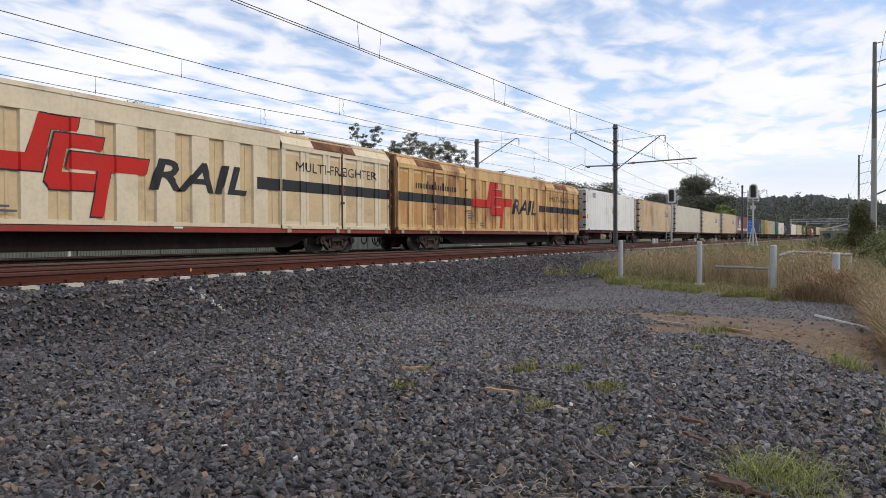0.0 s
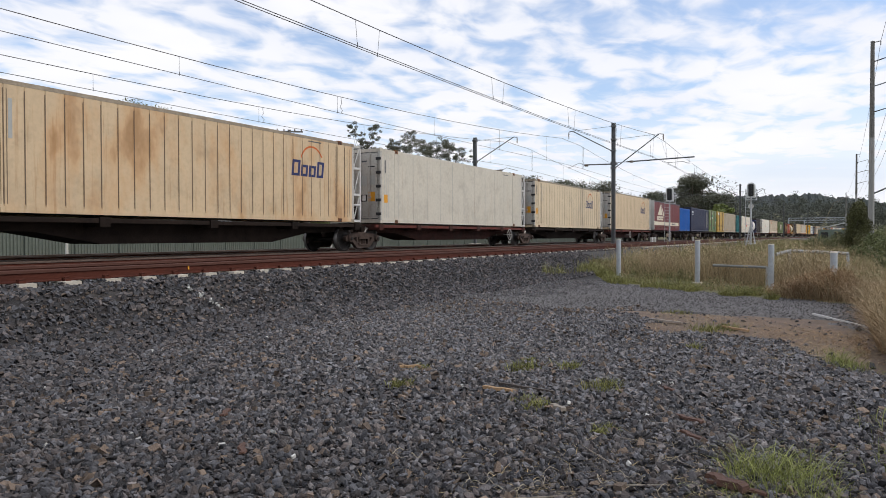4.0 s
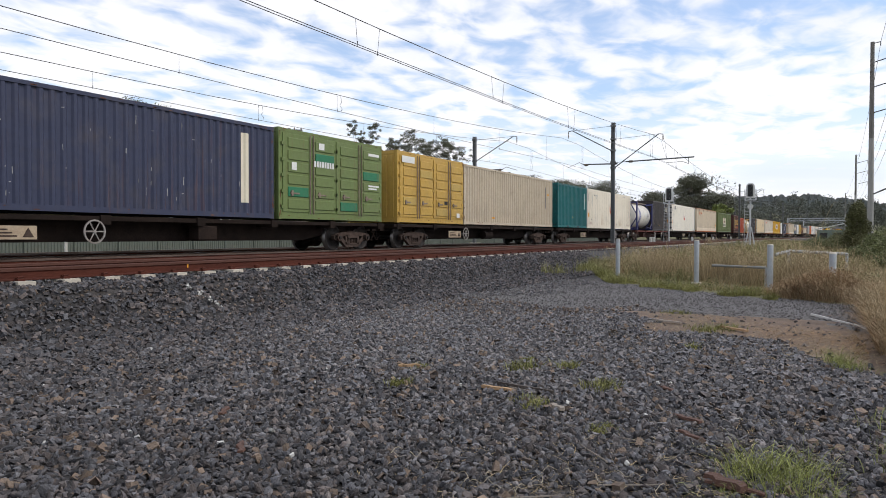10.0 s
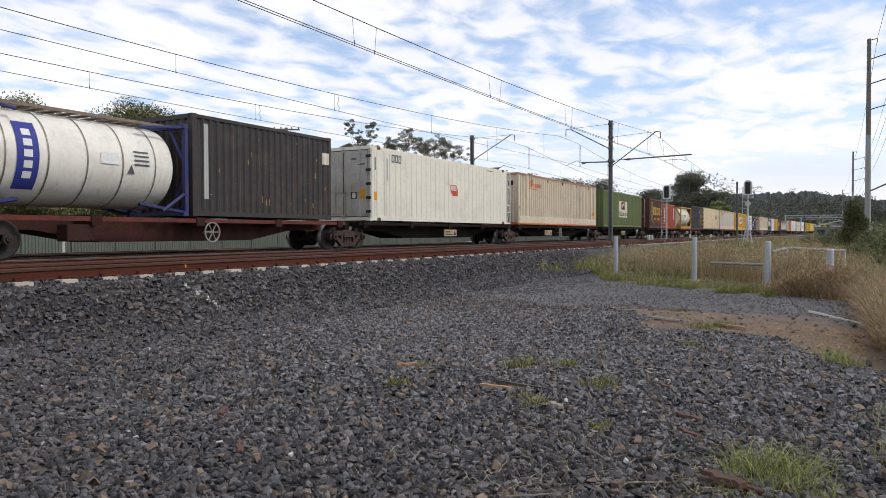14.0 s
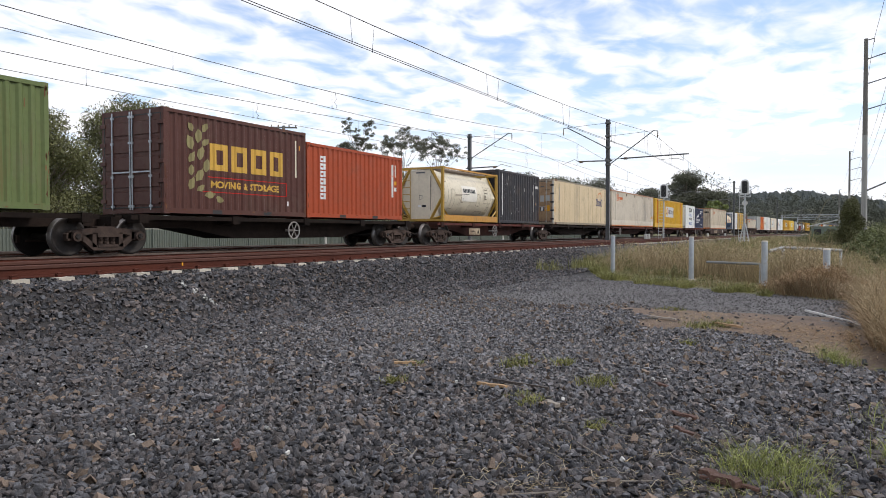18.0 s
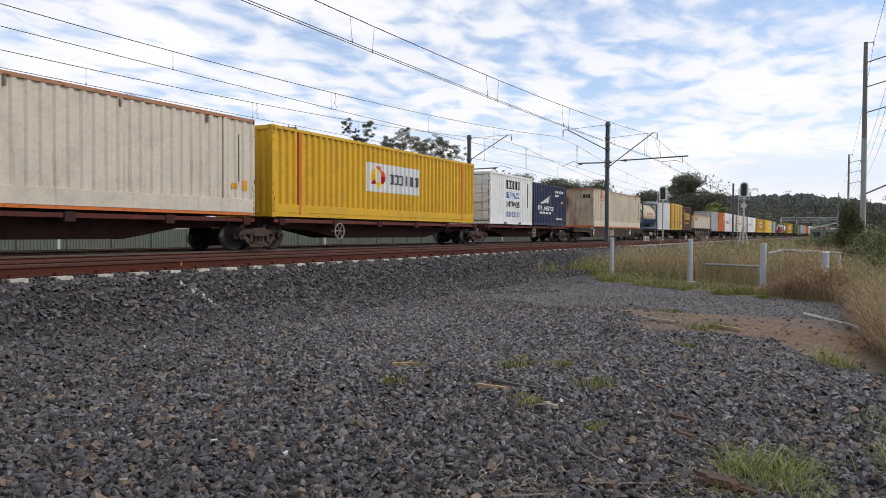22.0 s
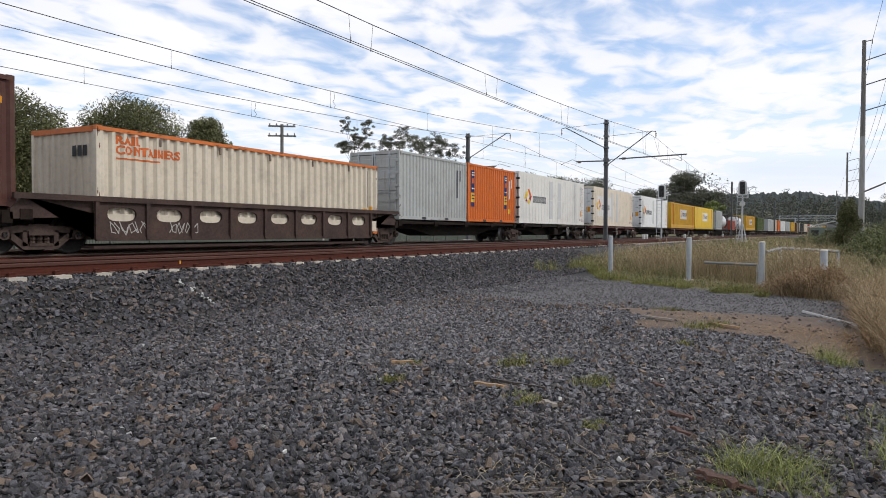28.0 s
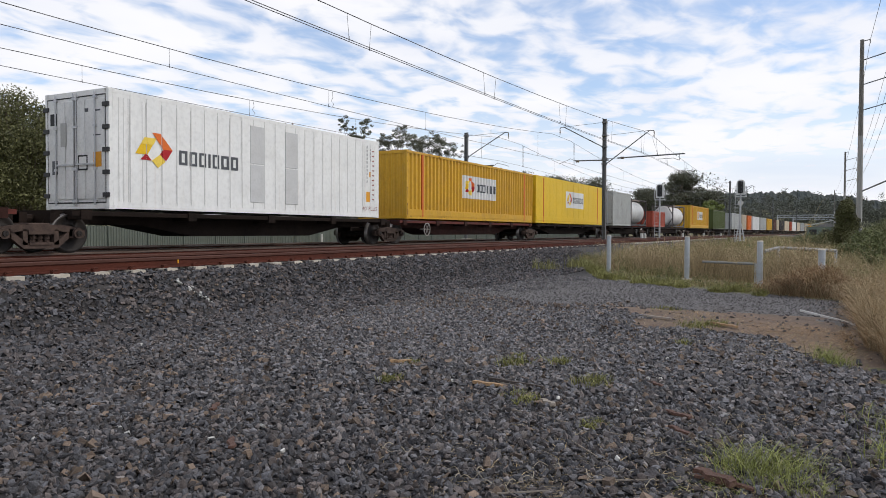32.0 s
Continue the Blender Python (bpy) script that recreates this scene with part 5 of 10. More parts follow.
# -- two long sliding-door vans
def van(u0, u1, cream, seed, label, rust):
    L, h = u1 - u0, (u1 - u0) / 2
    t = tagged(root("louvred_van"), label, "wagon", "sliding-door vans of the goods train")
    z0, eave, top, w = 0.88, 3.85, 4.12, 1.25
    body = colour("van_body_%d" % seed, cream, 0.25 if seed == 1 else 0.45, rust, 0.55, (0.20, 0.085, 0.03))
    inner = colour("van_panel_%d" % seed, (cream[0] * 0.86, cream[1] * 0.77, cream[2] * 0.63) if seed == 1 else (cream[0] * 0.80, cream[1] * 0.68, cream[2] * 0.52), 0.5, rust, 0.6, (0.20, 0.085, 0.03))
    roofm = colour("van_roof_%d" % seed, tuple(c * 0.8 for c in cream), 0.6, 0.6, 0.6, (0.18, 0.07, 0.03))
    red = colour("van_sill_%d" % seed, (0.27, 0.04, 0.028) if seed == 1 else (0.15, 0.034, 0.024), 0.4, 0.5)
    # three bays: door, fixed wall, door
    a, b = -h + 6.1, h - 6.4
    bm = bmesh.new()
    box(bm, -h + 0.1, h - 0.1, -w + 0.10, w - 0.10, z0, eave)
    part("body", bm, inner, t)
    n = 9
    p = (b - a) / n
    wall_line = [(a, 0.0)]
    for i in range(n):
        x = a + p * (i + 0.5)
        wall_line += [(x, 0.0), (x + 0.03, 0.075), (x + p * 0.46, 0.075), (x + p * 0.46 + 0.03, 0.0)]
    wall_line.append((b, 0.0))
    paint_line = [(x, d * 0.65) for x, d in wall_line]
    leaves = ((-h + 0.10, (-h + a) / 2), ((-h + a) / 2, a), (b, (b + h) / 2), ((b + h) / 2, h - 0.10))

    def leaf_line(x0, x1):
        """Fold line of one door leaf: broad sunk panels between paired ribs."""
        x0, x1 = x0 + 0.02, x1 - 0.02
        q = (x1 - x0) / 3.0
        out = [(x0, 0.0)]
        for k, (c, wd, d) in enumerate(((0.52, 0.66, 0.05), (1.07, 0.10, 0.022), (1.62, 0.70, 0.05), (2.18, 0.10, 0.022), (2.62, 0.50, 0.05))):
            l, r = x0 + q * (c - wd / 2), x0 + q * (c + wd / 2)
            out += [(l - 0.02, 0.0), (l, d), (r, d), (r + 0.02, 0.0)]
        return out + [(x1, 0.0)]

    for g in (-1, 1):
        y0, y1 = sorted((g * (w - 0.10), g * w))
        folded_panel("wall_panel", wall_line, z0 + 0.10, eave - 0.50, g * w, g, body, t, "cream pressed steel side with broad sunk flutes")
        bm = bmesh.new()
        box(bm, a, b, y0, y1, eave - 0.50, eave, 0.01)
        part("cornice", bm, body, t)
        bm = bmesh.new()
        box(bm, a, b, y0, y1 + (0.012 if g > 0 else 0), z0 + 0.0, z0 + 0.10)
        part("lower_rail", bm, body, t)
        for i in range(n):
            x = a + p * (i + 0.5)
            cut = p * 0.46
            tan = [(x + 0.031, 0.0), (x + 0.031 + cut * 0.40, 0.0), (x + 0.031 + cut * 0.44, -0.02), (x + cut * 0.54, -0.02), (x + cut * 0.60, 0.0), (x + cut - 0.001, 0.0)]
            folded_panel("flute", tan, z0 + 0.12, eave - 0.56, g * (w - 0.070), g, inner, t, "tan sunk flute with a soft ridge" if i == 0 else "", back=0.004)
        # doors: two leaves a bay
        for x0, x1 in leaves:
            ll = leaf_line(x0, x1)
            d = folded_panel("sliding_door", ll, z0 - 0.02, eave - 0.30, g * (w + 0.04), g, body, t, "cream ribbed sliding door", back=0.10)
            runs = {leaves[0][0]: 17, leaves[1][0]: 1, leaves[2][0]: 17, leaves[3][0]: 1}
            for k in (1, 9, 17):
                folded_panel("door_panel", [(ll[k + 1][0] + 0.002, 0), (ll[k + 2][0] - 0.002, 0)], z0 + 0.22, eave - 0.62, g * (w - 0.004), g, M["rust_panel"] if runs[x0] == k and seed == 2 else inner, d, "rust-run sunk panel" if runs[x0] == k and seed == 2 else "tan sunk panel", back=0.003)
            for lo, hi in ((z0 - 0.03, z0 + 0.10), (eave - 0.48, eave - 0.30)):
                bm = bmesh.new()
                yy0, yy1 = sorted((g * (w - 0.03), g * (w + 0.052)))
                box(bm, x0 + 0.02, x1 - 0.02, yy0, yy1, lo, hi, 0.012)
                part("door_rail", bm, body, d)
            # sloping hood over the door
            m_ = 4
            for k in range(m_):
                c0, c1 = x0 + 0.02 + (x1 - x0 - 0.04) * k / m_, x0 + 0.02 + (x1 - x0 - 0.04) * (k + 1) / m_ - 0.012
                bm = bmesh.new()
                near, back_ = g * (w + 0.06), g * (w - 0.17)
                low_ = [bm.verts.new(c) for c in ((c0, near, eave - 0.30), (c1, near, eave - 0.30), (c1, back_, eave + 0.06), (c0, back_, eave + 0.06))]
                up_ = [bm.verts.new((v.co.x, v.co.y, v.co.z - 0.03)) for v in low_]
                bm.faces.new(low_); bm.faces.new(up_[::-1])
                for i in range(4):
                    bm.faces.new((low_[i], up_[i], up_[(i + 1) % 4], low_[(i + 1) % 4]))
                bmesh.ops.recalc_face_normals(bm, faces=bm.faces)
                rusty = (k in (2, 3) and x0 in (leaves[0][0], leaves[2][0])) or (k == 0 and x0 in (leaves[1][0], leaves[3][0]))
                part("hood_plate", bm, M["rust_brown"] if rusty else body, d, "rust-eaten plate of the sloping hood" if rusty else "")
            bm = bmesh.new()
            yb = g * (w + 0.06)
            rod(bm, (x1 - 0.05, yb, z0), (x1 - 0.05, yb, eave - 0.35), 0.03, 6)
            for zz in (z0 + 0.9, z0 + 1.35, z0 + 1.9):
                box(bm, x1 - 0.14, x1 + 0.03, min(yb, yb + g * 0.05), max(yb, yb + g * 0.05), zz - 0.04, zz + 0.04)
            part("door_bar", bm, M["rust_brown"], d, "dark rusty locking bar")
            for xx in (x0 + 0.25, x1 - 0.4):
                bm = bmesh.new()
                box(bm, xx, xx + 0.2, min(yb, yb - g * 0.1), max(yb, yb - g * 0.1), z0 - 0.16, z0 + 0.06, 0.015)
                part("door_roller", bm, M["plate"], d)
    # roof, arched, with a gutter strip
    verts, faces = [], []
    arc_pts = [(-w - 0.02, eave - 0.02), (-w + 0.04, eave + 0.09), (-0.75, eave + 0.2), (0, eave + 0.27), (0.75, eave + 0.2), (w - 0.04, eave + 0.09), (w + 0.02, eave - 0.02)]
    xs = [a - 0.02 + (b - a + 0.04) * i / 8 for i in range(9)]
    for lo, hi, drop in ((a - 0.02, b + 0.02, 0.0), (-h + 0.08, a - 0.03, 0.0), (b + 0.03, h - 0.08, 0.0)):
        bm = bmesh.new()
        pts = arc_pts if lo > -h + 1 and hi < h - 1 else [(-w + 0.14, eave + 0.04), (-0.75, eave + 0.17), (0, eave + 0.22), (0.75, eave + 0.17), (w - 0.14, eave + 0.04)]
        l0 = [bm.verts.new((lo, y, z)) for y, z in pts]
        l1 = [bm.verts.new((hi, y, z)) for y, z in pts]
        for i in range(len(pts) - 1):
            bm.faces.new((l0[i], l1[i], l1[i + 1], l0[i + 1]))
        bm.faces.new(l0[::-1]); bm.faces.new(l1)
        bmesh.ops.recalc_face_normals(bm, faces=bm.faces)
        part("roof", bm, roofm, t)
    for e in (-1, 1):
        folded_panel("end_wall", [(-w + 0.05, 0.06), (w - 0.05, 0.06)], z0, eave + 0.05, e * (h - 0.02), e, M["van_end"], t, "rusty brown end wall in a grid of ribs", along_y=True)
        for zz in [z0 + 0.02 + k * 0.58 for k in range(6)]:
            bm = bmesh.new()
            xa, xb = sorted((e * (h - 0.10), e * (h - 0.02)))
            box(bm, xa, xb, -w + 0.05, w - 0.05, zz, zz + 0.09, 0.01)
            part("end_rib", bm, M["van_end"], t)
        for yy in (-w + 0.05, -w + 0.9, w - 1.0, w - 0.15):
            bm = bmesh.new()
            xa, xb = sorted((e * (h - 0.10), e * (h - 0.005)))
            box(bm, xa, xb, yy, yy + 0.1, z0, eave + 0.03, 0.01)
            part("end_post", bm, M["van_end"], t)
    bm = bmesh.new()
    box(bm, -h, h, -w - 0.01, w + 0.01, z0 - 0.16, z0 - 0.02)
    part("side_sill", bm, red, t, "dull red side sill")
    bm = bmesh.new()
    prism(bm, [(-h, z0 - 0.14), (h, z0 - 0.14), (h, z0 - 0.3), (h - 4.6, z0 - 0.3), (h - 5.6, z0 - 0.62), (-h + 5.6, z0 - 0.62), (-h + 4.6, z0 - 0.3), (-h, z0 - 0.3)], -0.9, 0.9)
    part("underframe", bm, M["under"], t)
    for e in (-1, 1):
        bm = bmesh.new()
        rod(bm, (e * h, 0, 0.8), (e * (h + 0.3), 0, 0.8), 0.11, 8)
        part("coupler", bm, M["under"], t)
        for y, x_ in ((-0.85, 0.35), (-0.6, 0.15), (0.5, 0.3)):
            pts = [(e * (h - x_ + 0.20 * math.cos(q_)), y, 0.56 - (0.34 if y < -0.7 else 0.26) * math.sin(q_)) for q_ in [math.pi * k / 6 for k in range(7)]]
            bm = bmesh.new()
            for p_, q_ in zip(pts, pts[1:]):
                rod(bm, p_, q_, 0.022, 6)
            part("brake_hose", bm, M["under"], t)
    bogie(t, -h + 3.2)
    bogie(t, h - 3.2)
    # stripe, emblem and name
    zs = 2.05
    for x0, x1, ln, wd in [(l0 + 0.03, l1 - 0.03, leaf_line(l0, l1), 2 * w + 0.08) for l0, l1 in leaves] + [(a + 0.02, a + 0.75, paint_line, 2 * w), (4.1, b - 0.02, paint_line, 2 * w)]:
        bm = bmesh.new()
        rect(bm, x0, x1, zs, zs + 0.36)
        decal(t, bm, ln, INK_CHARCOAL, "stripe", "charcoal stripe", wd, 0.013)
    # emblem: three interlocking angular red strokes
    ox = 0.0
    red_ink = INK_RED
    edge = INK_CREAM
    strokes = [
        [(-4.6, 2.05), (-4.6, 2.43), (-3.0, 2.43), (-2.72, 3.33), (-1.73, 3.33), (-1.8, 3.02), (-2.4, 3.02), (-2.66, 2.05)],
        [(-2.3, 2.95), (-1.05, 2.95), (-1.13, 2.64), (-2.02, 2.64), (-2.15, 2.08), (-1.3, 2.08), (-1.4, 1.68), (-2.45, 1.68), (-2.6, 1.85)],
        [(-1.95, 2.55), (0.23, 2.55), (0.13, 2.16), (-0.88, 2.16), (-1.08, 1.08), (-1.47, 1.08), (-1.22, 2.16), (-2.05, 2.16)],
    ]
    for grow, mat_, nm in ((0.035, INK_CHARCOAL, "emblem_edge"), (0.0, red_ink, "emblem")):
        bm = bmesh.new()
        for st in strokes:
            cx, cz = sum(p[0] for p in st) / len(st), sum(p[1] for p in st) / len(st)
            flat(bm, [(ox + x + math.copysign(grow, x - cx), z + math.copysign(grow, z - cz)) for x, z in st])
        bmesh.ops.triangulate(bm, faces=bm.faces[:])
        decal(t, bm, paint_line, mat_, nm, "interlocked angular red strokes" if grow == 0 else "", 2 * w, 0.013 if grow == 0 else 0.008)
    bm = lettering("RAIL", 0.22, 1.84, 1.12, 3.5, 0.22, bold=0.026)
    decal(t, bm, paint_line, INK_CHARCOAL, "lettering", "bold charcoal capital letters", 2 * w, 0.008)
    lo, hi = leaves[2][0] + 0.03, leaves[3][1] - 0.03
    both = leaf_line(*leaves[2]) + leaf_line(*leaves[3])
    bm = lettering("MULTI-FREIGHTER", 5.9, 2.72, 0.46, 4.6, bold=0.0)
    decal(t, bm, both, INK_CHARCOAL, "lettering", "thin charcoal capital letters", 2 * w + 0.08, 0.014)
    both = leaf_line(*leaves[0]) + leaf_line(*leaves[1])
    for i in range(19):
        x = -h + 1.55 + i * 0.19
        bm = bmesh.new()
        rect(bm, x, x + 0.11, 2.62, 2.84 + (0.12 if i in (5, 8, 12) else 0.0))
        decal(t, bm, both, INK_CHARCOAL, "name_bar", "", 2 * w + 0.08, 0.014)
    sp = [(a + 0.35, a + 1.1, z0 + 0.5, z0 + 0.52, INK_GREY), (a + 0.3, a + 1.2, z0 + 0.34, z0 + 0.36, INK_GREY)]
    stickers(t, None, sp + fine_print(a + 0.25, z0 + 0.9, 4, 0.7, INK_GREY, 0.11, 0.06) + fine_print(a + 1.6, z0 + 0.35, 2, 0.8, INK_GREY, 0.1, 0.05) + [(b - 4.2, b - 3.9, z0 - 0.06, z0 - 0.01, INK_WHITE)], 2 * w + 0.02)
    return ride(t, u0 + h, RAIL_Z)


van(0.92, 24.03, (0.69, 0.58, 0.41), 1, "cream steel sliding-door van with a red emblem and charcoal stripe", 0.14)
van(24.40, 47.49, (0.64, 0.415, 0.19), 2, "rust-stained tan sliding-door van with a red emblem", 0.9)

# -- five-unit set with refrigerated boxes
wagon(48.9, 63.0, 49.8, None, extras=(("plate", 53.2), ("wheel", 55.1), ("box", 56.4)), red=True)
wagon(64.0, 78.6, 63.6, None)
wagon(79.5, 94.6, 79.0, None, extras=(("wheel", 92.3),), red=True)
wagon(95.8, 110.4, 95.3, None)
wagon(111.6, 125.8, 111.0, 124.7, extras=(("wheel", 118.0),), red=True)


def cold_box(name, label, u0, u1, H, rgb, rust, seam, pitch=0.55, end="doors", mark=None, key="", tail=True, dirt=0.3, clean=False):
    m = colour("reefer_" + key, rgb, dirt, rust, 0.5, (0.36, 0.17, 0.055))
    t, line = shell(name, label, u0, u1 - u0, H, m, "seamed", end, pitch=pitch, seam_mat=seam, tail=tail, cat="container",
                    post_mat=m if clean else M["door_white"], top_mat=M["worn_trim"] if key in ("sand", "tan", "cream", "yellowed") else None, rail_mat=M["worn_trim"] if key == "sand" else None, door_mat=M["door_clean"] if clean else (M["door_rusty"] if key in ("sand", "tan") else M["door_white"]), rod_mat=M["silver"] if clean else M["door_white"])
    h = (u1 - u0) / 2
    # stout posts and lifting castings at the inner lifting points
    for x in (-6.0, 6.0):
        if abs(x) < h - 0.45:
            bm = bmesh.new()
            box(bm, x - 0.12, x + 0.12, -1.226, -1.19, 0.17, H - 0.12, 0.006)
            part("lifting_post", bm, m, t)
            for z in (0.06, H - 0.06):
                bm = bmesh.new()
                box(bm, x - 0.11, x + 0.11, -1.238, -1.12, z - 0.06, z + 0.075, 0.012)
                c = part("lifting_casting", bm, M["rust_brown"], t, "rusty lifting casting")
                # black disc on the solid casting paints the shade of its hole
                bm = bmesh.new()
                disc(bm, x, -1.243, -1.237, z, 0.038, 12)
                part("casting_hole", bm, M["black"], c)
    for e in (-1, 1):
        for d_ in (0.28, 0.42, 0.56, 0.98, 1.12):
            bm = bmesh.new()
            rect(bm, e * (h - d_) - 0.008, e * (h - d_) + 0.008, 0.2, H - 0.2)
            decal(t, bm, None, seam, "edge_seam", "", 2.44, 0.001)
    sp = [(-h + 0.24, -h + 0.50, 0.80, 1.12, INK_AMBER), (-h + 0.30, -h + 0.37, 1.95, 2.45, INK_GREY), (h - 2.6, h - 1.9, H - 0.2, H - 0.165, INK_GREY), (-h + 1.15, -h + 1.24, 1.6, 2.45, INK_MIST)]
    stickers(t, line, [] if clean else sp)
    for y0, y1, z0, z1, k in ((-0.98, -0.68, 0.85, 1.22, INK_AMBER), (-0.60, -0.34, 0.85, 1.12, INK_BLACK), (-0.55, -0.39, 0.88, 1.09, INK_WHITE), (-0.98, -0.66, H - 0.72, H - 0.68, INK_BLACK),
                              (-0.98, -0.70, 1.50, 1.85, INK_MIST), (-0.6, -0.34, 1.45, 1.85, INK_MIST), (-0.6, -0.36, H - 0.52, H - 0.46, INK_GREY), (0.35, 0.95, 1.45, 1.75, INK_MIST)) if not clean else (
                              (-0.98, -0.68, 1.05, 1.42, INK_AMBER), (-0.46, -0.10, 0.98, 1.36, INK_BLACK), (-0.42, -0.14, 1.02, 1.32, INK_WHITE), (-0.95, -0.70, H - 0.55, H - 0.51, INK_GREY), (-0.50, -0.36, H - 0.55, H - 0.46, INK_GREY), (-0.95, -0.68, H - 1.15, H - 1.12, INK_GREY),
                              (0.72, 0.98, H - 0.82, H - 0.52, INK_CHARCOAL), (0.35, 0.58, 1.6, 2.2, INK_MIST), (0.70, 0.92, 0.9, 1.25, INK_GREY)):
        bm = bmesh.new()
        face_x = -h - 0.022 - (0.003 if k is INK_WHITE else 0.0)
        pts = [(face_x, y0, z0), (face_x, y1, z0), (face_x, y1, z1), (face_x, y0, z1)]
        bm.faces.new([bm.verts.new(p) for p in pts][::-1])
        part("door_label", bm, k, t, "amber warning label" if k is INK_AMBER else "")
    return t, line, h


def cluster(t, line, x, z, k, H=2.9):
    """A navy name in slanted plain blocks under a thin orange arc and dots."""
    bm = bmesh.new()
    xx = x
    for wd, hg in ((0.40, 0.52), (0.34, 0.38), (0.36, 0.38), (0.36, 0.54)):
        # one tall block, two lower ones, one tall
        hollow(bm, xx, xx + wd * k, z, z + hg * k, 0.12 * hg * k, 0.105 * k)
        xx += (wd + 0.06) * k
    decal(t, bm, line, INK_NAVY, "name_blocks", "navy slanted name blocks")
    bm = bmesh.new()
    for i in range(12):
        a0, a1 = 0.15 * math.pi + i * 0.062 * math.pi, 0.15 * math.pi + (i + 1) * 0.062 * math.pi
        cx, cz, r = x + 1.05 * k, z + 0.42 * k, 0.62 * k
        flat(bm, [(cx + r * math.cos(a0), cz + r * math.sin(a0)), (cx + r * math.cos(a1), cz + r * math.sin(a1)), (cx + (r - 0.06) * math.cos(a1), cz + (r - 0.06) * math.sin(a1)), (cx + (r - 0.06) * math.cos(a0), cz + (r - 0.06) * math.sin(a0))])
    decal(t, bm, line, INK_ORANGE, "arc", "thin orange arc")


def shield(t, line, x, z, k, kz=None, lit=True):
    """A red block with a cut corner and three pale blocks in it."""
    kz = kz or k
    flat_pts = [(x + 0.30 * k, z), (x + 1.0 * k, z), (x + 1.0 * k, z + 0.6 * kz), (x + 0.8 * k, z + kz), (x, z + kz), (x, z + 0.4 * kz)]
    bm = bmesh.new()
    flat(bm, flat_pts)
    decal(t, bm, line, ink("vermilion", (0.55, 0.07, 0.03)), "emblem", "red block with cut corners")
    if lit:
        bm = bmesh.new()
        word_bars(bm, x + 0.1 * k, z + 0.5 * kz, 0.4 * kz, (0.75, 0.75, 0.7), 0.15)
        decal(t, bm, line, INK_WHITE, "emblem_blocks", "", proud=0.010)


t, line, h = cold_box("refrigerated_container", "white refrigerated container with grey end doors and a small red emblem", 49.14, 62.63, 2.90, (0.81, 0.79, 0.74), 0.06, SEAM_GREY, 0.55, key="white", dirt=0.2)
shield(t, line, -0.17, 1.25, 0.76, 0.5)
GHOST = ink("ghost", (0.60, 0.61, 0.62))
stickers(t, line, [(-0.75, 1.0, 2.72, 2.77, INK_GOLD), (-1.95, -1.88, 1.25, 1.65, GHOST), (-1.78, -1.62, 1.2, 1.8, GHOST), (-1.5, -1.38, 1.1, 1.75, GHOST), (-1.25, -1.2, 1.0, 1.6, GHOST), (1.0, 1.12, 1.3, 1.6, GHOST), (1.3, 1.42, 1.35, 1.6, GHOST), (1.6, 1.7, 1.3, 1.55, GHOST), (-1.3, -0.95, 0.62, 0.66, GHOST), (0.7, 1.05, 0.6, 0.64, GHOST)])
bm = bmesh.new(); word_bars(bm, -h + 1.6, 2.34, 0.32, (0.7, 0.7, 0.65), 0.12, 0.05); decal(t, bm, line, INK_GREY, "name_blocks", "grey name blocks")
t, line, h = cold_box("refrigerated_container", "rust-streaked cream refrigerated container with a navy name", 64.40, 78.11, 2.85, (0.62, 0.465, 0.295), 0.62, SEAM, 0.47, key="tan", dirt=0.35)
cluster(t, line, 3.4, 1.48, 1.0)
t, line, h = cold_box("refrigerated_container", "pale grey-cream refrigerated container with an open end frame", 79.86, 94.16, 2.90, (0.60, 0.55, 0.46), 0.3, SEAM_GREY, 1.2, key="pale", dirt=0.35)
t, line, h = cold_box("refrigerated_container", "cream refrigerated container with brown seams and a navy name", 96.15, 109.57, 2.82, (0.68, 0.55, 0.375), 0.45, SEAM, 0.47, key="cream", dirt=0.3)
cluster(t, line, 3.05, 1.44, 1.0)
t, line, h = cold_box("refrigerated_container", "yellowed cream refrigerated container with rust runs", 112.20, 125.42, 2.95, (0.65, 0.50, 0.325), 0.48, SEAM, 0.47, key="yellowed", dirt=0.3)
cluster(t, line, 3.1, 1.5, 1.0)

# -- single wagons
wagon(126.9, 145.9, 128.7, 144.1, extras=(("plate", 133.2), ("wheel", 134.6), ("tank", 137.5)))
wagon(146.4, 165.0, 148.4, 163.2, extras=(("plate", 150.4), ("wheel", 152.4), ("box", 156.0)))
wagon(165.7, 184.3, 167.7, 182.3, extras=(("plate", 170.9), ("wheel", 172.0), ("tank", 175.0)))
wagon(184.9, 204.0, 186.9, 202.0, extras=(("plate", 190.3), ("wheel", 198.5)))


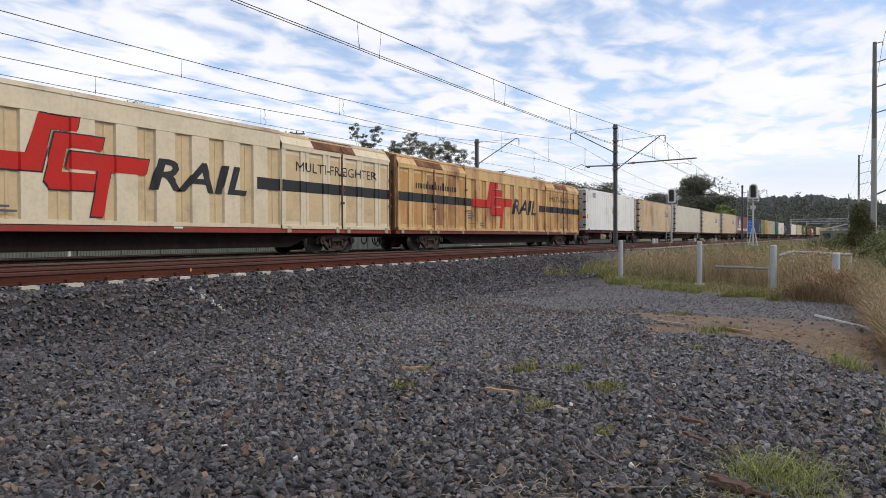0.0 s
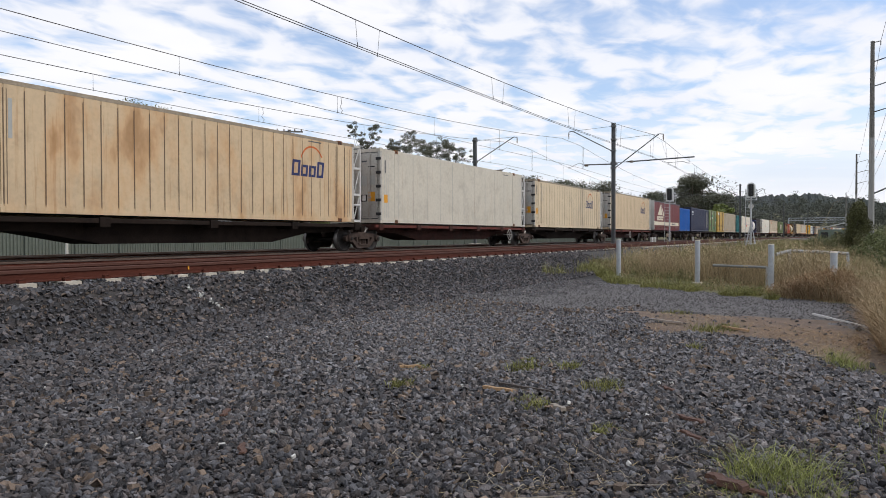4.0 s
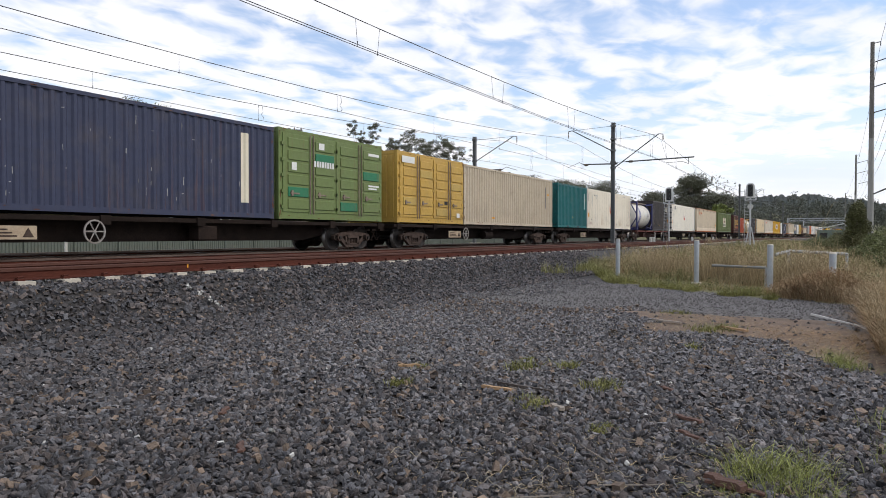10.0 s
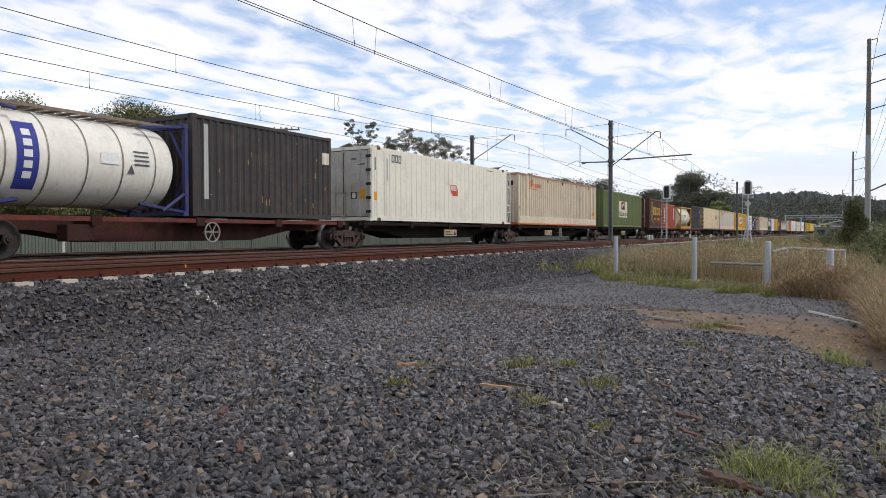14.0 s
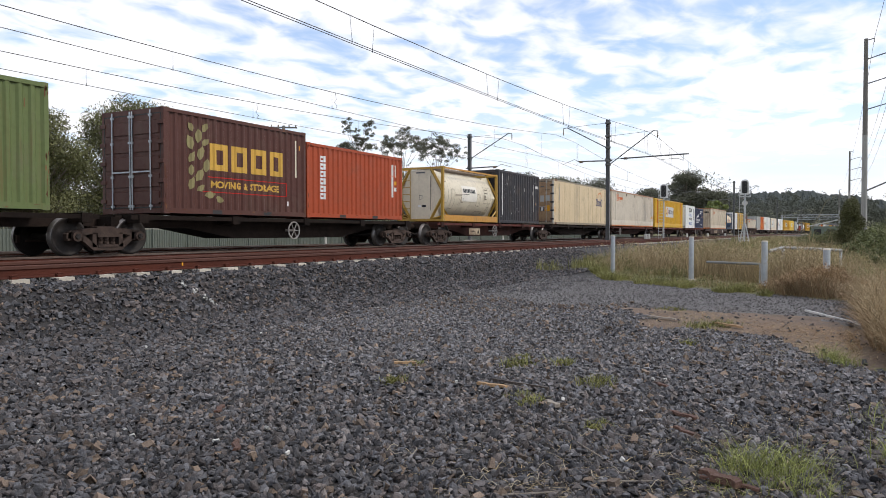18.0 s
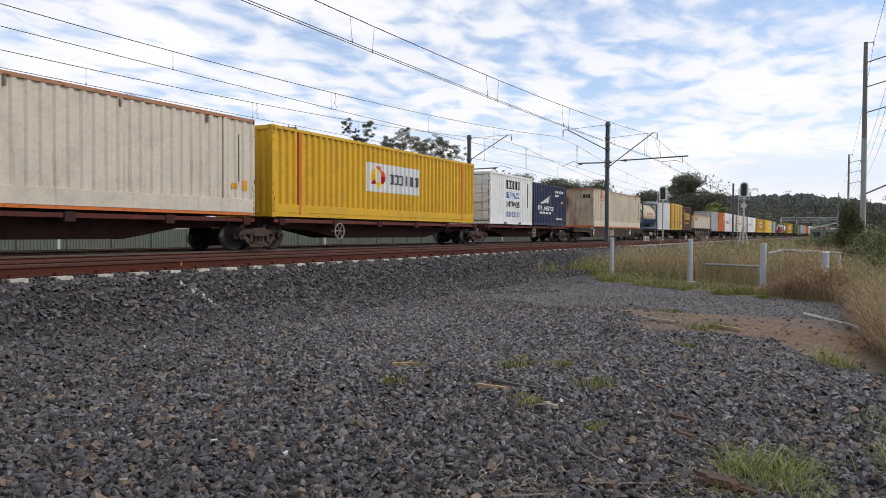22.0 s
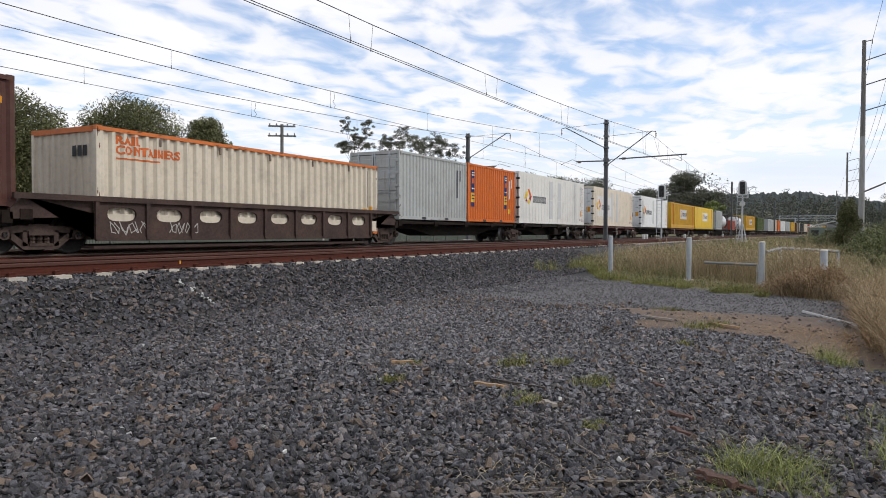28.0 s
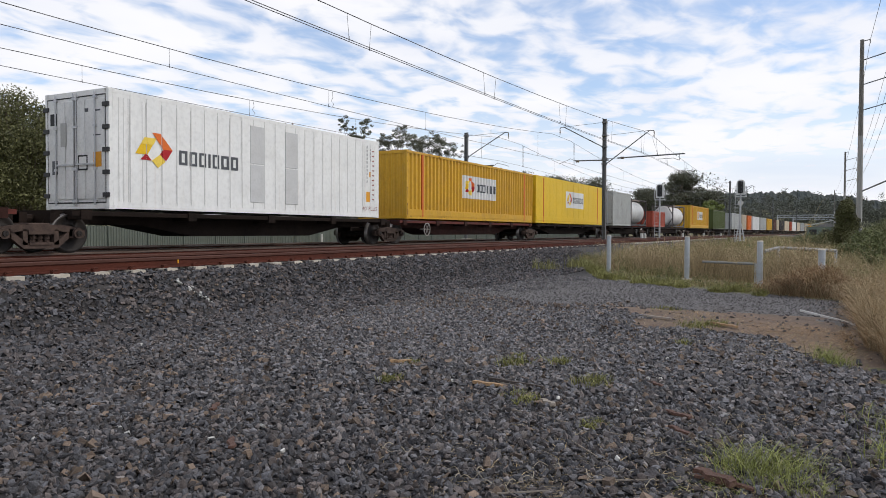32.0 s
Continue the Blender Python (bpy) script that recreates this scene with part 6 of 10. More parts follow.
def curtain_box(u0, u1):
    L, h, H, w = u1 - u0, (u1 - u0) / 2, 2.88, 1.25
    maroon = colour("maroon_curtain", (0.15, 0.018, 0.022), 0.2, 0.1, 0.45)
    t = tagged(root("curtain_sided_container"), "maroon curtain-sided container with a cream band and triangle emblem", "container", "containers on the goods train")
    n = 90
    line = [(-h + 0.16 + (L - 0.32) * i / n, 0.012 + 0.012 * math.sin(i * 1.9) * math.sin(i * 0.37)) for i in range(n + 1)]
    folded_panel("curtain", line, 0.42, H - 0.10, -w, -1, maroon, t)
    folded_panel("curtain", line, 0.42, H - 0.10, w, 1, maroon, t)
    bm = bmesh.new()
    for g in (-1, 1):
        box(bm, -h, h, g * w - 0.03, g * w + 0.03, H - 0.12, H - 0.02)
    part("top_rail", bm, INK_GREY, t, "dark top rail")
    bm = bmesh.new()
    box(bm, -h + 0.05, h - 0.05, -w + 0.04, w - 0.04, H - 0.06, H)
    part("roof", bm, M["white_part"], t)
    for k in range(16):
        bm = bmesh.new()
        x = -h + 0.5 + (L - 1.0) * k / 15
        box(bm, x - 0.02, x + 0.02, -w - 0.025, -w, 0.22, 0.46)
        box(bm, x - 0.04, x + 0.04, -w - 0.04, -w, 0.27, 0.36, 0.006)
        part("strap_buckle", bm, M["castings"], t)
    bm = bmesh.new()
    for z in (0.18, 0.30):
        box(bm, -h + 0.1, h - 0.1, -w - 0.012, -w + 0.03, z, z + 0.07, 0.01)
    box(bm, -h + 0.05, h - 0.05, -w + 0.02, w - 0.02, 0.03, 0.42)
    part("lower_rave", bm, maroon, t, "maroon lower side rail")
    wall = M["white_part"]
    for x in (-h, h):
        bm = bmesh.new()
        box(bm, x - 0.06, x + 0.06, -w - 0.01, w + 0.01, 0.05, H - 0.01, 0.012)
        part("end_wall", bm, wall if x < 0 else M["castings"], t, "grey-white end wall" if x < 0 else "dull brown end frame")
    bm = bmesh.new(); rect(bm, -h + 0.15, h - 0.15, 0.52, 0.86)
    decal(t, bm, line, INK_CREAM, "band", "cream band", 2 * w)
    bm = bmesh.new(); word_bars(bm, h - 4.1, 0.6, 0.16, (0.5,) * 17, 0.2)
    decal(t, bm, line, INK_GREY, "web_address_bars", "", 2 * w, 0.009)
    bm = bmesh.new(); flat(bm, [(h - 0.9, 0.82), (h - 0.3, 0.82), (h - 0.45, 0.56)])
    decal(t, bm, line, maroon, "pennant", "", 2 * w, 0.009)
    cx = -3.35
    bm = bmesh.new()
    flat(bm, [(cx - 1.22, 1.52), (cx + 0.9, 1.52), (cx + 0.05, 2.58)])
    flat(bm, [(cx + 0.15, 2.60), (cx + 1.55, 1.22), (cx + 1.72, 1.55), (cx + 0.28, 2.60)])
    word_bars(bm, cx - 1.43, 1.0, 0.40, (1.55, 1.5, 1.5, 1.5), 0.25)
    decal(t, bm, line, INK_CREAM, "emblem", "cream triangle over plain name blocks", 2 * w)
    return ride(t, u0 + h, RAIL_Z + DECK)


def plain(name, label, u0, u1, H, rgb, key, rust=0.3, dirt=0.35, **kw):
    m = colour(key, rgb, dirt, rust)
    t, line = shell(name, label, u0, u1 - u0, H, m, **kw)
    return t, line, (u1 - u0) / 2, m


curtain_box(127.16, 139.40)
t, line, h, m = plain("container", "bright blue corrugated steel container", 139.60, 145.55, 2.56, (0.010, 0.11, 0.42), "blue", 0.08, 0.2, pockets=True)
stickers(t, line, [(-h + 0.18, -h + 0.3, 0.5, 0.85, INK_WHITE)])
t, line, h, m = plain("container", "dark blue-grey corrugated container with a small white name", 146.58, 158.70, 2.86, (0.043, 0.050, 0.090), "slate", 0.3, 0.3, end_mat=M["dark_end"])
bm = bmesh.new(); word_bars(bm, -h + 0.41, 2.2, 0.22, (0.8,) * 6, 0.2); rect(bm, -h + 0.41, -h + 1.7, 2.0, 2.04); decal(t, bm, line, INK_WHITE, "name_blocks", "small white name blocks")
stickers(t, line, [(4.65, 5.0, 0.46, 2.53, INK_CREAM)])
scuffs(t, line, h, 2.86, 46, 3, INK_MIST)


def side_door_box(u0, u1, H, rgb, dark, key, label):
    m = colour(key, rgb, 0.35, 0.35)
    m2 = colour(key + "_panel", dark, 0.35, 0.4)
    t, line = shell("side_door_container", label, u0, u1 - u0, H, m, "smooth", "wall", pockets=False)
    h, L = (u1 - u0) / 2, u1 - u0
    n = 4
    q = (L - 0.30) / n
    for k in range(7):
        # pressed ribs of the end wall
        bm = bmesh.new()
        y = -0.96 + 0.32 * k
        box(bm, -h - 0.012, -h + 0.05, y - 0.085, y + 0.085, 0.22, H - 0.2, 0.012)
        part("end_rib", bm, m, t)
    for i in range(n):
        x0 = -h + 0.15 + q * i + 0.03
        x1 = x0 + q - 0.06
        bm = bmesh.new()
        box(bm, x0, x1, -1.245, -1.21, 0.24, H - 0.16, 0.006)
        r = 6
        zs = (H - 0.55) / r
        d = part("side_door", bm, m, t, "ribbed steel side door")
        for k in range(r):
            patched = (i * 5 + k * 3) % 7 == 3
            z = 0.34 + zs * k
            bm = bmesh.new()
            box(bm, x0 + 0.22, x1 - 0.10, -1.275, -1.235, z, z + zs - 0.08, 0.014)
            part("door_panel", bm, m2 if patched else m, d, "repainted panel" if patched else "")
        bm = bmesh.new()
        for xx in ((x1 - 0.03,) if i % 2 == 0 else (x0 + 0.09,)):
            rod(bm, (xx, -1.285, 0.18), (xx, -1.285, H - 0.12), 0.02, 6)
        box(bm, x0 + 0.3, x0 + 0.75, -1.30, -1.275, 0.82, 0.87)
        box(bm, x0 + 0.34, x0 + 0.44, -1.31, -1.27, 0.76, 0.93)
        part("lock_rod", bm, M["castings"], d)
        for k in range(5):
            bm = bmesh.new()
            z = 0.4 + (H - 0.9) * k / 4
            xx = x0 - 0.02 if i % 2 == 0 else x1 + 0.02
            box(bm, xx - 0.07, xx + 0.07, -1.275, -1.21, z - 0.05, z + 0.05, 0.006)
            part("hinge", bm, m, d)
    return t, h, q


t, h, q = side_door_box(158.92, 164.83, 2.92, (0.15, 0.20, 0.07), (0.03, 0.18, 0.09), "fern_green", "weathered green side-door container with patched panels")
stickers(t, None, [(-h + 1.95, -h + 2.25, 2.38, 2.6, INK_WHITE), (-h + 0.55, -h + 0.8, 1.6, 1.85, INK_WHITE), (h - 1.0, h - 0.3, 2.45, 2.55, INK_WHITE), (h - 1.0, h - 0.3, 1.3, 1.36, INK_WHITE), (h - 1.0, h - 0.45, 1.2, 1.26, INK_WHITE)] + [(-h + 1.7 + 0.14 * k, -h + 1.8 + 0.14 * k, 1.78, 1.98, INK_WHITE) for k in range(8)], 2.56)
t, h, q = side_door_box(165.97, 171.83, 2.92, (0.50, 0.315, 0.07), (0.48, 0.33, 0.09), "ochre_yellow", "ochre-yellow side-door container with black marks")
stickers(t, None, [(-h + 0.25, -h + 1.25, 2.45, 2.72, INK_WHITE), (h - 2.0, h - 1.7, 0.85, 1.0, INK_BLACK), (h - 0.8, h - 0.5, 0.3, 0.5, INK_WHITE)], 2.56)
t, line, h, m = plain("container", "sandy beige corrugated long container", 171.93, 184.10, 2.88, (0.50, 0.42, 0.315), "sand", 0.25, 0.3)
stickers(t, line, [(h - 1.25, h - 1.18, 1.1, 2.4, INK_GREY), (h - 0.85, h - 0.65, 1.9, 2.0, INK_AMBER), (h - 9, h - 8.6, 0.35, 0.42, INK_AMBER)])
t, line, h, m = plain("container", "deep teal corrugated container with closed end doors", 185.12, 191.20, 2.84, (0.012, 0.125, 0.13), "teal", 0.12, 0.25, end="doors", hinge=False, pockets=True)
stickers(t, line, [(-0.05, 0.1, 0.65, 0.75, INK_YELLOW), (h - 0.5, h - 0.43, 1.3, 2.4, INK_WHITE), (h - 0.4, h - 0.28, 1.9, 2.0, INK_YELLOW)])
t, line, h = cold_box("insulated_container", "cream insulated container with fine seams and a red emblem", 191.28, 203.46, 2.84, (0.76, 0.69, 0.56), 0.2, SEAM_TAN, 0.6, "wall", key="ivory", tail=False, dirt=0.25)
shield(t, line, -0.34, 1.06, 1.06, 0.68)
BRICK = ink("brick_red", (0.26, 0.05, 0.045))
STAIN = ink("run_stain", (0.60, 0.48, 0.33))
for x in (-h + 0.62, h - 1.35):
    decal(t, lettering("12.6M", x, 0.30, 0.19, 0.62), line, BRICK, "lettering", "dark red length lettering")
stickers(t, line, [(h - 0.30, h - 0.24, 0.62 + 0.135 * k, 0.72 + 0.135 * k, BRICK) for k in range(14)]
         + [(-h + 2.02, -h + 2.08, 0.5 + 0.16 * k, 0.58 + 0.16 * k, INK_MIST) for k in range(8)] + [(-h + 1.62, -h + 1.92, 2.36, 2.44, INK_GREY), (-h + 2.02, -h + 2.5, 2.36, 2.44, INK_MIST), (-h + 2.1, -h + 2.26, 2.18, 2.28, INK_MIST), (-h + 0.98, -h + 1.2, 0.62, 0.68, INK_GREY), (h - 0.75, h - 0.70, 0.9, 2.3, INK_MIST)]
         + [(x + a, x + b, z, w, INK_MIST) for x in (-1.95, -1.35, 0.10, 0.72, 1.85) for a, b, z, w in ((0.0, 0.16, 0.86, 0.875), (0.0, 0.16, 1.005, 1.02), (0.0, 0.015, 0.877, 1.003), (0.145, 0.16, 0.877, 1.003))]
         + [(x, x + 0.07, z, z + 0.05, INK_GREY) for x, z in ((-1.7, 1.32), (-1.1, 0.5), (-0.4, 0.42), (0.3, 0.5), (0.9, 0.5), (1.3, 0.62), (1.6, 0.36), (2.1, 0.5))])
for x, z0, z1, w in ((-2.6, 0.3, 1.15, 0.36), (-2.1, 0.32, 0.9, 0.16), (2.35, 0.28, 0.95, 0.30), (2.8, 0.25, 0.85, 0.18), (-1.3, 0.25, 0.6, 0.10), (1.45, 0.24, 0.55, 0.12)):
    for k in range(6):
        # runs of uneven length below the fittings
        a = x + w * k / 6
        bm = bmesh.new()
        flat(bm, [(a, z0), (a + w / 9, z0), (a + w / 11, z1 - 0.11 * ((k * 7) % 5)), (a + 0.006, z1 - 0.11 * ((k * 7) % 5))])
        decal(t, bm, line, STAIN, "rust_run", "pale brown rust run", proud=0.004)

# -- five-unit set with tanks and boxes
wagon(205.3, 218.9, 206.0, None, red=True, extras=(("wheel", 212.5), ("box", 208.5)))
wagon(219.8, 234.2, 219.4, None, extras=(("plate", 227.0),))
wagon(235.0, 250.8, 234.6, None, extras=(("wheel", 242.2), ("plate", 240.0)))
wagon(251.8, 265.8, 251.3, None, extras=(("plate", 258.0),))
wagon(266.7, 280.5, 266.2, 279.75, extras=(("wheel", 272.9),))


M["strap"] = surface("dull_strap_steel", (0.26, 0.23, 0.19), (0.15, 0.125, 0.10), 5, 0.6, 0.5, 0.5, 0.03, 60)


def tank_container(u0, u1, H, frame_rgb, key, shell_rgb, label, low_band=None, band=None, name_mark=None, beams=True, cowl=False):
    L, h, w = u1 - u0, (u1 - u0) / 2, 1.22
    fm = colour("frame_" + key, frame_rgb, 0.4, 0.35)
    sm = colour("tankskin_" + key, shell_rgb, 0.28, 0.3, 0.45, (0.30, 0.22, 0.13))
    t = tagged(root("tank_container"), label, "tank container", "containers on the goods train")
    r, n = (H - 0.25) / 2 - 0.02, 36
    zc = 0.18 + r
    prof = [(-h + 0.12, 0.02), (-h + 0.14, r * 0.45), (-h + 0.24, r * 0.8), (-h + 0.42, r * 0.97), (-h + 0.6, r), (h - 0.6, r), (h - 0.42, r * 0.97), (h - 0.24, r * 0.8), (h - 0.14, r * 0.45), (h - 0.12, 0.02)]
    bm = bmesh.new()
    rows = [[bm.verts.new((x, -rr * math.cos(2 * math.pi * i / n), zc + rr * math.sin(2 * math.pi * i / n))) for i in range(n)] for x, rr in prof]
    for a, b in zip(rows, rows[1:]):
        for i in range(n):
            j = (i + 1) % n
            bm.faces.new((a[i], a[j], b[j], b[i]))
    bmesh.ops.recalc_face_normals(bm, faces=bm.faces)
    ob = part("barrel", bm, sm, t, "dull painted insulated barrel")
    ob.data.shade_smooth()

    def hoop(x0, x1, mat, name, lo=0.0, hi=2 * math.pi, grow=0.008, m=28):
        bm = bmesh.new()
        rr = r + grow
        ps = [(-rr * math.cos(lo + (hi - lo) * i / m), zc + rr * math.sin(lo + (hi - lo) * i / m)) for i in range(m + 1)]
        a = [bm.verts.new((x0, y, z)) for y, z in ps]
        b = [bm.verts.new((x1, y, z)) for y, z in ps]
        for i in range(m):
            bm.faces.new((a[i], b[i], b[i + 1], a[i + 1]))
        return part(name, bm, mat, t)

    for x in np.linspace(-h + 1.0, h - 1.0, 5):
        if cowl:
            hoop(x - 0.007, x + 0.007, ink("clad_seam", (0.34, 0.29, 0.22)), "clad_seam", grow=0.004)
        else:
            hoop(x - 0.02, x + 0.02, M["strap"], "strap", grow=0.012)
    for e in ((-1, 1) if cowl else ()):
        # folded cladding that fills the end frame: a flat face between two canted ones
        bm = bmesh.new()
        face = e * (h - 0.05)
        front = [(face, y, z) for y, z in ((-0.52, H - 0.14), (0.52, H - 0.14), (0.52, 0.12), (-0.52, 0.12))]
        edge = [(e * (h - 0.10), y, z) for y, z in ((-0.62, H - 0.14), (0.62, H - 0.14), (1.12, H * 0.5), (0.58, 0.12), (-0.58, 0.12), (-1.12, H * 0.5))]
        back = [(e * (h - 0.75), y * 0.93, zc + (z - zc) * 0.93) for _, y, z in edge]
        f, d, k = ([bm.verts.new(p) for p in ps] for ps in (front, edge, back))
        for q in ((f[0], f[1], f[2], f[3]), (f[0], d[0], d[1], f[1]), (f[1], d[1], d[2]), (f[1], d[2], d[3], f[2]), (f[2], d[3], d[4], f[3]), (f[3], d[4], d[5]), (f[3], d[5], d[0], f[0])):
            bm.faces.new(q)
        for i in range(6):
            bm.faces.new((d[i], k[i], k[(i + 1) % 6], d[(i + 1) % 6]))
        bm.faces.new(k)
        bmesh.ops.recalc_face_normals(bm, faces=bm.faces)
        part("end_cladding", bm, sm, t, "folded grimy end cladding")
    if cowl:
        for y0, y1, z0, z1, k in ((-0.25, 0.22, H - 0.30, H - 0.24, INK_GREY), (-0.10, 0.06, 1.2, 1.22, INK_GREY), (-0.10, 0.06, 1.02, 1.04, INK_GREY), (-0.10, -0.085, 1.04, 1.2, INK_GREY), (0.045, 0.06, 1.04, 1.2, INK_GREY), (-0.30, -0.08, 0.66, 0.76, INK_CHARCOAL), (-0.04, 0.12, 0.66, 0.76, INK_WHITE), (-0.545, -0.525, 0.5, H - 0.45, INK_CHARCOAL)):
            bm = bmesh.new()
            bm.faces.new([bm.verts.new((-h + 0.045, y, z)) for y, z in ((y0, z0), (y0, z1), (y1, z1), (y1, z0))])
            part("end_mark", bm, k, t)
    if low_band:
        hoop(-h + 0.55, h - 0.55, colour("band_" + key, low_band, 0.4, 0.2), "lower_band", -1.35, -0.28, 0.01)
        hoop(-h + 0.55, h - 0.55, colour("band_" + key, low_band, 0.4, 0.2), "lower_band", math.pi + 0.28, math.pi + 1.35, 0.01)
    if band:
        hoop(-h + 1.25, -h + 1.75, band, "painted_band", -0.75, 0.7, 0.016)
    for e in (-1, 1):
        x0, x1 = (-h, -h + 0.12) if e < 0 else (h - 0.12, h)
        for g in (-1, 1):
            bm = bmesh.new()
            box(bm, x0, x1, g * w if g < 0 else g * w - 0.12, g * w + 0.12 if g < 0 else g * w, 0.1, H - 0.1, 0.01)
            part("corner_post", bm, fm, t)
            bm = bmesh.new()
            rod(bm, ((x0 + x1) / 2, g * (w - 0.06), 0.25), ((x0 + x1) / 2 , g * 0.55, 0.1), 0.045, 4)
            rod(bm, ((x0 + x1) / 2, g * (w - 0.06), H * 0.55), ((x0 + x1) / 2, g * 0.55, H - 0.08), 0.075 if cowl else 0.045, 4)
            rod(bm, ((x0 + x1) / 2, g * (w - 0.06), H * 0.45), ((x0 + x1) / 2, g * 0.55, 0.12), 0.075 if cowl else 0.045, 4)
            rod(bm, ((x0 + x1) / 2 , g * (w - 0.06), 0.62), ((x0 + x1) / 2 - e * 0.75, g * (w - 0.08), 0.12), 0.05, 4)
            part("brace", bm, fm, t)
            for z in (0.06, H - 0.06):
                c = link("corner_casting", casting_in(fm), fm, t)
                c.matrix_basis = pose((x0 + x1) / 2 - e * 0.03, g * (w - 0.078), z)
        bm = bmesh.new()
        for z in (0.02, H - 0.12):
            box(bm, x0 + 0.01, x1 - 0.01, -w + 0.1, w - 0.1, z, z + 0.1)
        part("end_beam", bm, fm, t)
    for g in (-1, 1):
        y0, y1 = sorted((g * w, g * (w - 0.07)))
        for za, zb in (((0.02, 0.31) if cowl else (0.05, 0.19), (H - 0.10, H - 0.03)) if beams else ()):
            bm = bmesh.new()
            box(bm, -h + 0.12, h - 0.12, y0, y1, za, zb)
            part("side_beam", bm, colour("beam_" + key, (0.50, 0.25, 0.05), 0.5, 0.5) if cowl else fm, t)
        for e in (() if beams else (-1, 1)):
            # short stays from the end frame to the barrel's saddle
            for za, zb in ((0.10, 0.30), (H - 0.10, H - 0.22)):
                bm = bmesh.new()
                rod(bm, (e * (h - 0.1), g * (w - 0.06), za), (e * (h - 1.35), g * (w - 0.32), zb), 0.05, 6)
                part("frame_stay", bm, fm, t)
    bm = bmesh.new()
    box(bm, -h + 0.2, h - 0.25, -0.62, -0.58, H - 0.08, H - 0.01)
    walkway = part("walkway", bm, M["castings"], t, "steel top walkway")
    for x in np.linspace(-h + 0.2, h - 0.5, 14):
        bm = bmesh.new()
        box(bm, x, x + 0.24, -0.575, 0.45, H - 0.05, H - 0.02)
        part("tread_plate", bm, M["castings"], walkway)
    bm = bmesh.new()
    for k in range(7):
        rod(bm, (-h - 0.02, 0.5, 0.3 + k * 0.32), (-h - 0.02, 0.9, 0.3 + k * 0.32), 0.015, 6)
    rod(bm, (-h - 0.02, 0.5, 0.1), (-h - 0.02, 0.5, H - 0.1), 0.02, 6)
    rod(bm, (-h - 0.02, 0.9, 0.1), (-h - 0.02, 0.9, H - 0.1), 0.02, 6)
    part("ladder", bm, fm, t)
    # marks that lie on the barrel's flank
    def on_barrel(bm, grow=0.021):
        for v in bm.verts:
            a = (v.co.z - zc) / r
            v.co = (v.co.x, -(r + grow) * math.cos(a), zc + (r + grow) * math.sin(a))
        return bm
    if name_mark:
        for k, (bm, ik) in enumerate(name_mark(zc)):
            bmesh.ops.triangulate(bm, faces=bm.faces[:])
            part("barrel_marks", on_barrel(bm, 0.016 if k == 0 else 0.021), ik, t)
    return ride(t, u0 + h, RAIL_Z + DECK)


def tall_rect(bm, x0, x1, z0, z1, n=10):
    """A mark in level slices, so that it can follow the barrel's curve."""
    for k in range(n):
        rect(bm, x0, x1, z0 + (z1 - z0) * k / n, z0 + (z1 - z0) * (k + 1) / n)


def marks_chem(zc):
    w = bmesh.new()
    tall_rect(w, -0.92, 0.72, zc - 0.30, zc + 0.46)
    a = bmesh.new()
    word_bars(a, -0.80, zc + 0.12, 0.19, (0.8, 0.7, 0.6, 0.9, 0.5, 0.5, 0.6, 0.6, 0.6), 0.15)
    word_bars(a, -0.72, zc + 0.02, 0.04, (1.0,) * 10, 0.5)
    b = bmesh.new()
    for x0, x1, z0, z1 in ((-2.75, -2.38, -0.45, 0.75), (-2.05, -1.72, -0.72, 0.22), (-1.02, -0.78, -0.38, 0.02), (0.72, 1.10, -0.5, 0.08), (1.55, 2.30, -0.34, 0.48), (0.95, 1.75, -1.05, -0.80), (2.1, 2.3, -0.72, -0.52)):
        for q in ((x0, x1, z0, z0 + 0.02), (x0, x1, z1, z1 + 0.02), (x0, x0 + 0.02, z0, z1), (x1, x1 + 0.02, z0, z1)):
            tall_rect(b, q[0], q[1], zc + q[2], zc + q[3], 8)
    for x0, x1, z in ((1.62, 2.02, 0.34), (1.62, 1.98, 0.16), (1.6, 1.78, 0.02), (1.6, 1.78, -0.06), (1.62, 1.85, -0.14), (-2.72, -2.40, 0.55)):
        rect(b, x0, x1, zc + z, zc + z + 0.05)
    c = bmesh.new()
    tall_rect(c, -1.62, -0.98, zc - 0.06, zc + 0.02, 3)
    for k in range(9):
        rect(c, -1.35 + 0.05 * (k * 5 % 7), -1.22 + 0.05 * (k * 5 % 7), zc - 0.50 + 0.045 * k, zc - 0.475 + 0.045 * k)
    return [(w, ink("clean_label", (0.78, 0.74, 0.66))), (a, INK_CHARCOAL), (b, ink("brown_mark", (0.20, 0.17, 0.13))), (c, ink("worn_mark", (0.42, 0.36, 0.28)))]


def marks_plain(zc):
    a = bmesh.new()
    for k in range(4):
        rect(a, 1.3, 1.75, zc + 0.3 - 0.11 * k, zc + 0.34 - 0.11 * k)
    flat(a, [(1.1, zc - 0.25), (1.32, zc - 0.25), (1.21, zc - 0.02)])
    b = bmesh.new()
    for k in range(5):
        rect(b, -1.55, -1.35, zc + 0.42 - 0.24 * k, zc + 0.58 - 0.24 * k)
    c = bmesh.new()
    rect(c, 0.35, 0.85, zc - 0.05, zc + 0.22)
    return [(a, INK_GREY), (b, INK_WHITE), (c, INK_WHITE)]


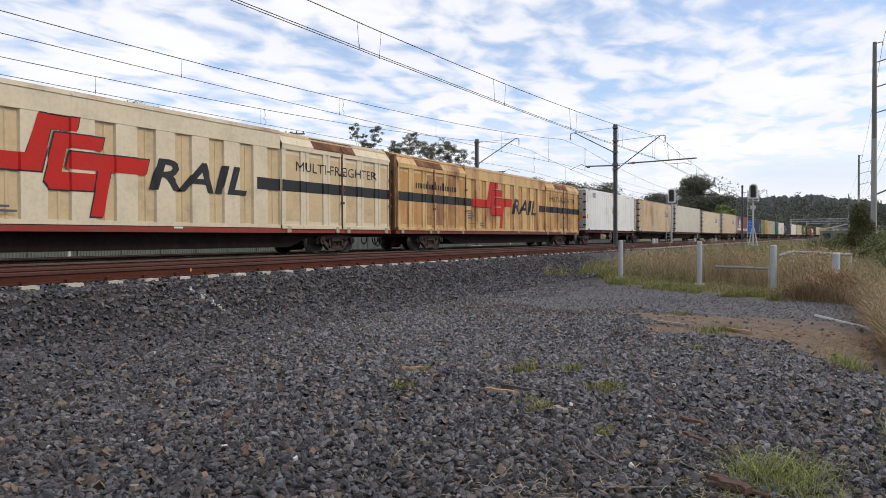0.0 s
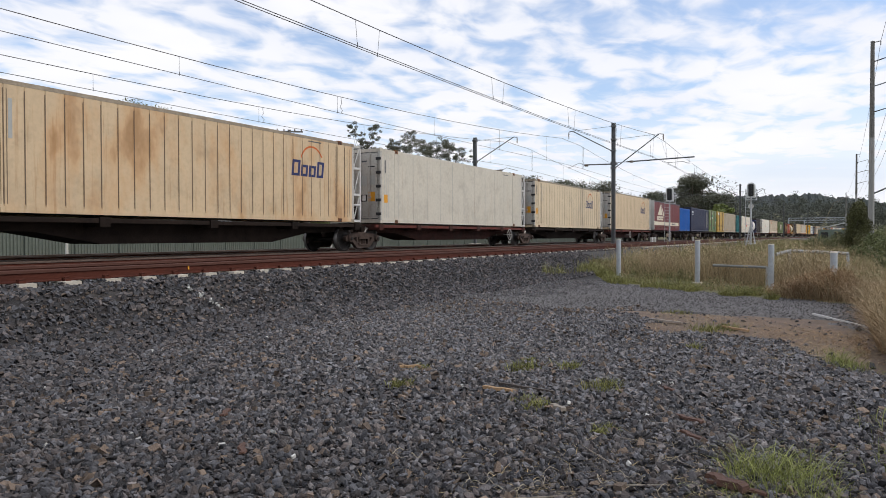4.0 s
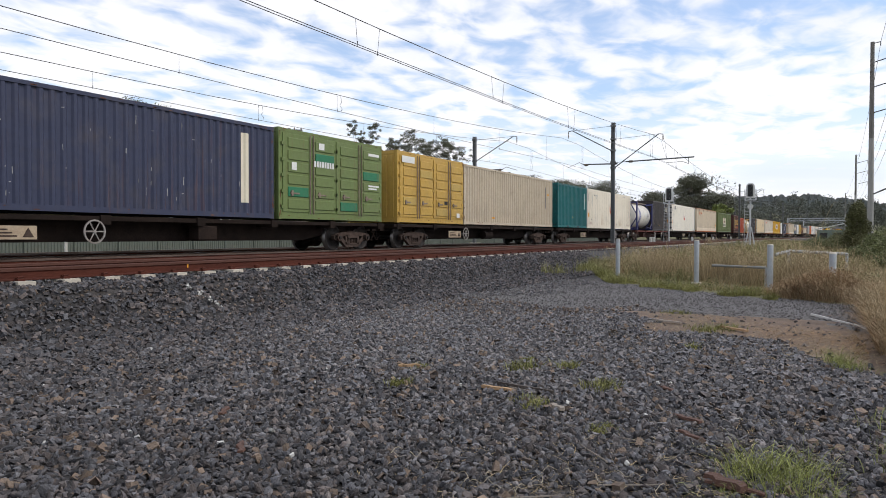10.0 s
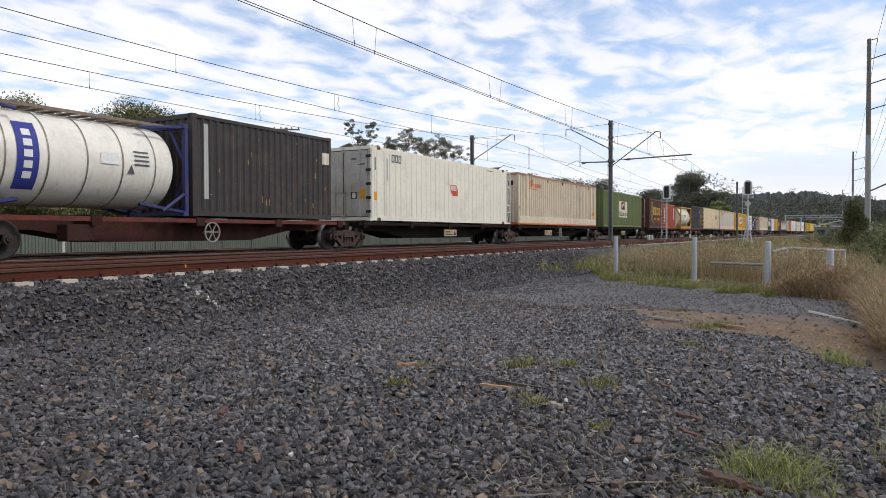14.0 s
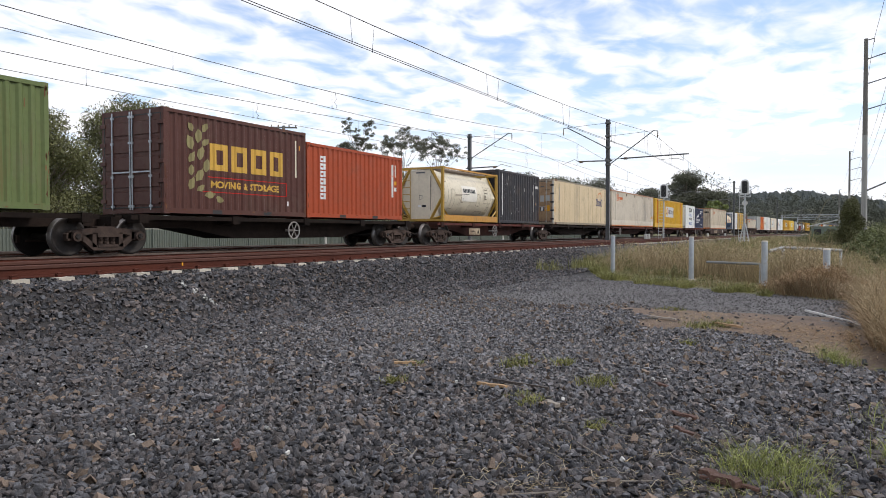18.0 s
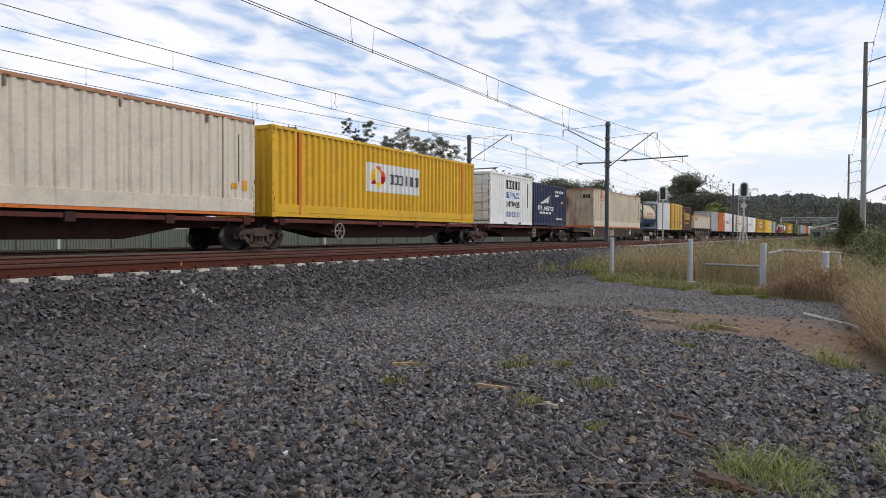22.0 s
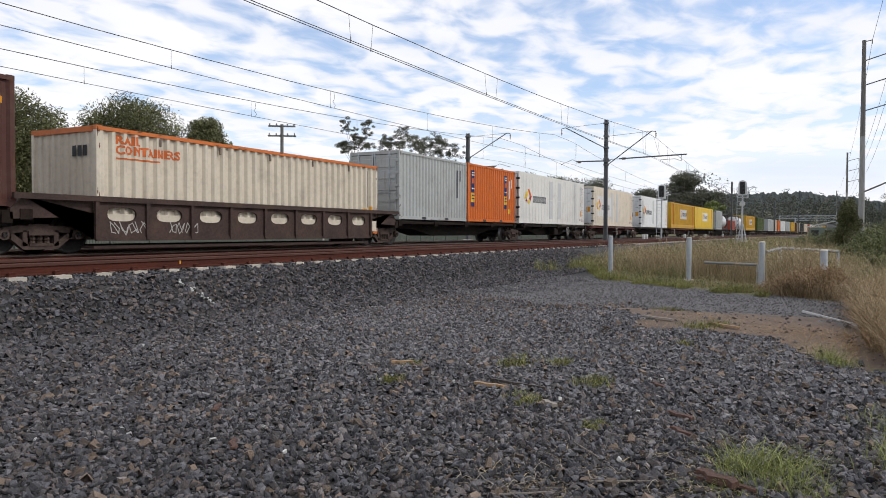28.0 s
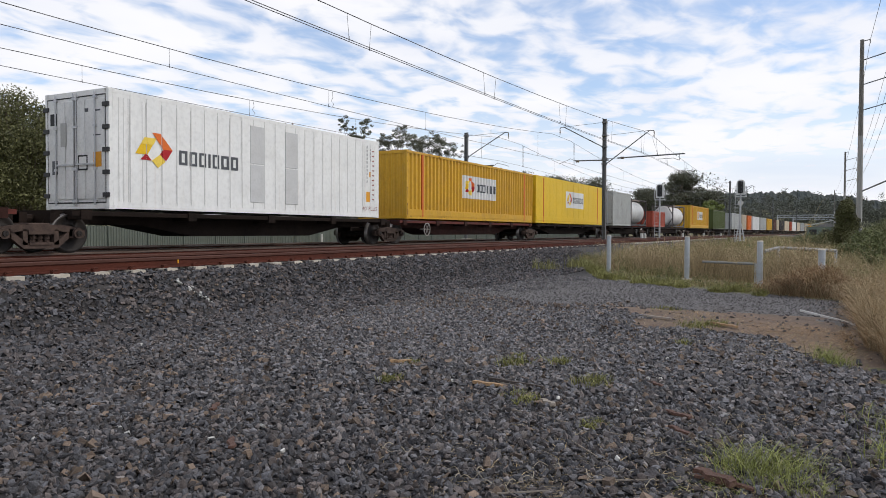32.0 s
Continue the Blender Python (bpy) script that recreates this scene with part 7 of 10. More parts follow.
def marks_gas(zc):
    a = bmesh.new(); word_bars(a, -0.35, zc + 0.05, 0.18, (0.8, 0.3, 0.7, 0.0, 0.6, 0.3, 0.8, 0.7, 0.3, 0.7, 0.7), 0.25, 0.1)
    b = bmesh.new(); rect(b, -0.95, -0.55, zc - 0.15, zc + 0.3)
    c = bmesh.new(); rect(c, -2.0, -1.3, zc + 0.55, zc + 1.05)
    return [(a, INK_RED), (b, ink("slate_mark", (0.25, 0.26, 0.27))), (c, ink("olive_mark", (0.22, 0.2, 0.12)))]


tank = tank_container(205.82, 211.72, 2.50, (0.03, 0.038, 0.13), "navy", (0.79, 0.75, 0.67), "cream tank container held in dark blue end frames", None, ink("royal", (0.04, 0.05, 0.26)), marks_plain, False)
for y0, y1, z0, z1, k, d in ((-0.30, 0.32, 1.12, 1.66, ink("royal", (0.04, 0.05, 0.26)), 0.0), (-0.10, 0.20, 1.34, 1.44, INK_WHITE, 0.008), (-0.02, 0.20, 1.26, 1.30, INK_WHITE, 0.008), (-0.25, 0.30, 1.02, 1.10, INK_WHITE, 0.0), (-0.62, -0.40, 1.20, 1.50, INK_MIST, 0.0), (-0.42, 0.10, 1.86, 1.96, INK_MIST, 0.0)):
    bm = bmesh.new()
    box(bm, -2.855 - d, -2.80 - d * 0.5, y0, y1, z0, z1)
    part("end_plate", bm, k, tank)
t, line, h, m = plain("container", "charcoal corrugated container with a white strip", 211.86, 218.10, 2.84, (0.046, 0.040, 0.040), "charcoal", 0.35, 0.35)
stickers(t, line, [(-h + 0.42, -h + 0.62, 0.5, 2.6, INK_MIST), (h - 0.45, h - 0.1, 1.9, 2.3, INK_CREAM)])
scuffs(t, line, h, 2.84, 26, 4, INK_GOLD)
t, line, h = cold_box("refrigerated_container", "ivory refrigerated container with labelled end doors", 220.54, 233.70, 2.87, (0.79, 0.74, 0.63), 0.06, SEAM_GREY, 0.42, key="ivory_white", dirt=0.22)
shield(t, line, -0.03, 1.25, 0.74, 0.5)
bm = bmesh.new(); word_bars(bm, -h + 1.5, 2.34, 0.32, (0.7, 0.7, 0.65), 0.12, 0.05); decal(t, bm, line, INK_GREY, "name_blocks", "grey name blocks")


def long_box(u0, u1, rgb, key, label, marks=True, base=None, strip=(0.62, 0.17, 0.04), rust=0.3, depth=0.075):
    """A 48-foot box with a plain lower band, posts at the 40-foot marks and an orange sole strip."""
    H, L, h = 2.93 if base is None else 2.62, u1 - u0, (u1 - u0) / 2
    m = colour(key, rgb, 0.35, rust)
    orange = colour(key + "_strip", strip, 0.4, 0.3)
    t, line = shell("long_container", label, u0, L, H, m, "corrugated", "wall", pitch=0.335, depth=depth, low=0.17, base=base, rail_mat=orange, post_mat=m, W=2.5, top_mat=colour(key + "_cap", (0.40, 0.20, 0.11), 0.5, 0.4) if base is None else orange, end_mat=M["stained_end"] if rust >= 0.5 else None)
    bm = bmesh.new()
    box(bm, -h + 0.1, h - 0.1, -1.262, -1.2, 0.10, 0.50, 0.006)
    part("lower_band", bm, m, t)
    for x in (-h + 1.23, h - 1.23) if base is None else ():
        bm = bmesh.new()
        box(bm, x - 0.07, x + 0.07, -1.268, -1.2, 0.1, H - 0.1, 0.01)
        part("intermediate_post", bm, m, t)
    if marks:
        x_ = -h + (1.58 if base is None else 0.6)
        dz = 0.0 if base is None else -0.22
        bm = lettering("RAIL", x_, 2.46 + dz, 0.30, 0.72, bold=0.012)
        decal(t, bm, line, INK_ORANGE, "lettering", "orange capital letters", 2.5)
        bm = lettering("CONTAINERS", x_, 2.21 + dz, 0.30, 1.95, bold=0.012)
        decal(t, bm, line, INK_ORANGE, "lettering", "orange capital letters", 2.5)
        stickers(t, line, [(x_, x_ + 1.3, 2.08 + dz, 2.12 + dz, INK_ORANGE)], 2.5)
    stickers(t, line, [(h - 0.7, h - 0.62, 1.0, 2.4, INK_GREY), (h - 0.5, h - 0.3, 0.75, 1.05, INK_AMBER), (h - 0.95, h - 0.75, 0.8, 0.95, INK_AMBER)], 2.52)
    stickers(t, line, [(-1.3, -0.75, 0.19, 0.27, INK_AMBER), (0.9, 1.45, 0.19, 0.27, INK_AMBER)] if base is None else [], 2.53)
    for k in range(3):
        # dark name blocks on the end wall
        bm = bmesh.new()
        y0, z0 = -0.92 + 0.2 * k, H - 0.72
        bm.faces.new([bm.verts.new((-h - 0.003, y, z)) for y, z in ((y0, z0), (y0 + 0.15, z0), (y0 + 0.15, z0 + 0.26), (y0, z0 + 0.26))][::-1])
        part("name_block", bm, INK_CHARCOAL, t)
    for k in range(5):
        # lifting eyes and drips of rust below the cap
        x_ = -h + 1.9 + (L - 3.8) * k / 4
        bm = bmesh.new()
        box(bm, x_ - 0.03, x_ + 0.03, -1.275, -1.22, H - 0.34, H - 0.14, 0.008)
        part("tie_down_lug", bm, M["castings"], t)
    return t, line, h


long_box(235.24, 250.22, (0.67, 0.57, 0.43), "bone", "bone-coloured 48-foot corrugated container with an orange sole")
t, line, h, m = plain("container", "grass-green corrugated container with a cream name panel", 252.34, 264.56, 2.85, (0.125, 0.16, 0.058), "leaf_green", 0.35, 0.5)
bm = bmesh.new(); rect(bm, -1.57, 1.0, 0.81, 2.14); decal(t, bm, line, INK_CREAM, "name_panel", "cream name panel")
bm = bmesh.new(); rect(bm, -0.82, 0.27, 1.46, 2.09); decal(t, bm, line, ink("brown", (0.13, 0.05, 0.035)), "emblem", "brown square emblem", proud=0.011)
bm = bmesh.new(); flat(bm, [(-0.68, 1.58), (-0.5, 1.58), (-0.25, 1.9), (0.1, 1.62), (0.12, 1.98), (-0.4, 1.98)]); decal(t, bm, line, INK_CREAM, "emblem_stroke", "", proud=0.015)
bm = bmesh.new(); word_bars(bm, -1.5, 0.92, 0.36, (0.75, 0.7), 0.15); word_bars(bm, -0.8, 0.94, 0.26, (0.7,) * 7, 0.22); decal(t, bm, line, INK_GREY, "name_blocks", "", proud=0.011)


scuffs(t, line, h, 2.85, 24, 6, INK_RUST)


def removal_box(u0, u1, end):
    t, line, h, m = plain("container", "dark maroon-brown container with gold lettering and a crest", u0, u1, 2.82, (0.088, 0.034, 0.026), "oxblood", 0.25, 0.3, end=end, hinge=False, pockets=True)
    gold, dull = INK_GOLD, ink("moss", (0.27, 0.235, 0.11))
    bm = bmesh.new()
    x, z, s = -1.28, 1.25, 0.85
    word_bars(bm, x, z + 0.02, 0.76, (0.9, 0.9, 0.95, 0.85), 0.16)
    decal(t, bm, line, gold, "name_blocks", "bold gold name blocks")
    bm = lettering("MOVING & STORAGE", -1.25, 0.78, 0.27, 2.88, bold=0.01)
    decal(t, bm, line, gold, "lettering", "gold capital letters")
    bm = bmesh.new()
    for q in ((-1.54, 1.97, 0.64, 0.665), (-1.4, 1.97, 1.06, 1.085), (1.945, 1.97, 0.64, 1.085)):
        rect(bm, *q)
    decal(t, bm, line, INK_RED, "red_border", "thin red border")
    # crest: a rising chain of plain leaf-shaped strokes
    for k, (cx, cz, ln, an) in enumerate(((-1.95, 0.86, 0.26, 1.2), (-1.62, 0.74, 0.22, 0.5), (-1.30, 0.56, 0.26, 0.1), (-0.95, 0.45, 0.22, -0.3), (-1.98, 1.22, 0.2, 1.5), (-1.66, 1.10, 0.3, 0.9),
                                          (-1.42, 1.38, 0.26, 1.4), (-1.95, 1.58, 0.24, 1.0), (-1.62, 1.72, 0.3, 1.2), (-2.02, 1.98, 0.28, 1.8), (-1.72, 2.18, 0.26, 1.5), (-1.48, 2.02, 0.2, 0.6), (-2.0, 2.40, 0.18, 2.0), (-1.5, 2.42, 0.22, 0.9))):
        bm = bmesh.new()
        c_, s_ = math.cos(an), math.sin(an)
        flat(bm, [(cx + c_ * ln * u_ - s_ * ln * v_, cz + s_ * ln * u_ + c_ * ln * v_) for u_, v_ in ((-0.75, 0), (-0.4, 0.36), (0.15, 0.42), (0.75, 0.1), (0.4, -0.34), (-0.2, -0.4))])
        decal(t, bm, line, dull, "crest_stroke", "moss-gold stroke of the crest" if k == 0 else "", 2.44, 0.007 + 0.0012 * k)
    stickers(t, line, [(h - 0.5, h - 0.44, 1.3, 2.5, INK_CREAM), (h - 0.35, h - 0.25, 2.2, 2.35, INK_AMBER), (h - 0.95, h - 0.85, 0.35, 0.5, INK_WHITE)])
    return t


removal_box(267.73, 273.60, "doors")
t, line, h, m = plain("container", "brick-red corrugated container with white upright letters", 273.66, 279.80, 2.54, (0.36, 0.064, 0.022), "brick", 0.1, 0.25, pockets=True)
bm = bmesh.new()
for k in range(6):
    word_bars(bm, -2.34, 1.93 - 0.256 * k, 0.21, (1.4,), 0)
decal(t, bm, line, INK_WHITE, "name_blocks", "upright white name blocks")
stickers(t, line, [(h - 0.75, h - 0.68, 0.9, 2.2, INK_WHITE), (h - 0.5, h - 0.44, 1.7, 2.2, INK_WHITE), (h - 0.55, h - 0.42, 1.4, 1.55, INK_AMBER), (h - 0.55, h - 0.42, 1.15, 1.3, INK_WHITE), (h - 0.95, h - 0.4, 1.72, 1.77, INK_ORANGE)])

# -- five-unit set
wagon(282.9, 296.6, 283.5, None, red=True, extras=(("plate", 286.6), ("wheel", 289.0)))
wagon(297.6, 311.4, 297.1, None)
wagon(312.1, 327.2, 311.7, None, red=True, extras=(("wheel", 314.6),))
wagon(328.1, 343.1, 327.7, None, red=True, extras=(("wheel", 331.5),))
wagon(344.1, 357.6, 343.7, 356.9, red=True, extras=(("wheel", 350.9),))
tank_container(283.38, 289.50, 2.52, (0.42, 0.26, 0.05), "mustard", (0.70, 0.63, 0.49), "grimy cream tank container in a mustard-yellow frame", None, None, marks_chem, cowl=True)
t, line, h, m = plain("container", "dark slate corrugated container with a pale strip", 289.66, 295.70, 2.84, (0.037, 0.035, 0.040), "dark_slate", 0.35, 0.35, pockets=True)
stickers(t, line, [(-h + 0.5, -h + 0.62, 0.45, 2.65, INK_WHITE), (h - 0.55, h - 0.15, 2.08, 2.24, INK_WHITE), (h - 0.95, h - 0.9, 0.7, 2.3, INK_MIST), (h - 0.62, h - 0.5, 1.1, 1.25, INK_AMBER)])
scuffs(t, line, h, 2.84, 60, 5, INK_MIST)
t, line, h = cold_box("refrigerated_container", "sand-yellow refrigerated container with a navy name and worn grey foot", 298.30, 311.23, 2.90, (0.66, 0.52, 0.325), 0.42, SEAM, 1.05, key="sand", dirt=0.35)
cluster(t, line, 2.95, 1.46, 1.0)
long_box(312.03, 327.20, (0.62, 0.55, 0.45), "pale_bone", "pale bone 48-foot corrugated container with an orange sole", depth=0.042)


def chevrons(t, line, x, z, k, kz):
    """A ring of folded coloured ribbons."""
    cols = {"yellow_ribbon": (0.80, 0.50, 0.02), "orange_ribbon": (0.72, 0.16, 0.03), "red_ribbon": (0.42, 0.02, 0.025), "amber_ribbon": (0.85, 0.62, 0.10)}
    figs = [("yellow_ribbon", [(0.0, 0.36), (0.26, 0.86), (0.60, 0.86), (0.34, 0.36)]), ("orange_ribbon", [(0.48, 1.02), (0.72, 1.02), (1.08, 0.56), (0.80, 0.56)]),
            ("red_ribbon", [(1.08, 0.56), (0.80, 0.56), (0.70, 0.40), (0.88, 0.22)]), ("red_ribbon", [(0.14, 0.20), (0.30, 0.40), (0.46, 0.20)]),
            ("amber_ribbon", [(0.46, 0.20), (0.70, 0.40), (0.86, 0.20), (0.64, 0.0)]), ("amber_ribbon", [(0.26, 0.86), (0.60, 0.86), (0.50, 0.66), (0.16, 0.66)])]
    for i, (key, pts) in enumerate(figs):
        bm = bmesh.new()
        flat(bm, [(x + a * k, z + b * kz) for a, b in pts])
        decal(t, bm, line, ink(key, cols[key]), "emblem_ribbon", "", proud=0.012 + 0.0015 * i)


def yellow_long(u0, u1, H, rgb, key, corr, label, orange=True):
    if corr:
        t, line, h, m = plain("long_container", label, u0, u1, H, rgb, key, 0.2, 0.3, pitch=0.335, depth=0.08)
    else:
        t, line, h, m = plain("long_container", label, u0, u1, H, rgb, key, 0.06, 0.15, style="seamed", pitch=1.2)
    bm = bmesh.new()
    box(bm, -h + 0.1, h - 0.1, -1.235, -1.17, 0.16, 0.42, 0.006)
    part("lower_band", bm, m, t)
    if orange:
        for x in (-h + 1.35, h - 1.35):
            bm = bmesh.new()
            box(bm, x - 0.06, x + 0.06, -1.24, -1.17, 0.1, H - 0.1, 0.008)
            part("intermediate_post", bm, INK_ORANGE, t, "orange post")
    k = 1.0
    x0, z0 = (-1.97, 1.1) if corr else (-1.62, 1.1)
    bm = bmesh.new(); rect(bm, x0, x0 + 4.0 * k, z0, z0 + 1.11); decal(t, bm, line, ink("panel_white", (0.72, 0.72, 0.72)), "name_panel", "white name panel")
    chevrons(t, line, x0 + 0.12, z0 + 0.13, 1.1, 0.85)
    bm = bmesh.new(); word_bars(bm, x0 + 1.55, z0 + 0.35, 0.40, (0.75, 0.7, 0.65, 0.22, 0.65, 0.8, 0.75), 0.2); decal(t, bm, line, INK_GREY, "name_blocks", "", proud=0.012)
    return t


yellow_long(328.02, 342.72, 2.92, (0.66, 0.385, 0.025), "golden", True, "golden-yellow 48-foot corrugated container with a white name panel")
t, line, h, m = plain("container", "white corrugated container with black and blue words and closed doors", 344.72, 350.74, 2.75, (0.80, 0.80, 0.775), "clean_white", 0.05, 0.15, end="doors", hinge=False, pockets=True)
x = -0.94
bm = bmesh.new(); word_bars(bm, x, 1.96, 0.46, (0.6,) * 6, 0.13); decal(t, bm, line, INK_BLACK, "name_blocks", "bold black name blocks")
for txt, z, ik in (("SELF PACK", 1.46, INK_BLUE), ("CONTAINERS", 0.97, INK_BLACK)):
    decal(t, lettering(txt, x, z, 0.44, 1.97, bold=0.014), line, ik, "lettering", "bold capital letters")
bm = bmesh.new(); word_bars(bm, x, 0.43, 0.27, (0.5,) * 10, 0.25); decal(t, bm, line, INK_BLUE, "number_bars", "")
stickers(t, line, [(h - 0.72, h - 0.66, 1.0, 2.4, INK_GREY), (h - 0.4, h - 0.3, 1.7, 1.85, INK_AMBER)])
t, line, h, m = plain("container", "navy corrugated container with white wing emblem", 351.02, 357.02, 2.58, (0.022, 0.030, 0.072), "navy_box", 0.2, 0.45, pockets=True)
bm = bmesh.new()
for k, pts in enumerate((((-1.1, 1.1), (0.6, 1.95), (0.75, 1.95), (-0.5, 1.1)), ((-0.4, 1.25), (0.65, 1.75), (0.6, 1.6), (-0.1, 1.2)), ((0.0, 1.2), (0.5, 1.5), (0.45, 1.35), (0.2, 1.15)))):
    flat(bm, [(a * 1.02 - 0.82, 0.7 + b * 0.59) for a, b in pts])
word_bars(bm, -2.29, 0.96, 0.28, (0.8, 0.75, 0.75), 0.15)
decal(t, bm, line, INK_WHITE, "emblem", "white wing over name blocks")
bm = lettering("LOGISTICS", -1.45, 0.95, 0.36, 1.92, bold=0.012); decal(t, bm, line, INK_WHITE, "lettering", "white capital letters")
stickers(t, line, [(-2.02 + 0.18 * k, -1.88 + 0.18 * k, 0.73, 0.86, INK_WHITE) for k in range(12)] + [(0.9 + 0.15 * k, 1.0 + 0.15 * k, 2.1, 2.26, INK_WHITE) for k in range(11)] + [(0.8, 1.5, 1.88, 2.0, INK_WHITE), (h - 0.95, h - 0.82, 1.45, 1.6, INK_WHITE), (h - 0.72, h - 0.6, 1.45, 1.6, INK_AMBER), (1.0, 2.3, 0.42, 0.5, INK_WHITE)])

# -- flat wagon with one long box set towards its rear
wagon(358.6, 379.0, 360.4, 377.0, "flat", extras=(("board", 367.5), ("crest", 363.2), ("crest", 374.2), ("tag", 362.5), ("tag", 368.5), ("tag", 372.5)), label="dark brown flat wagon with deep side sills")
long_box(363.48, 378.18, (0.66, 0.57, 0.44), "stained_bone", "rust-stained bone 48-foot container on a flat wagon", rust=0.5)

# -- five-unit set
wagon(379.2, 392.2, 380.9, None, extras=(("plate", 382.6), ("wheel", 384.4)))
wagon(392.9, 405.6, 392.3, None, extras=(("box", 397.0),))
well = wagon(404.9, 420.6, 405.75, None, "well", label="dark brown well wagon with oval openings in its girders")
CHALK = ink("chalk", (0.42, 0.40, 0.37))


def scrawl(parent, pts, y, name="graffiti_stroke"):
    """A pale sprayed stroke through the points given."""
    bm = bmesh.new()
    for (xa, za), (xb, zb) in zip(pts, pts[1:]):
        d = Vector((xb - xa, 0, zb - za)).normalized() * 0.012
        vs = [bm.verts.new((xa - d.x - d.z, y, za - d.z + d.x)), bm.verts.new((xb + d.x - d.z, y, zb + d.z + d.x)), bm.verts.new((xb + d.x + d.z, y, zb + d.z - d.x)), bm.verts.new((xa - d.x + d.z, y, za - d.z - d.x))]
        f = bm.faces.new(vs)
        f.normal_update()
        if f.normal.y > 0:
            f.normal_flip()
        y -= 0.0006
    part(name, bm, CHALK, parent)


for k, (cx, wd) in enumerate(((-5.35, 0.16), (-5.08, 0.15), (-4.78, 0.17), (-4.46, 0.16), (-3.55, 0.13), (-3.3, 0.14), (-3.03, 0.13), (-2.78, 0.12))):
    ph = k * 1.3
    scrawl(well, [(cx + wd * math.sin(ph + 1.1 * i) * (1 - 0.05 * i), 0.62 + 0.20 * math.cos(ph * 0.7 + 1.7 * i) * (0.6 + 0.05 * i)) for i in range(7)], -1.338)
wagon(420.6, 433.6, 420.1, None)
wagon(434.4, 447.0, 433.7, 445.6, extras=(("wheel", 442.6), ("box", 440.5)))
tank_container(379.40, 385.60, 2.58, (0.07, 0.11, 0.17), "steel_blue", (0.62, 0.50, 0.33), "cream and blue gas tank container in a blue frame", (0.03, 0.07, 0.16), None, marks_gas)
t, line, h, m = plain("container", "plain white corrugated container with worn edges", 385.76, 391.90, 2.84, (0.70, 0.70, 0.68), "worn_white", 0.15, 0.3)
stickers(t, line, [(h - 0.9, h - 0.7, 0.7, 1.1, INK_AMBER), (h - 0.5, h - 0.45, 1.8, 2.1, INK_GREY)])
t, h, q = side_door_box(392.60, 398.96, 2.94, (0.58, 0.345, 0.035), (0.55, 0.35, 0.05), "sun_yellow", "yellow side-door container with hinged ribbed doors")
stickers(t, None, [(h - 1.9, h - 1.6, 0.85, 1.0, INK_BLACK), (h - 0.8, h - 0.4, 0.4, 0.65, INK_WHITE), (h - 1.0, h - 0.3, 2.4, 2.48, INK_GREY), (h - 1.0, h - 0.4, 1.5, 1.58, INK_GREY)], 2.56)
removal_box(399.08, 405.05, "wall")
long_box(406.98, 419.25, (0.68, 0.60, 0.48), "well_bone", "bone corrugated container sunk in a well wagon", base=1.06)
t, line, h, m = plain("container", "light grey corrugated container with closed end doors", 420.92, 427.20, 2.84, (0.42, 0.43, 0.415), "light_grey", 0.3, 0.3, end="doors", hinge=False, pockets=True)
stickers(t, line, [(h - 1.0, h - 0.93, 1.1, 2.4, INK_GREY), (h - 0.7, h - 0.64, 1.9, 2.4, INK_GREY)])
t, line, h, m = plain("container", "orange corrugated container with blue and yellow upright labels", 427.36, 433.36, 2.88, (0.62, 0.14, 0.02), "tangerine", 0.08, 0.2, pockets=True)
for x in (-2.63, 1.5):
    stickers(t, line, [(x, x + 0.42, 1.45, 2.55, INK_NAVY), (x, x + 0.42, 0.98, 1.42, INK_YELLOW), (x, x + 0.42, 0.75, 0.96, INK_NAVY)])
    stickers(t, line, [(x + 0.06, x + 0.36, 2.4, 2.46, INK_WHITE), (x + 0.06, x + 0.36, 2.28, 2.34, INK_WHITE), (x + 0.1, x + 0.32, 1.9, 2.15, INK_ORANGE), (x + 0.06, x + 0.36, 1.62, 1.68, INK_WHITE), (x + 0.06, x + 0.36, 1.28, 1.34, INK_NAVY), (x + 0.06, x + 0.36, 1.12, 1.18, INK_NAVY)], 2.446)
stickers(t, line, [(h - 0.95, h - 0.65, 0.5, 0.75, INK_YELLOW), (h - 0.75, h - 0.68, 1.3, 2.3, INK_WHITE), (h - 0.45, h - 0.4, 1.9, 2.4, INK_WHITE)])


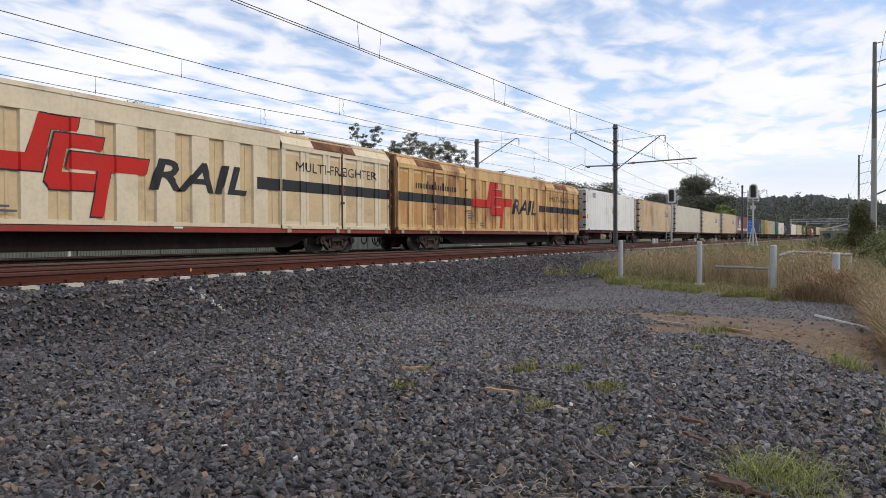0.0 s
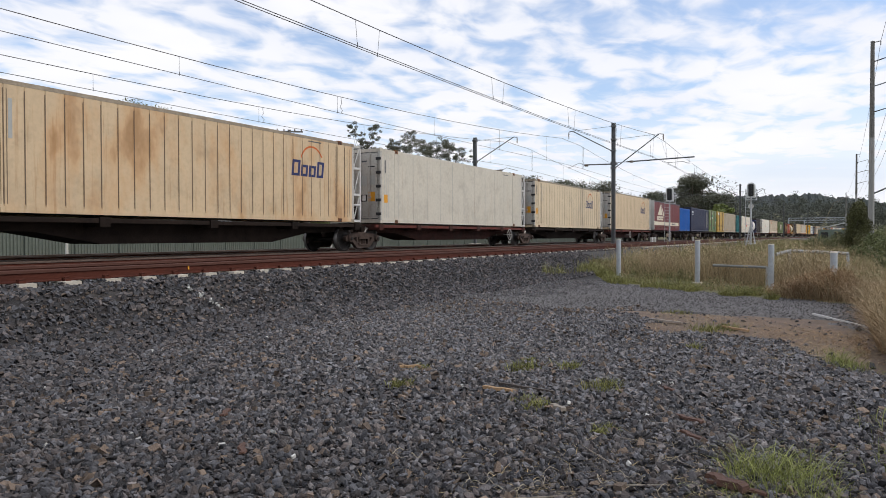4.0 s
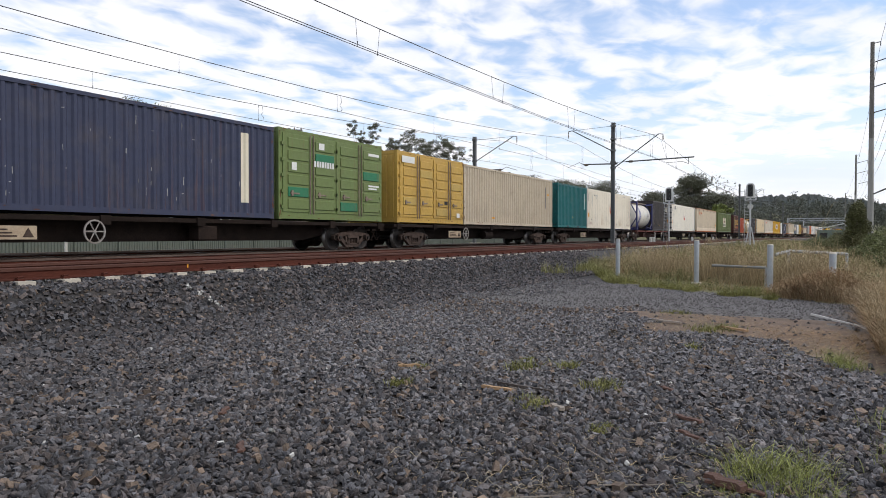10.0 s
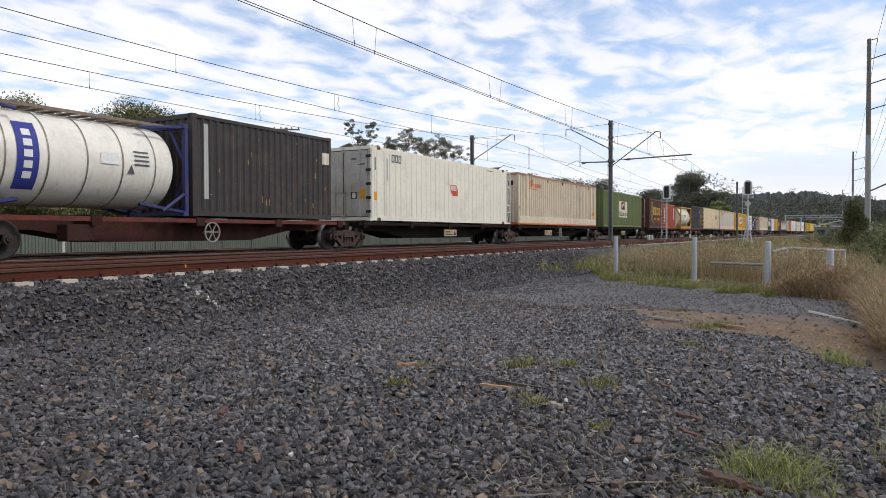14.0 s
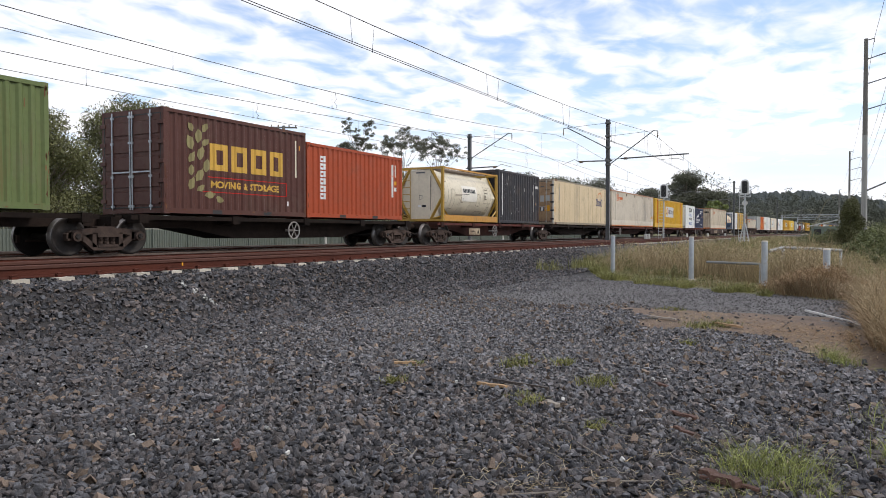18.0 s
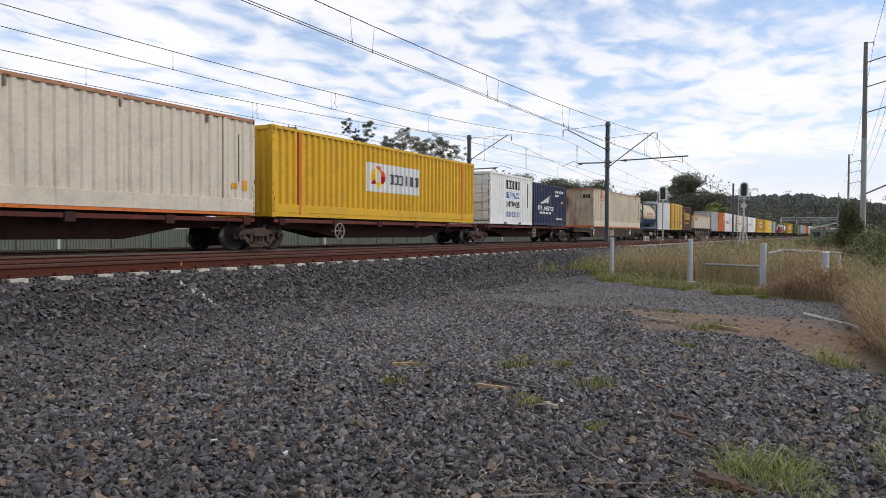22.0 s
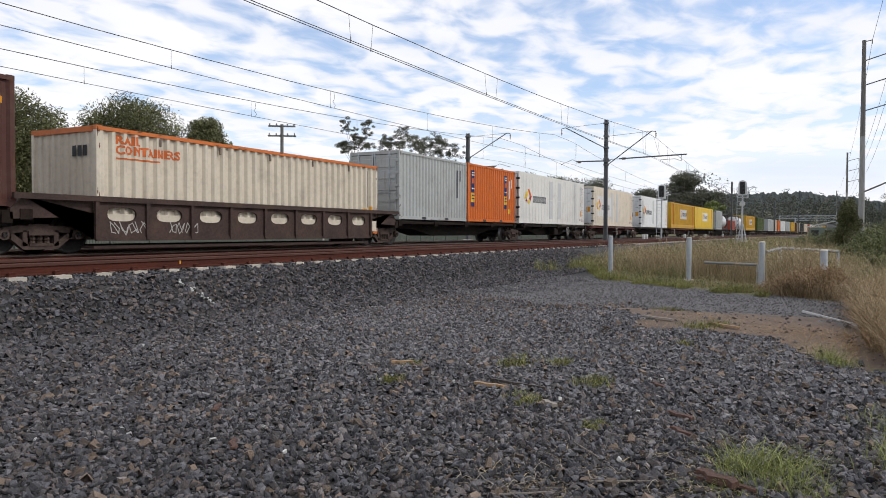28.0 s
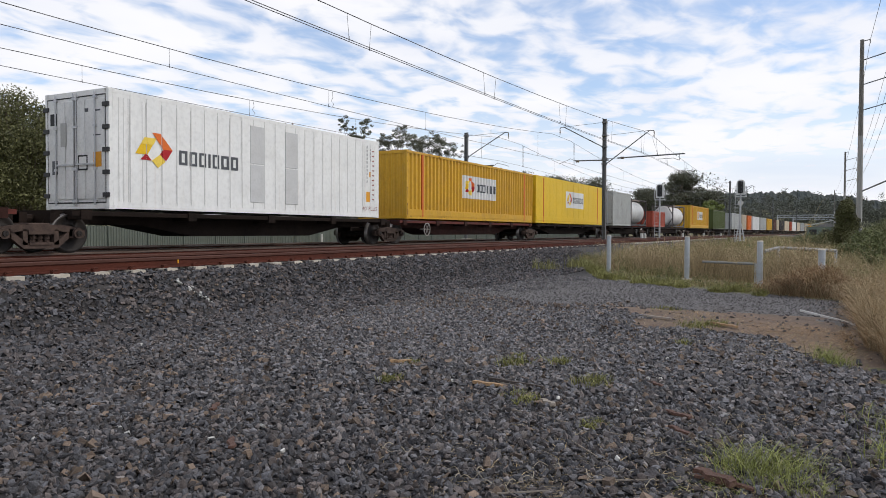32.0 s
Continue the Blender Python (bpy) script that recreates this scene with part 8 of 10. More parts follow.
def chevron_reefer(u0, u1, rgb, key, label, dirt, panel=False):
    t, line, h = cold_box("refrigerated_container", label, u0, u1, 2.97, rgb, 0.12 if dirt < 0.3 else 0.3, SEAM_PALE if dirt < 0.3 else SEAM_GREY, 0.5, key=key, tail=False, dirt=dirt, clean=True)
    if panel:
        bm = bmesh.new(); rect(bm, -h + 0.95, -h + 5.6, 0.75, 2.3); decal(t, bm, line, ink("clean_patch", (0.72, 0.70, 0.66)), "clean_patch", "paler clean patch")
    chevrons(t, line, -h + 0.76, 1.12, 1.1, 0.88)
    bm = bmesh.new(); word_bars(bm, -h + 2.17, 1.26, 0.39, (0.75, 0.7, 0.65, 0.22, 0.65, 0.8, 0.75), 0.2); decal(t, bm, line, INK_GREY, "name_blocks", "charcoal name blocks", proud=0.01)
    for x in (-1.12, 0.49):
        bm = bmesh.new()
        for k in range(2):
            box(bm, x, x + 0.62, -1.232, -1.20, 0.35 + 1.18 * k, 1.5 + 1.18 * k, 0.006)
        part("hatch", bm, ink("hatch_grey", (0.58, 0.58, 0.575)), t, "light grey side hatch")
    bm = bmesh.new()
    for k in range(11):
        z = 0.66 + 0.185 * k
        flat(bm, [(h - 0.49, z + 0.02), (h - 0.41, z + 0.02), (h - 0.41, z + 0.055), (h - 0.49, z + 0.055)])
        flat(bm, [(h - 0.41, z - 0.005), (h - 0.34, z + 0.0375), (h - 0.41, z + 0.08)])
    decal(t, bm, line, ink("brick_red", (0.26, 0.05, 0.045)), "arrows", "column of small dark red arrows", proud=0.008)
    decal(t, lettering("40' PLUS", h - 1.13, 0.27, 0.22, 1.0), line, ink("brick_red", (0.26, 0.05, 0.045)), "lettering", "dark red size lettering")
    stickers(t, line, [(h - 0.88, h - 0.60, 0.6, 0.98, INK_AMBER), (h - 0.68, h - 0.58, 1.55, 1.75, INK_AMBER)]
             + [(h - 0.85, h - 0.80, 1.32 + 0.145 * k, 1.42 + 0.145 * k, INK_GREY) for k in range(10)] + [(h - 0.64, h - 0.59, 2.15 + 0.13 * k, 2.24 + 0.13 * k, INK_GREY) for k in range(4)])


chevron_reefer(434.03, 446.40, (0.76, 0.735, 0.68), "off_white", "off-white refrigerated container with a coloured ribbon emblem", 0.25)

# -- five-unit set
wagon(447.9, 462.0, 449.2, None, red=True, extras=(("plate", 452.0), ("wheel", 455.4), ("tank", 457.0)))
wagon(463.3, 477.0, 462.7, None)
wagon(478.0, 493.2, 477.6, None, extras=(("wheel", 480.2),), red=True)
wagon(494.0, 509.5, 493.6, None)
wagon(510.7, 525.4, 510.2, 523.6)
chevron_reefer(448.85, 460.95, (0.74, 0.64, 0.50), "aged_cream", "yellowed cream refrigerated container with a paler name patch", 0.35, True)
chevron_reefer(464.30, 476.40, (0.82, 0.82, 0.80), "bright_white", "clean white refrigerated container with a coloured ribbon emblem", 0.12)
yellow_long(478.55, 493.30, 2.90, (0.60, 0.34, 0.03), "dull_golden", True, "dull yellow 48-foot corrugated container with a white name panel")
yellow_long(493.90, 508.60, 2.92, (0.72, 0.47, 0.02), "bright_yellow", False, "bright yellow smooth-sided 48-foot container with a white name panel")
plain("container", "light grey corrugated container", 511.9, 517.9, 2.85, (0.42, 0.44, 0.46), "light_grey", 0.1, 0.3, end="doors", hinge=False)
tank_container(518.1, 524.1, 2.5, (0.06, 0.05, 0.05), "black", (0.62, 0.62, 0.60), "white tank container in a dark frame", None, None, None)

# -- the rear of the train, seen only from afar
wagon(526.4, 545.6, 528.4, 543.6)
plain("container", "low red container with a blue top", 527.0, 533.0, 1.6, (0.36, 0.07, 0.04), "low_red", 0.1, 0.2)
tank_container(537.6, 544.6, 2.55, (0.10, 0.09, 0.09), "grey", (0.68, 0.66, 0.64), "white tank container in a grey frame", None, None, None)
wagon(546.4, 566.4, 548.4, 564.4)
yellow_long(548.7, 563.4, 2.9, (0.58, 0.38, 0.05), "dull_golden", True, "dull yellow 48-foot corrugated container with a white name panel")
wagon(567.2, 586.4, 569.2, 584.4)
t, line, h, m = plain("container", "olive-green corrugated container with white marks", 567.9, 580.1, 2.85, (0.075, 0.10, 0.03), "olive", 0.2, 0.3)
REAR = [((0.50, 0.50, 0.48), "light_grey", 12.2), ((0.58, 0.46, 0.31), "sand", 6.1), ((0.55, 0.14, 0.04), "tangerine", 6.1), ((0.7, 0.7, 0.68), "worn_white", 12.2), ((0.40, 0.42, 0.41), "light_grey", 12.2),
        ((0.5, 0.4, 0.2), "dull_golden", 12.2), ((0.2, 0.05, 0.04), "oxblood", 6.1), ((0.6, 0.5, 0.3), "sand", 6.1), ((0.05, 0.05, 0.06), "dark_slate", 12.2), ((0.5, 0.45, 0.35), "bone", 12.2), ((0.32, 0.06, 0.03), "brick", 6.1), ((0.7, 0.7, 0.7), "clean_white", 12.2),
        ((0.5, 0.45, 0.35), "bone", 12.2), ((0.3, 0.3, 0.3), "light_grey", 12.2), ((0.5, 0.4, 0.25), "sand", 12.2), ((0.6, 0.4, 0.05), "dull_golden", 12.2)]
u = 588.0
for rgb, key, ln in REAR:
    wagon(u, u + ln + 1.0, u + 1.2, u + ln - 0.2)
    plain("container", key.replace("_", " ") + " corrugated container far back in the train", u + 0.5, u + 0.5 + ln, 2.87, rgb, key)
    u += ln + 2.2

# ---------------------------------------------------------------- plants
def leaf_cloud(r, centres, radii, count, size, flatness=0.75):
    """Leaves as small bent quads, thicker towards the outside of each clump."""
    k = r.choice(len(centres), count, p=np.array(radii) ** 2 / np.sum(np.array(radii) ** 2))
    d = r.normal(size=(count, 3))
    d /= np.linalg.norm(d, axis=1)[:, None]
    rad = np.array(radii)[k] * np.minimum(r.uniform(0.05, 1.0, count) ** 0.5 + np.abs(r.normal(0, 0.09, count)), 1.25)
    c = np.array(centres)[k] + d * rad[:, None] * np.array([1, 1, flatness])
    u = r.normal(size=(count, 3)); u /= np.linalg.norm(u, axis=1)[:, None]
    v = np.cross(u, d + r.normal(scale=0.5, size=(count, 3)))
    v /= np.linalg.norm(v, axis=1)[:, None] + 1e-9
    s = size * r.uniform(0.5, 1.3, count)[:, None]
    q = np.stack([c - u * s, c + v * s * 0.45, c + u * s, c - v * s * 0.45], 1)
    f = np.arange(count * 4).reshape(-1, 4)
    return q.reshape(-1, 3), f


def tree(name, label, x, y, height, spread, kind, seed, clumps, leaves, leaf, clear=0.35, category="tree", flatness=0.75, clump=0.22, limb=1.0, tufts=()):
    """A tapered, forking trunk and a crown of leaf clumps with gaps."""
    r = np.random.default_rng(seed)
    z0 = ground_z(x, y) - 0.1
    t = tagged(root(name, pose(x, y, z0)), label, category)
    fork = height * clear
    lean = r.normal(0, 0.03, 2) * height
    bm = bmesh.new()
    rod(bm, (0, 0, 0), (lean[0] * 0.5, lean[1] * 0.5, fork), height * 0.028 * limb ** 0.6, 9, height * 0.02 * limb ** 0.6)
    centres, radii = [], []
    for dx, tz, rad in tufts:
        # a clump at the end of its own limb, spread along the railway's sight line
        c = (0.469 * dx + r.normal(0, 0.5), -0.883 * dx + r.normal(0, 0.5), tz - z0)
        for _ in range(9):
            centres.append((c[0] + r.normal(0, rad * 0.85), c[1] + r.normal(0, rad * 0.85), c[2] + r.normal(0, rad * 0.55)))
            radii.append(rad * r.uniform(0.35, 0.8))
        mid = (c[0] * 0.3, c[1] * 0.3, fork + (c[2] - fork) * 0.45)
        rod(bm, (lean[0] * 0.5, lean[1] * 0.5, fork * 0.97), mid, height * 0.013 * limb, 6, height * 0.009 * limb)
        rod(bm, mid, c, height * 0.009 * limb, 5, height * 0.003 * limb)
    for i in range(clumps):
        a = 2 * math.pi * (i + r.uniform(-0.3, 0.3)) / clumps * 2.4
        f = r.uniform(0.15, 1.0) ** 0.6 * (0.7 + 0.3 * math.sin(3.1 * a + seed))
        lv = r.uniform(0, 1) * (math.sqrt(max(0.06, 1 - 0.92 * f * f)) if kind == "leaf_dark" else 1.0)
        c = (lean[0] + spread * f * math.cos(a) * (1 - 0.45 * lv * lv), lean[1] + spread * f * math.sin(a) * (1 - 0.45 * lv * lv), fork + (height - fork) * (0.18 + 0.72 * lv))
        centres.append(c)
        radii.append(spread * clump * r.uniform(0.6, 1.4) * (1.25 if kind == "leaf_dark" else 1.0))
        mid = (c[0] * 0.35, c[1] * 0.35, fork + (c[2] - fork) * 0.5)
        rod(bm, (lean[0] * 0.5, lean[1] * 0.5, fork * 0.97), mid, height * 0.013 * limb, 6, height * 0.009 * limb)
        rod(bm, mid, c, height * 0.009 * limb, 5, height * 0.003)
    part("trunk", bm, M["bark"], t, "pale forking trunk and limbs")
    v, f = leaf_cloud(r, centres, radii, leaves, leaf, flatness)
    fast_mesh("crown", v, f, M[kind], t)
    return t


# dense round trees behind the fence
for x, y, hgt, sp, sd in ((33.0, 52.5, 12.8, 5.8, 11), (41.2, 50.5, 14.2, 6.6, 12), (48.0, 50.0, 13.4, 3.4, 14), (26.0, 53, 12.2, 6.0, 15)):
    tree("shade_tree", "dense dark green shade tree behind the railway fence", x, y, hgt, sp, "leaf_dark", sd, 190, 80000, 0.105, 0.12, flatness=0.7, clump=0.17, limb=0.45)
# open gums
TUFTS_A = ((-0.3, 20.6, 0.75), (-1.35, 19.6, 0.7), (2.0, 20.3, 0.8), (1.5, 18.8, 0.75), (-0.7, 18.1, 0.85), (-2.9, 16.6, 0.8), (-2.4, 15.7, 0.7), (-0.2, 16.4, 0.9), (2.4, 16.5, 0.95), (1.0, 17.2, 0.7), (0.4, 19.4, 0.5))
TUFTS_B = ((-3.6, 19.2, 0.9), (-2.6, 18.2, 1.0), (-1.4, 19.0, 0.8), (-0.4, 20.6, 0.9), (0.6, 21.6, 0.7), (1.4, 20.0, 0.9), (2.4, 18.8, 1.0), (0.2, 18.2, 1.1), (3.4, 18.0, 0.9), (-1.2, 17.2, 1.0))
TUFTS_C = ((-4.0, 19.4, 1.1), (-2.4, 20.4, 1.1), (-0.8, 20.8, 1.2), (0.9, 20.6, 1.2), (2.4, 20.0, 1.1), (3.9, 19.4, 1.0), (-3.0, 18.2, 1.1), (-0.8, 18.6, 1.3), (1.4, 18.4, 1.3), (3.2, 17.8, 1.1), (4.6, 18.2, 0.8))
for gx, gy, gh, gs, sd, n_, tf in ((108.0, 75.0, 22.5, 4.6, 21, 10000, TUFTS_A), (125.0, 75.5, 23.0, 6.0, 22, 12000, TUFTS_B), (138.5, 75.0, 22.6, 6.4, 23, 14000, TUFTS_C)):
    tree("gum_tree", "tall open-crowned gum tree with bare limbs", gx, gy, gh, gs, "leaf_gum", sd, 0, int(n_ * 1.2), 0.105, 0.55, flatness=0.7, limb=0.22, tufts=tf)
tree("gum_tree", "broad gum tree with a layered crown behind the line", 200.0, 33.0, 18.6, 7.2, "leaf_gum", 24, 70, 30000, 0.20, 0.30, flatness=0.55, clump=0.27, limb=0.5)
for x, y, hgt, sp, sd in ((196.0, 41.5, 13.5, 6.5, 27), (199.0, 26.0, 12.5, 6.5, 28), (190.0, 76.0, 19.5, 6.5, 91), (186.0, 84.5, 18.5, 6.0, 92), (193.0, 68.5, 18.0, 6.0, 93)):
    tree("gum_tree", "full-crowned gum tree in the woods behind the line", x, y, hgt, sp, "leaf_gum", sd, 60, 17000, 0.22, 0.2, flatness=0.6, clump=0.32, limb=0.5)
for x, y, hgt, sp, sd in ((85.0, 62.0, 11.6, 2.6, 94), (80.5, 63.5, 12.4, 2.6, 95), (76.5, 65.0, 13.0, 3.0, 96), (89.5, 61.0, 9.6, 2.2, 97)):
    tree("gum_tree", "grey-green gum tree behind the street pole", x, y, hgt, sp, "leaf_gum", sd, 46, 11000, 0.10, 0.3, flatness=0.7, clump=0.24, limb=0.6)
tree("gum_tree", "gum tree rising over the far woods", 196.0, 57.0, 17.0, 6.5, "leaf_gum", 25, 60, 15000, 0.22, 0.25, clump=0.34)
tree("gum_tree", "gum tree rising over the far woods", 187.0, 62.0, 16.0, 6.0, "leaf_gum", 26, 60, 15000, 0.22, 0.25, clump=0.34)
for x, y, hgt, sd in ((180.0, 23.3, 9.6, 31), (206.0, 30.5, 7.6, 32), (236, 23.0, 8.0, 33)):
    tree("young_tree", "bright lime-green young tree", x, y, hgt, 3.4, "leaf_lime", sd, 26, 7000, 0.24, 0.2)
for x, y, hgt, sd in ((72.0, 57.5, 6.2, 34), (76, 58, 5.4, 35), (58, 66, 6.5, 36)):
    tree("young_tree", "yellow-green garden tree beside houses", x, y, hgt, 2.4, "leaf_lime", sd, 22, 5200, 0.12, 0.2)
# dark needle bush and shrubs at the verge
tree("bush", "dark upright needle-leaved bush beside the pole", 50.0, -1.2, 3.35, 0.74, "leaf_needle", 41, 60, 26000, 0.055, 0.03, "bush", 1.5, 0.36)
for x, y, hgt, sp, sd, kd in ((58, -3.9, 2.3, 1.3, 42, "leaf_scrub"), (44, -1.9, 1.5, 1.0, 43, "leaf_scrub"), (33, -1.75, 1.0, 0.8, 44, "leaf_scrub"), (70, -1.8, 2.2, 1.6, 45, "leaf_gum"), (46, -3.1, 1.9, 1.2, 46, "leaf_dark"), (28, -1.9, 0.85, 0.7, 47, "leaf_scrub"),
                              (39, -2.2, 1.35, 1.0, 49, "leaf_scrub"), (54, -0.2, 1.3, 1.1, 50, "leaf_dark"), (36, -1.0, 0.7, 0.8, 51, "leaf_scrub"), (62, 1.0, 1.1, 1.4, 52, "leaf_scrub"), (24, -1.5, 0.6, 0.5, 53, "leaf_scrub")):
    tree("shrub", "scrubby green shrub in rough grass", x, y, hgt, sp, kd, sd, 22, 6500, 0.05, 0.06, "shrub", 0.9, 0.34)
tree("sapling", "leafy sapling at the edge of the verge", 36.0, -3.75, 4.0, 1.45, "leaf_gum", 48, 10, 2400, 0.07, 0.45)


def far_woods():
    """Woods on the low rises, in three depths, as one mass of leaf clumps."""
    r = np.random.default_rng(77)
    vs, fs, base = [], [], 0
    for lo, hi, near, far, n, tall in ((-14, 13, 250, 330, 80, 10), (6.5, 19, 225, 300, 46, 15), (-16, 30, 340, 520, 220, 13), (20, 80, 130, 260, 150, 12), (-25, 75, 560, 760, 220, 16)):
        for i in range(n):
            a = radians(lo + (hi - lo) * (i + r.uniform(0, 1)) / n)
            d = r.uniform(near, far)
            x, y = d * math.cos(a), d * math.sin(a)
            if across(x, y) < 32 and x < 340 and across(x, y) > -6:
                continue
            h = tall * r.uniform(0.65, 1.25)
            z = ground_z(x, y)
            k = 7
            sp = h * 0.34
            cs = [(x + r.normal(0, sp * 0.55), y + r.normal(0, sp * 0.55), z + h * r.uniform(0.25, 0.95)) for _ in range(k)]
            v, f = leaf_cloud(r, cs, [sp * r.uniform(0.4, 0.75) for _ in range(k)], 420 if d < 560 else 200, 0.22 + d * 0.0008, 0.8)
            vs.append(v); fs.append(f + base); base += len(v)
    ob = fast_mesh("far_woods", np.concatenate(vs), np.concatenate(fs), M["leaf_far"])
    tagged(ob, "dark olive eucalypt woods on the far low hills", "woods", kind="stuff")


far_woods()


def wooded_ridge():
    """The forested ridge that closes the distance, its skyline broken by tree crowns."""
    verts, faces = [], []
    na, nr = 1300, 12
    for i in range(na):
        a = radians(-32 + 112 * i / (na - 1))
        top = 35 + 7 * math.sin(a * 7 + 0.6) + 4 * math.sin(a * 17) + 2 * math.sin(a * 41 + 1)
        for j in range(nr):
            f = j / (nr - 1)
            d = 780 + 420 * f
            z = 8 + top * math.sin(min(1.0, f * 1.5) * math.pi / 2) * (1 if f < 0.75 else 1 - (f - 0.75) * 2)
            z += 4.0 * noise.noise((d * 0.05, a * 60, 2.0)) + 4.0 * noise.noise((d * 0.11, a * 190, 8.0)) + 2.2 * noise.noise((d * 0.2, a * 520, 3.0))
            verts.append((d * math.cos(a), d * math.sin(a), z))
    for i in range(na - 1):
        for j in range(nr - 1):
            k = i * nr + j
            faces.append((k, k + nr, k + nr + 1, k + 1))
    ob = raw("wooded_ridge", verts, faces, M["ridge"])
    tagged(ob, "hazy dark green forested ridge on the horizon", "hill", kind="structure")


# blue-grey haze of the distance mixed into the forest green
M["ridge"] = surface("hazed_far_forest", (0.070, 0.080, 0.076), (0.040, 0.047, 0.045), 0.06, 0.8, 0.95, bump=1.0, bump_scale=0.25, spec=0.05)
wooded_ridge()


def blades(name, label, n, place, tall, wide, material, seed, bend=0.5):
    """Grass blades, each a drooping strip of three quads; place(r) gives x, y and a factor on the height."""
    r = np.random.default_rng(seed)
    pts = []
    while len(pts) < n:
        p = place(r)
        if p is not None:
            pts.append((p[0], p[1], ground_z(p[0], p[1]) - 0.02, p[2]))
    p = np.array(pts)
    a = r.uniform(0, 2 * math.pi, n)
    h = tall * p[:, 3] * r.uniform(0.45, 1.1, n)
    w = wide * r.uniform(0.6, 1.4, n)
    out = np.stack([np.cos(a), np.sin(a), np.zeros(n)], 1)
    b2 = r.uniform(0, 2 * math.pi, n)
    side = np.stack([np.cos(b2), np.sin(b2), np.zeros(n)], 1) * w[:, None]
    bd = (bend * r.uniform(0.2, 1.3, n) * h)[:, None]
    up = np.array([0, 0, 1.0])
    b0 = p[:, :3]
    arc = r.uniform(0.0, 0.55, n)[:, None] * np.minimum(bd, h[:, None])
    b1 = b0 + out * bd * 0.18 + up * (h * 0.45)[:, None]
    b2_ = b0 + out * bd * 0.52 + up * (h * 0.80)[:, None] - up * arc * 0.25
    b3 = b0 + out * bd + up * (h * 1.0)[:, None] - up * arc
    v = np.stack([b0 - side, b0 + side, b1 + side * 0.85, b1 - side * 0.85, b2_ + side * 0.55, b2_ - side * 0.55, b3 + side * 0.12, b3 - side * 0.12], 1).reshape(-1, 3)
    i = (np.arange(n) * 8)[:, None]
    f = np.concatenate([i + np.array([[0, 1, 2, 3]]), i + np.array([[3, 2, 4, 5]]), i + np.array([[5, 4, 6, 7]])], 0)
    return tagged(fast_mesh(name, v, f, material), label, "grass", kind="stuff")


def fluff(name, label, n, place, tall, size, material, seed, low=0.5):
    """Feathery seed heads and small leaves that hang among the blades."""
    r = np.random.default_rng(seed)
    pts = []
    while len(pts) < n // 6:
        p = place(r)
        if p is not None:
            pts.append((p[0], p[1], ground_z(p[0], p[1]) + tall * p[2] * r.uniform(low, 1.05)))
    v, f = leaf_cloud(r, pts, [size * 2.6] * len(pts), n, size, 1.6)
    return tagged(fast_mesh(name, v, f, material), label, "grass", kind="stuff")


def field(r):
    x, y = 13.2 + 32 * r.random() ** 1.6, r.uniform(-5, 7.4)
    e = grass_edge(y) + 0.25
    if x < e or across(x, y) > 7.6:
        return None
    d = noise.noise((x * 0.8, y * 0.8, 9.0))
    if d < -0.15 and r.random() < 0.75:
        return None
    line = float(np.interp(y, (-5.0, 0.0, 1.16, 3.0, 5.35, 7.4), (12.6, 15.4, 16.8, 18.74, 20.23, 23.0)))
    if x < line + 0.15:
        if r.random() < 0.45:
            return None
        rise = 0.30
    else:
        rise = min(1.0, 0.5 + (x - line) * 0.5)
    c = noise.noise((x * 0.45, y * 0.9, 44.0))
    if x > 26 and r.random() < 0.5:
        return None
    return x, y, rise * (0.45 + 1.0 * max(0, d) + 0.9 * max(0, c)) * (1.25 if y < 2 else 0.95)


def tussock(r):
    """A leaning brown clump that hides the foot of the outermost post."""
    y = r.normal(0.05, 0.42)
    x = grass_edge(y) + 0.55 + r.normal(0, 0.28)
    return x, y, max(0.35, 1.0 - abs(y - 0.05) * 0.55) * (0.8 + 0.3 * noise.noise((x * 2, y * 3, 2.0)))


PLUMES = [(19.6, 2.75, 0.30, 1.1), (19.9, 2.2, 0.35, 0.9), (21.5, 3.6, 0.4, 0.85), (18.4, 1.7, 0.3, 0.8), (22.2, 4.6, 0.4, 0.75), (17.6, 0.75, 0.35, 0.95), (20.8, 4.3, 0.3, 0.8), (16.8, 0.2, 0.35, 0.9), (23.5, 5.6, 0.5, 0.8)]


def field_green(r):
    p = field(r)
    if p is None or (noise.noise((p[0] * 0.5, p[1] * 0.7, 21.0)) < (0.0 if p[1] < 3.2 else -0.2)):
        return None
    return p


def field_front(r):
    y = r.uniform(0.9, 7.2)
    x = grass_edge(y) + abs(r.normal(0, 0.8)) - 0.3 + 0.35 * noise.noise((y * 1.5, 3.0, 0.0))
    d = noise.noise((x * 1.1, y * 1.1, 31.0)) + 0.6 * noise.noise((x * 4, y * 4, 32.0))
    if d < -0.12 or r.random() > 0.45 + d:
        return None
    return x, y, r.uniform(0.35, 0.9) * (0.7 + 0.8 * max(0, d)) * (1.5 if y > 5.6 else 1.0)


def clump_right(r):
    x = r.uniform(6.8, 14.8)
    y = -0.40 - abs(r.normal(0, 0.55)) - max(0, 8.6 - x) * 0.12
    if noise.noise((x * 1.6, y * 1.6, 17.0)) < -0.1:
        return None
    k = min(1.0, (x - 6.4) / 2.2) * min(1.0, 0.35 - (y + 0.2) * 1.4)
    return x, y, 0.55 + 0.6 * k * r.random()


def weeds(r):
    x, y = r.uniform(20, 60), 7.6 - abs(r.normal(0, 0.9))
    if noise.noise((x * 0.7, y, 4.0)) < 0.05:
        return None
    return x, y, 0.6 + 0.5 * r.random()


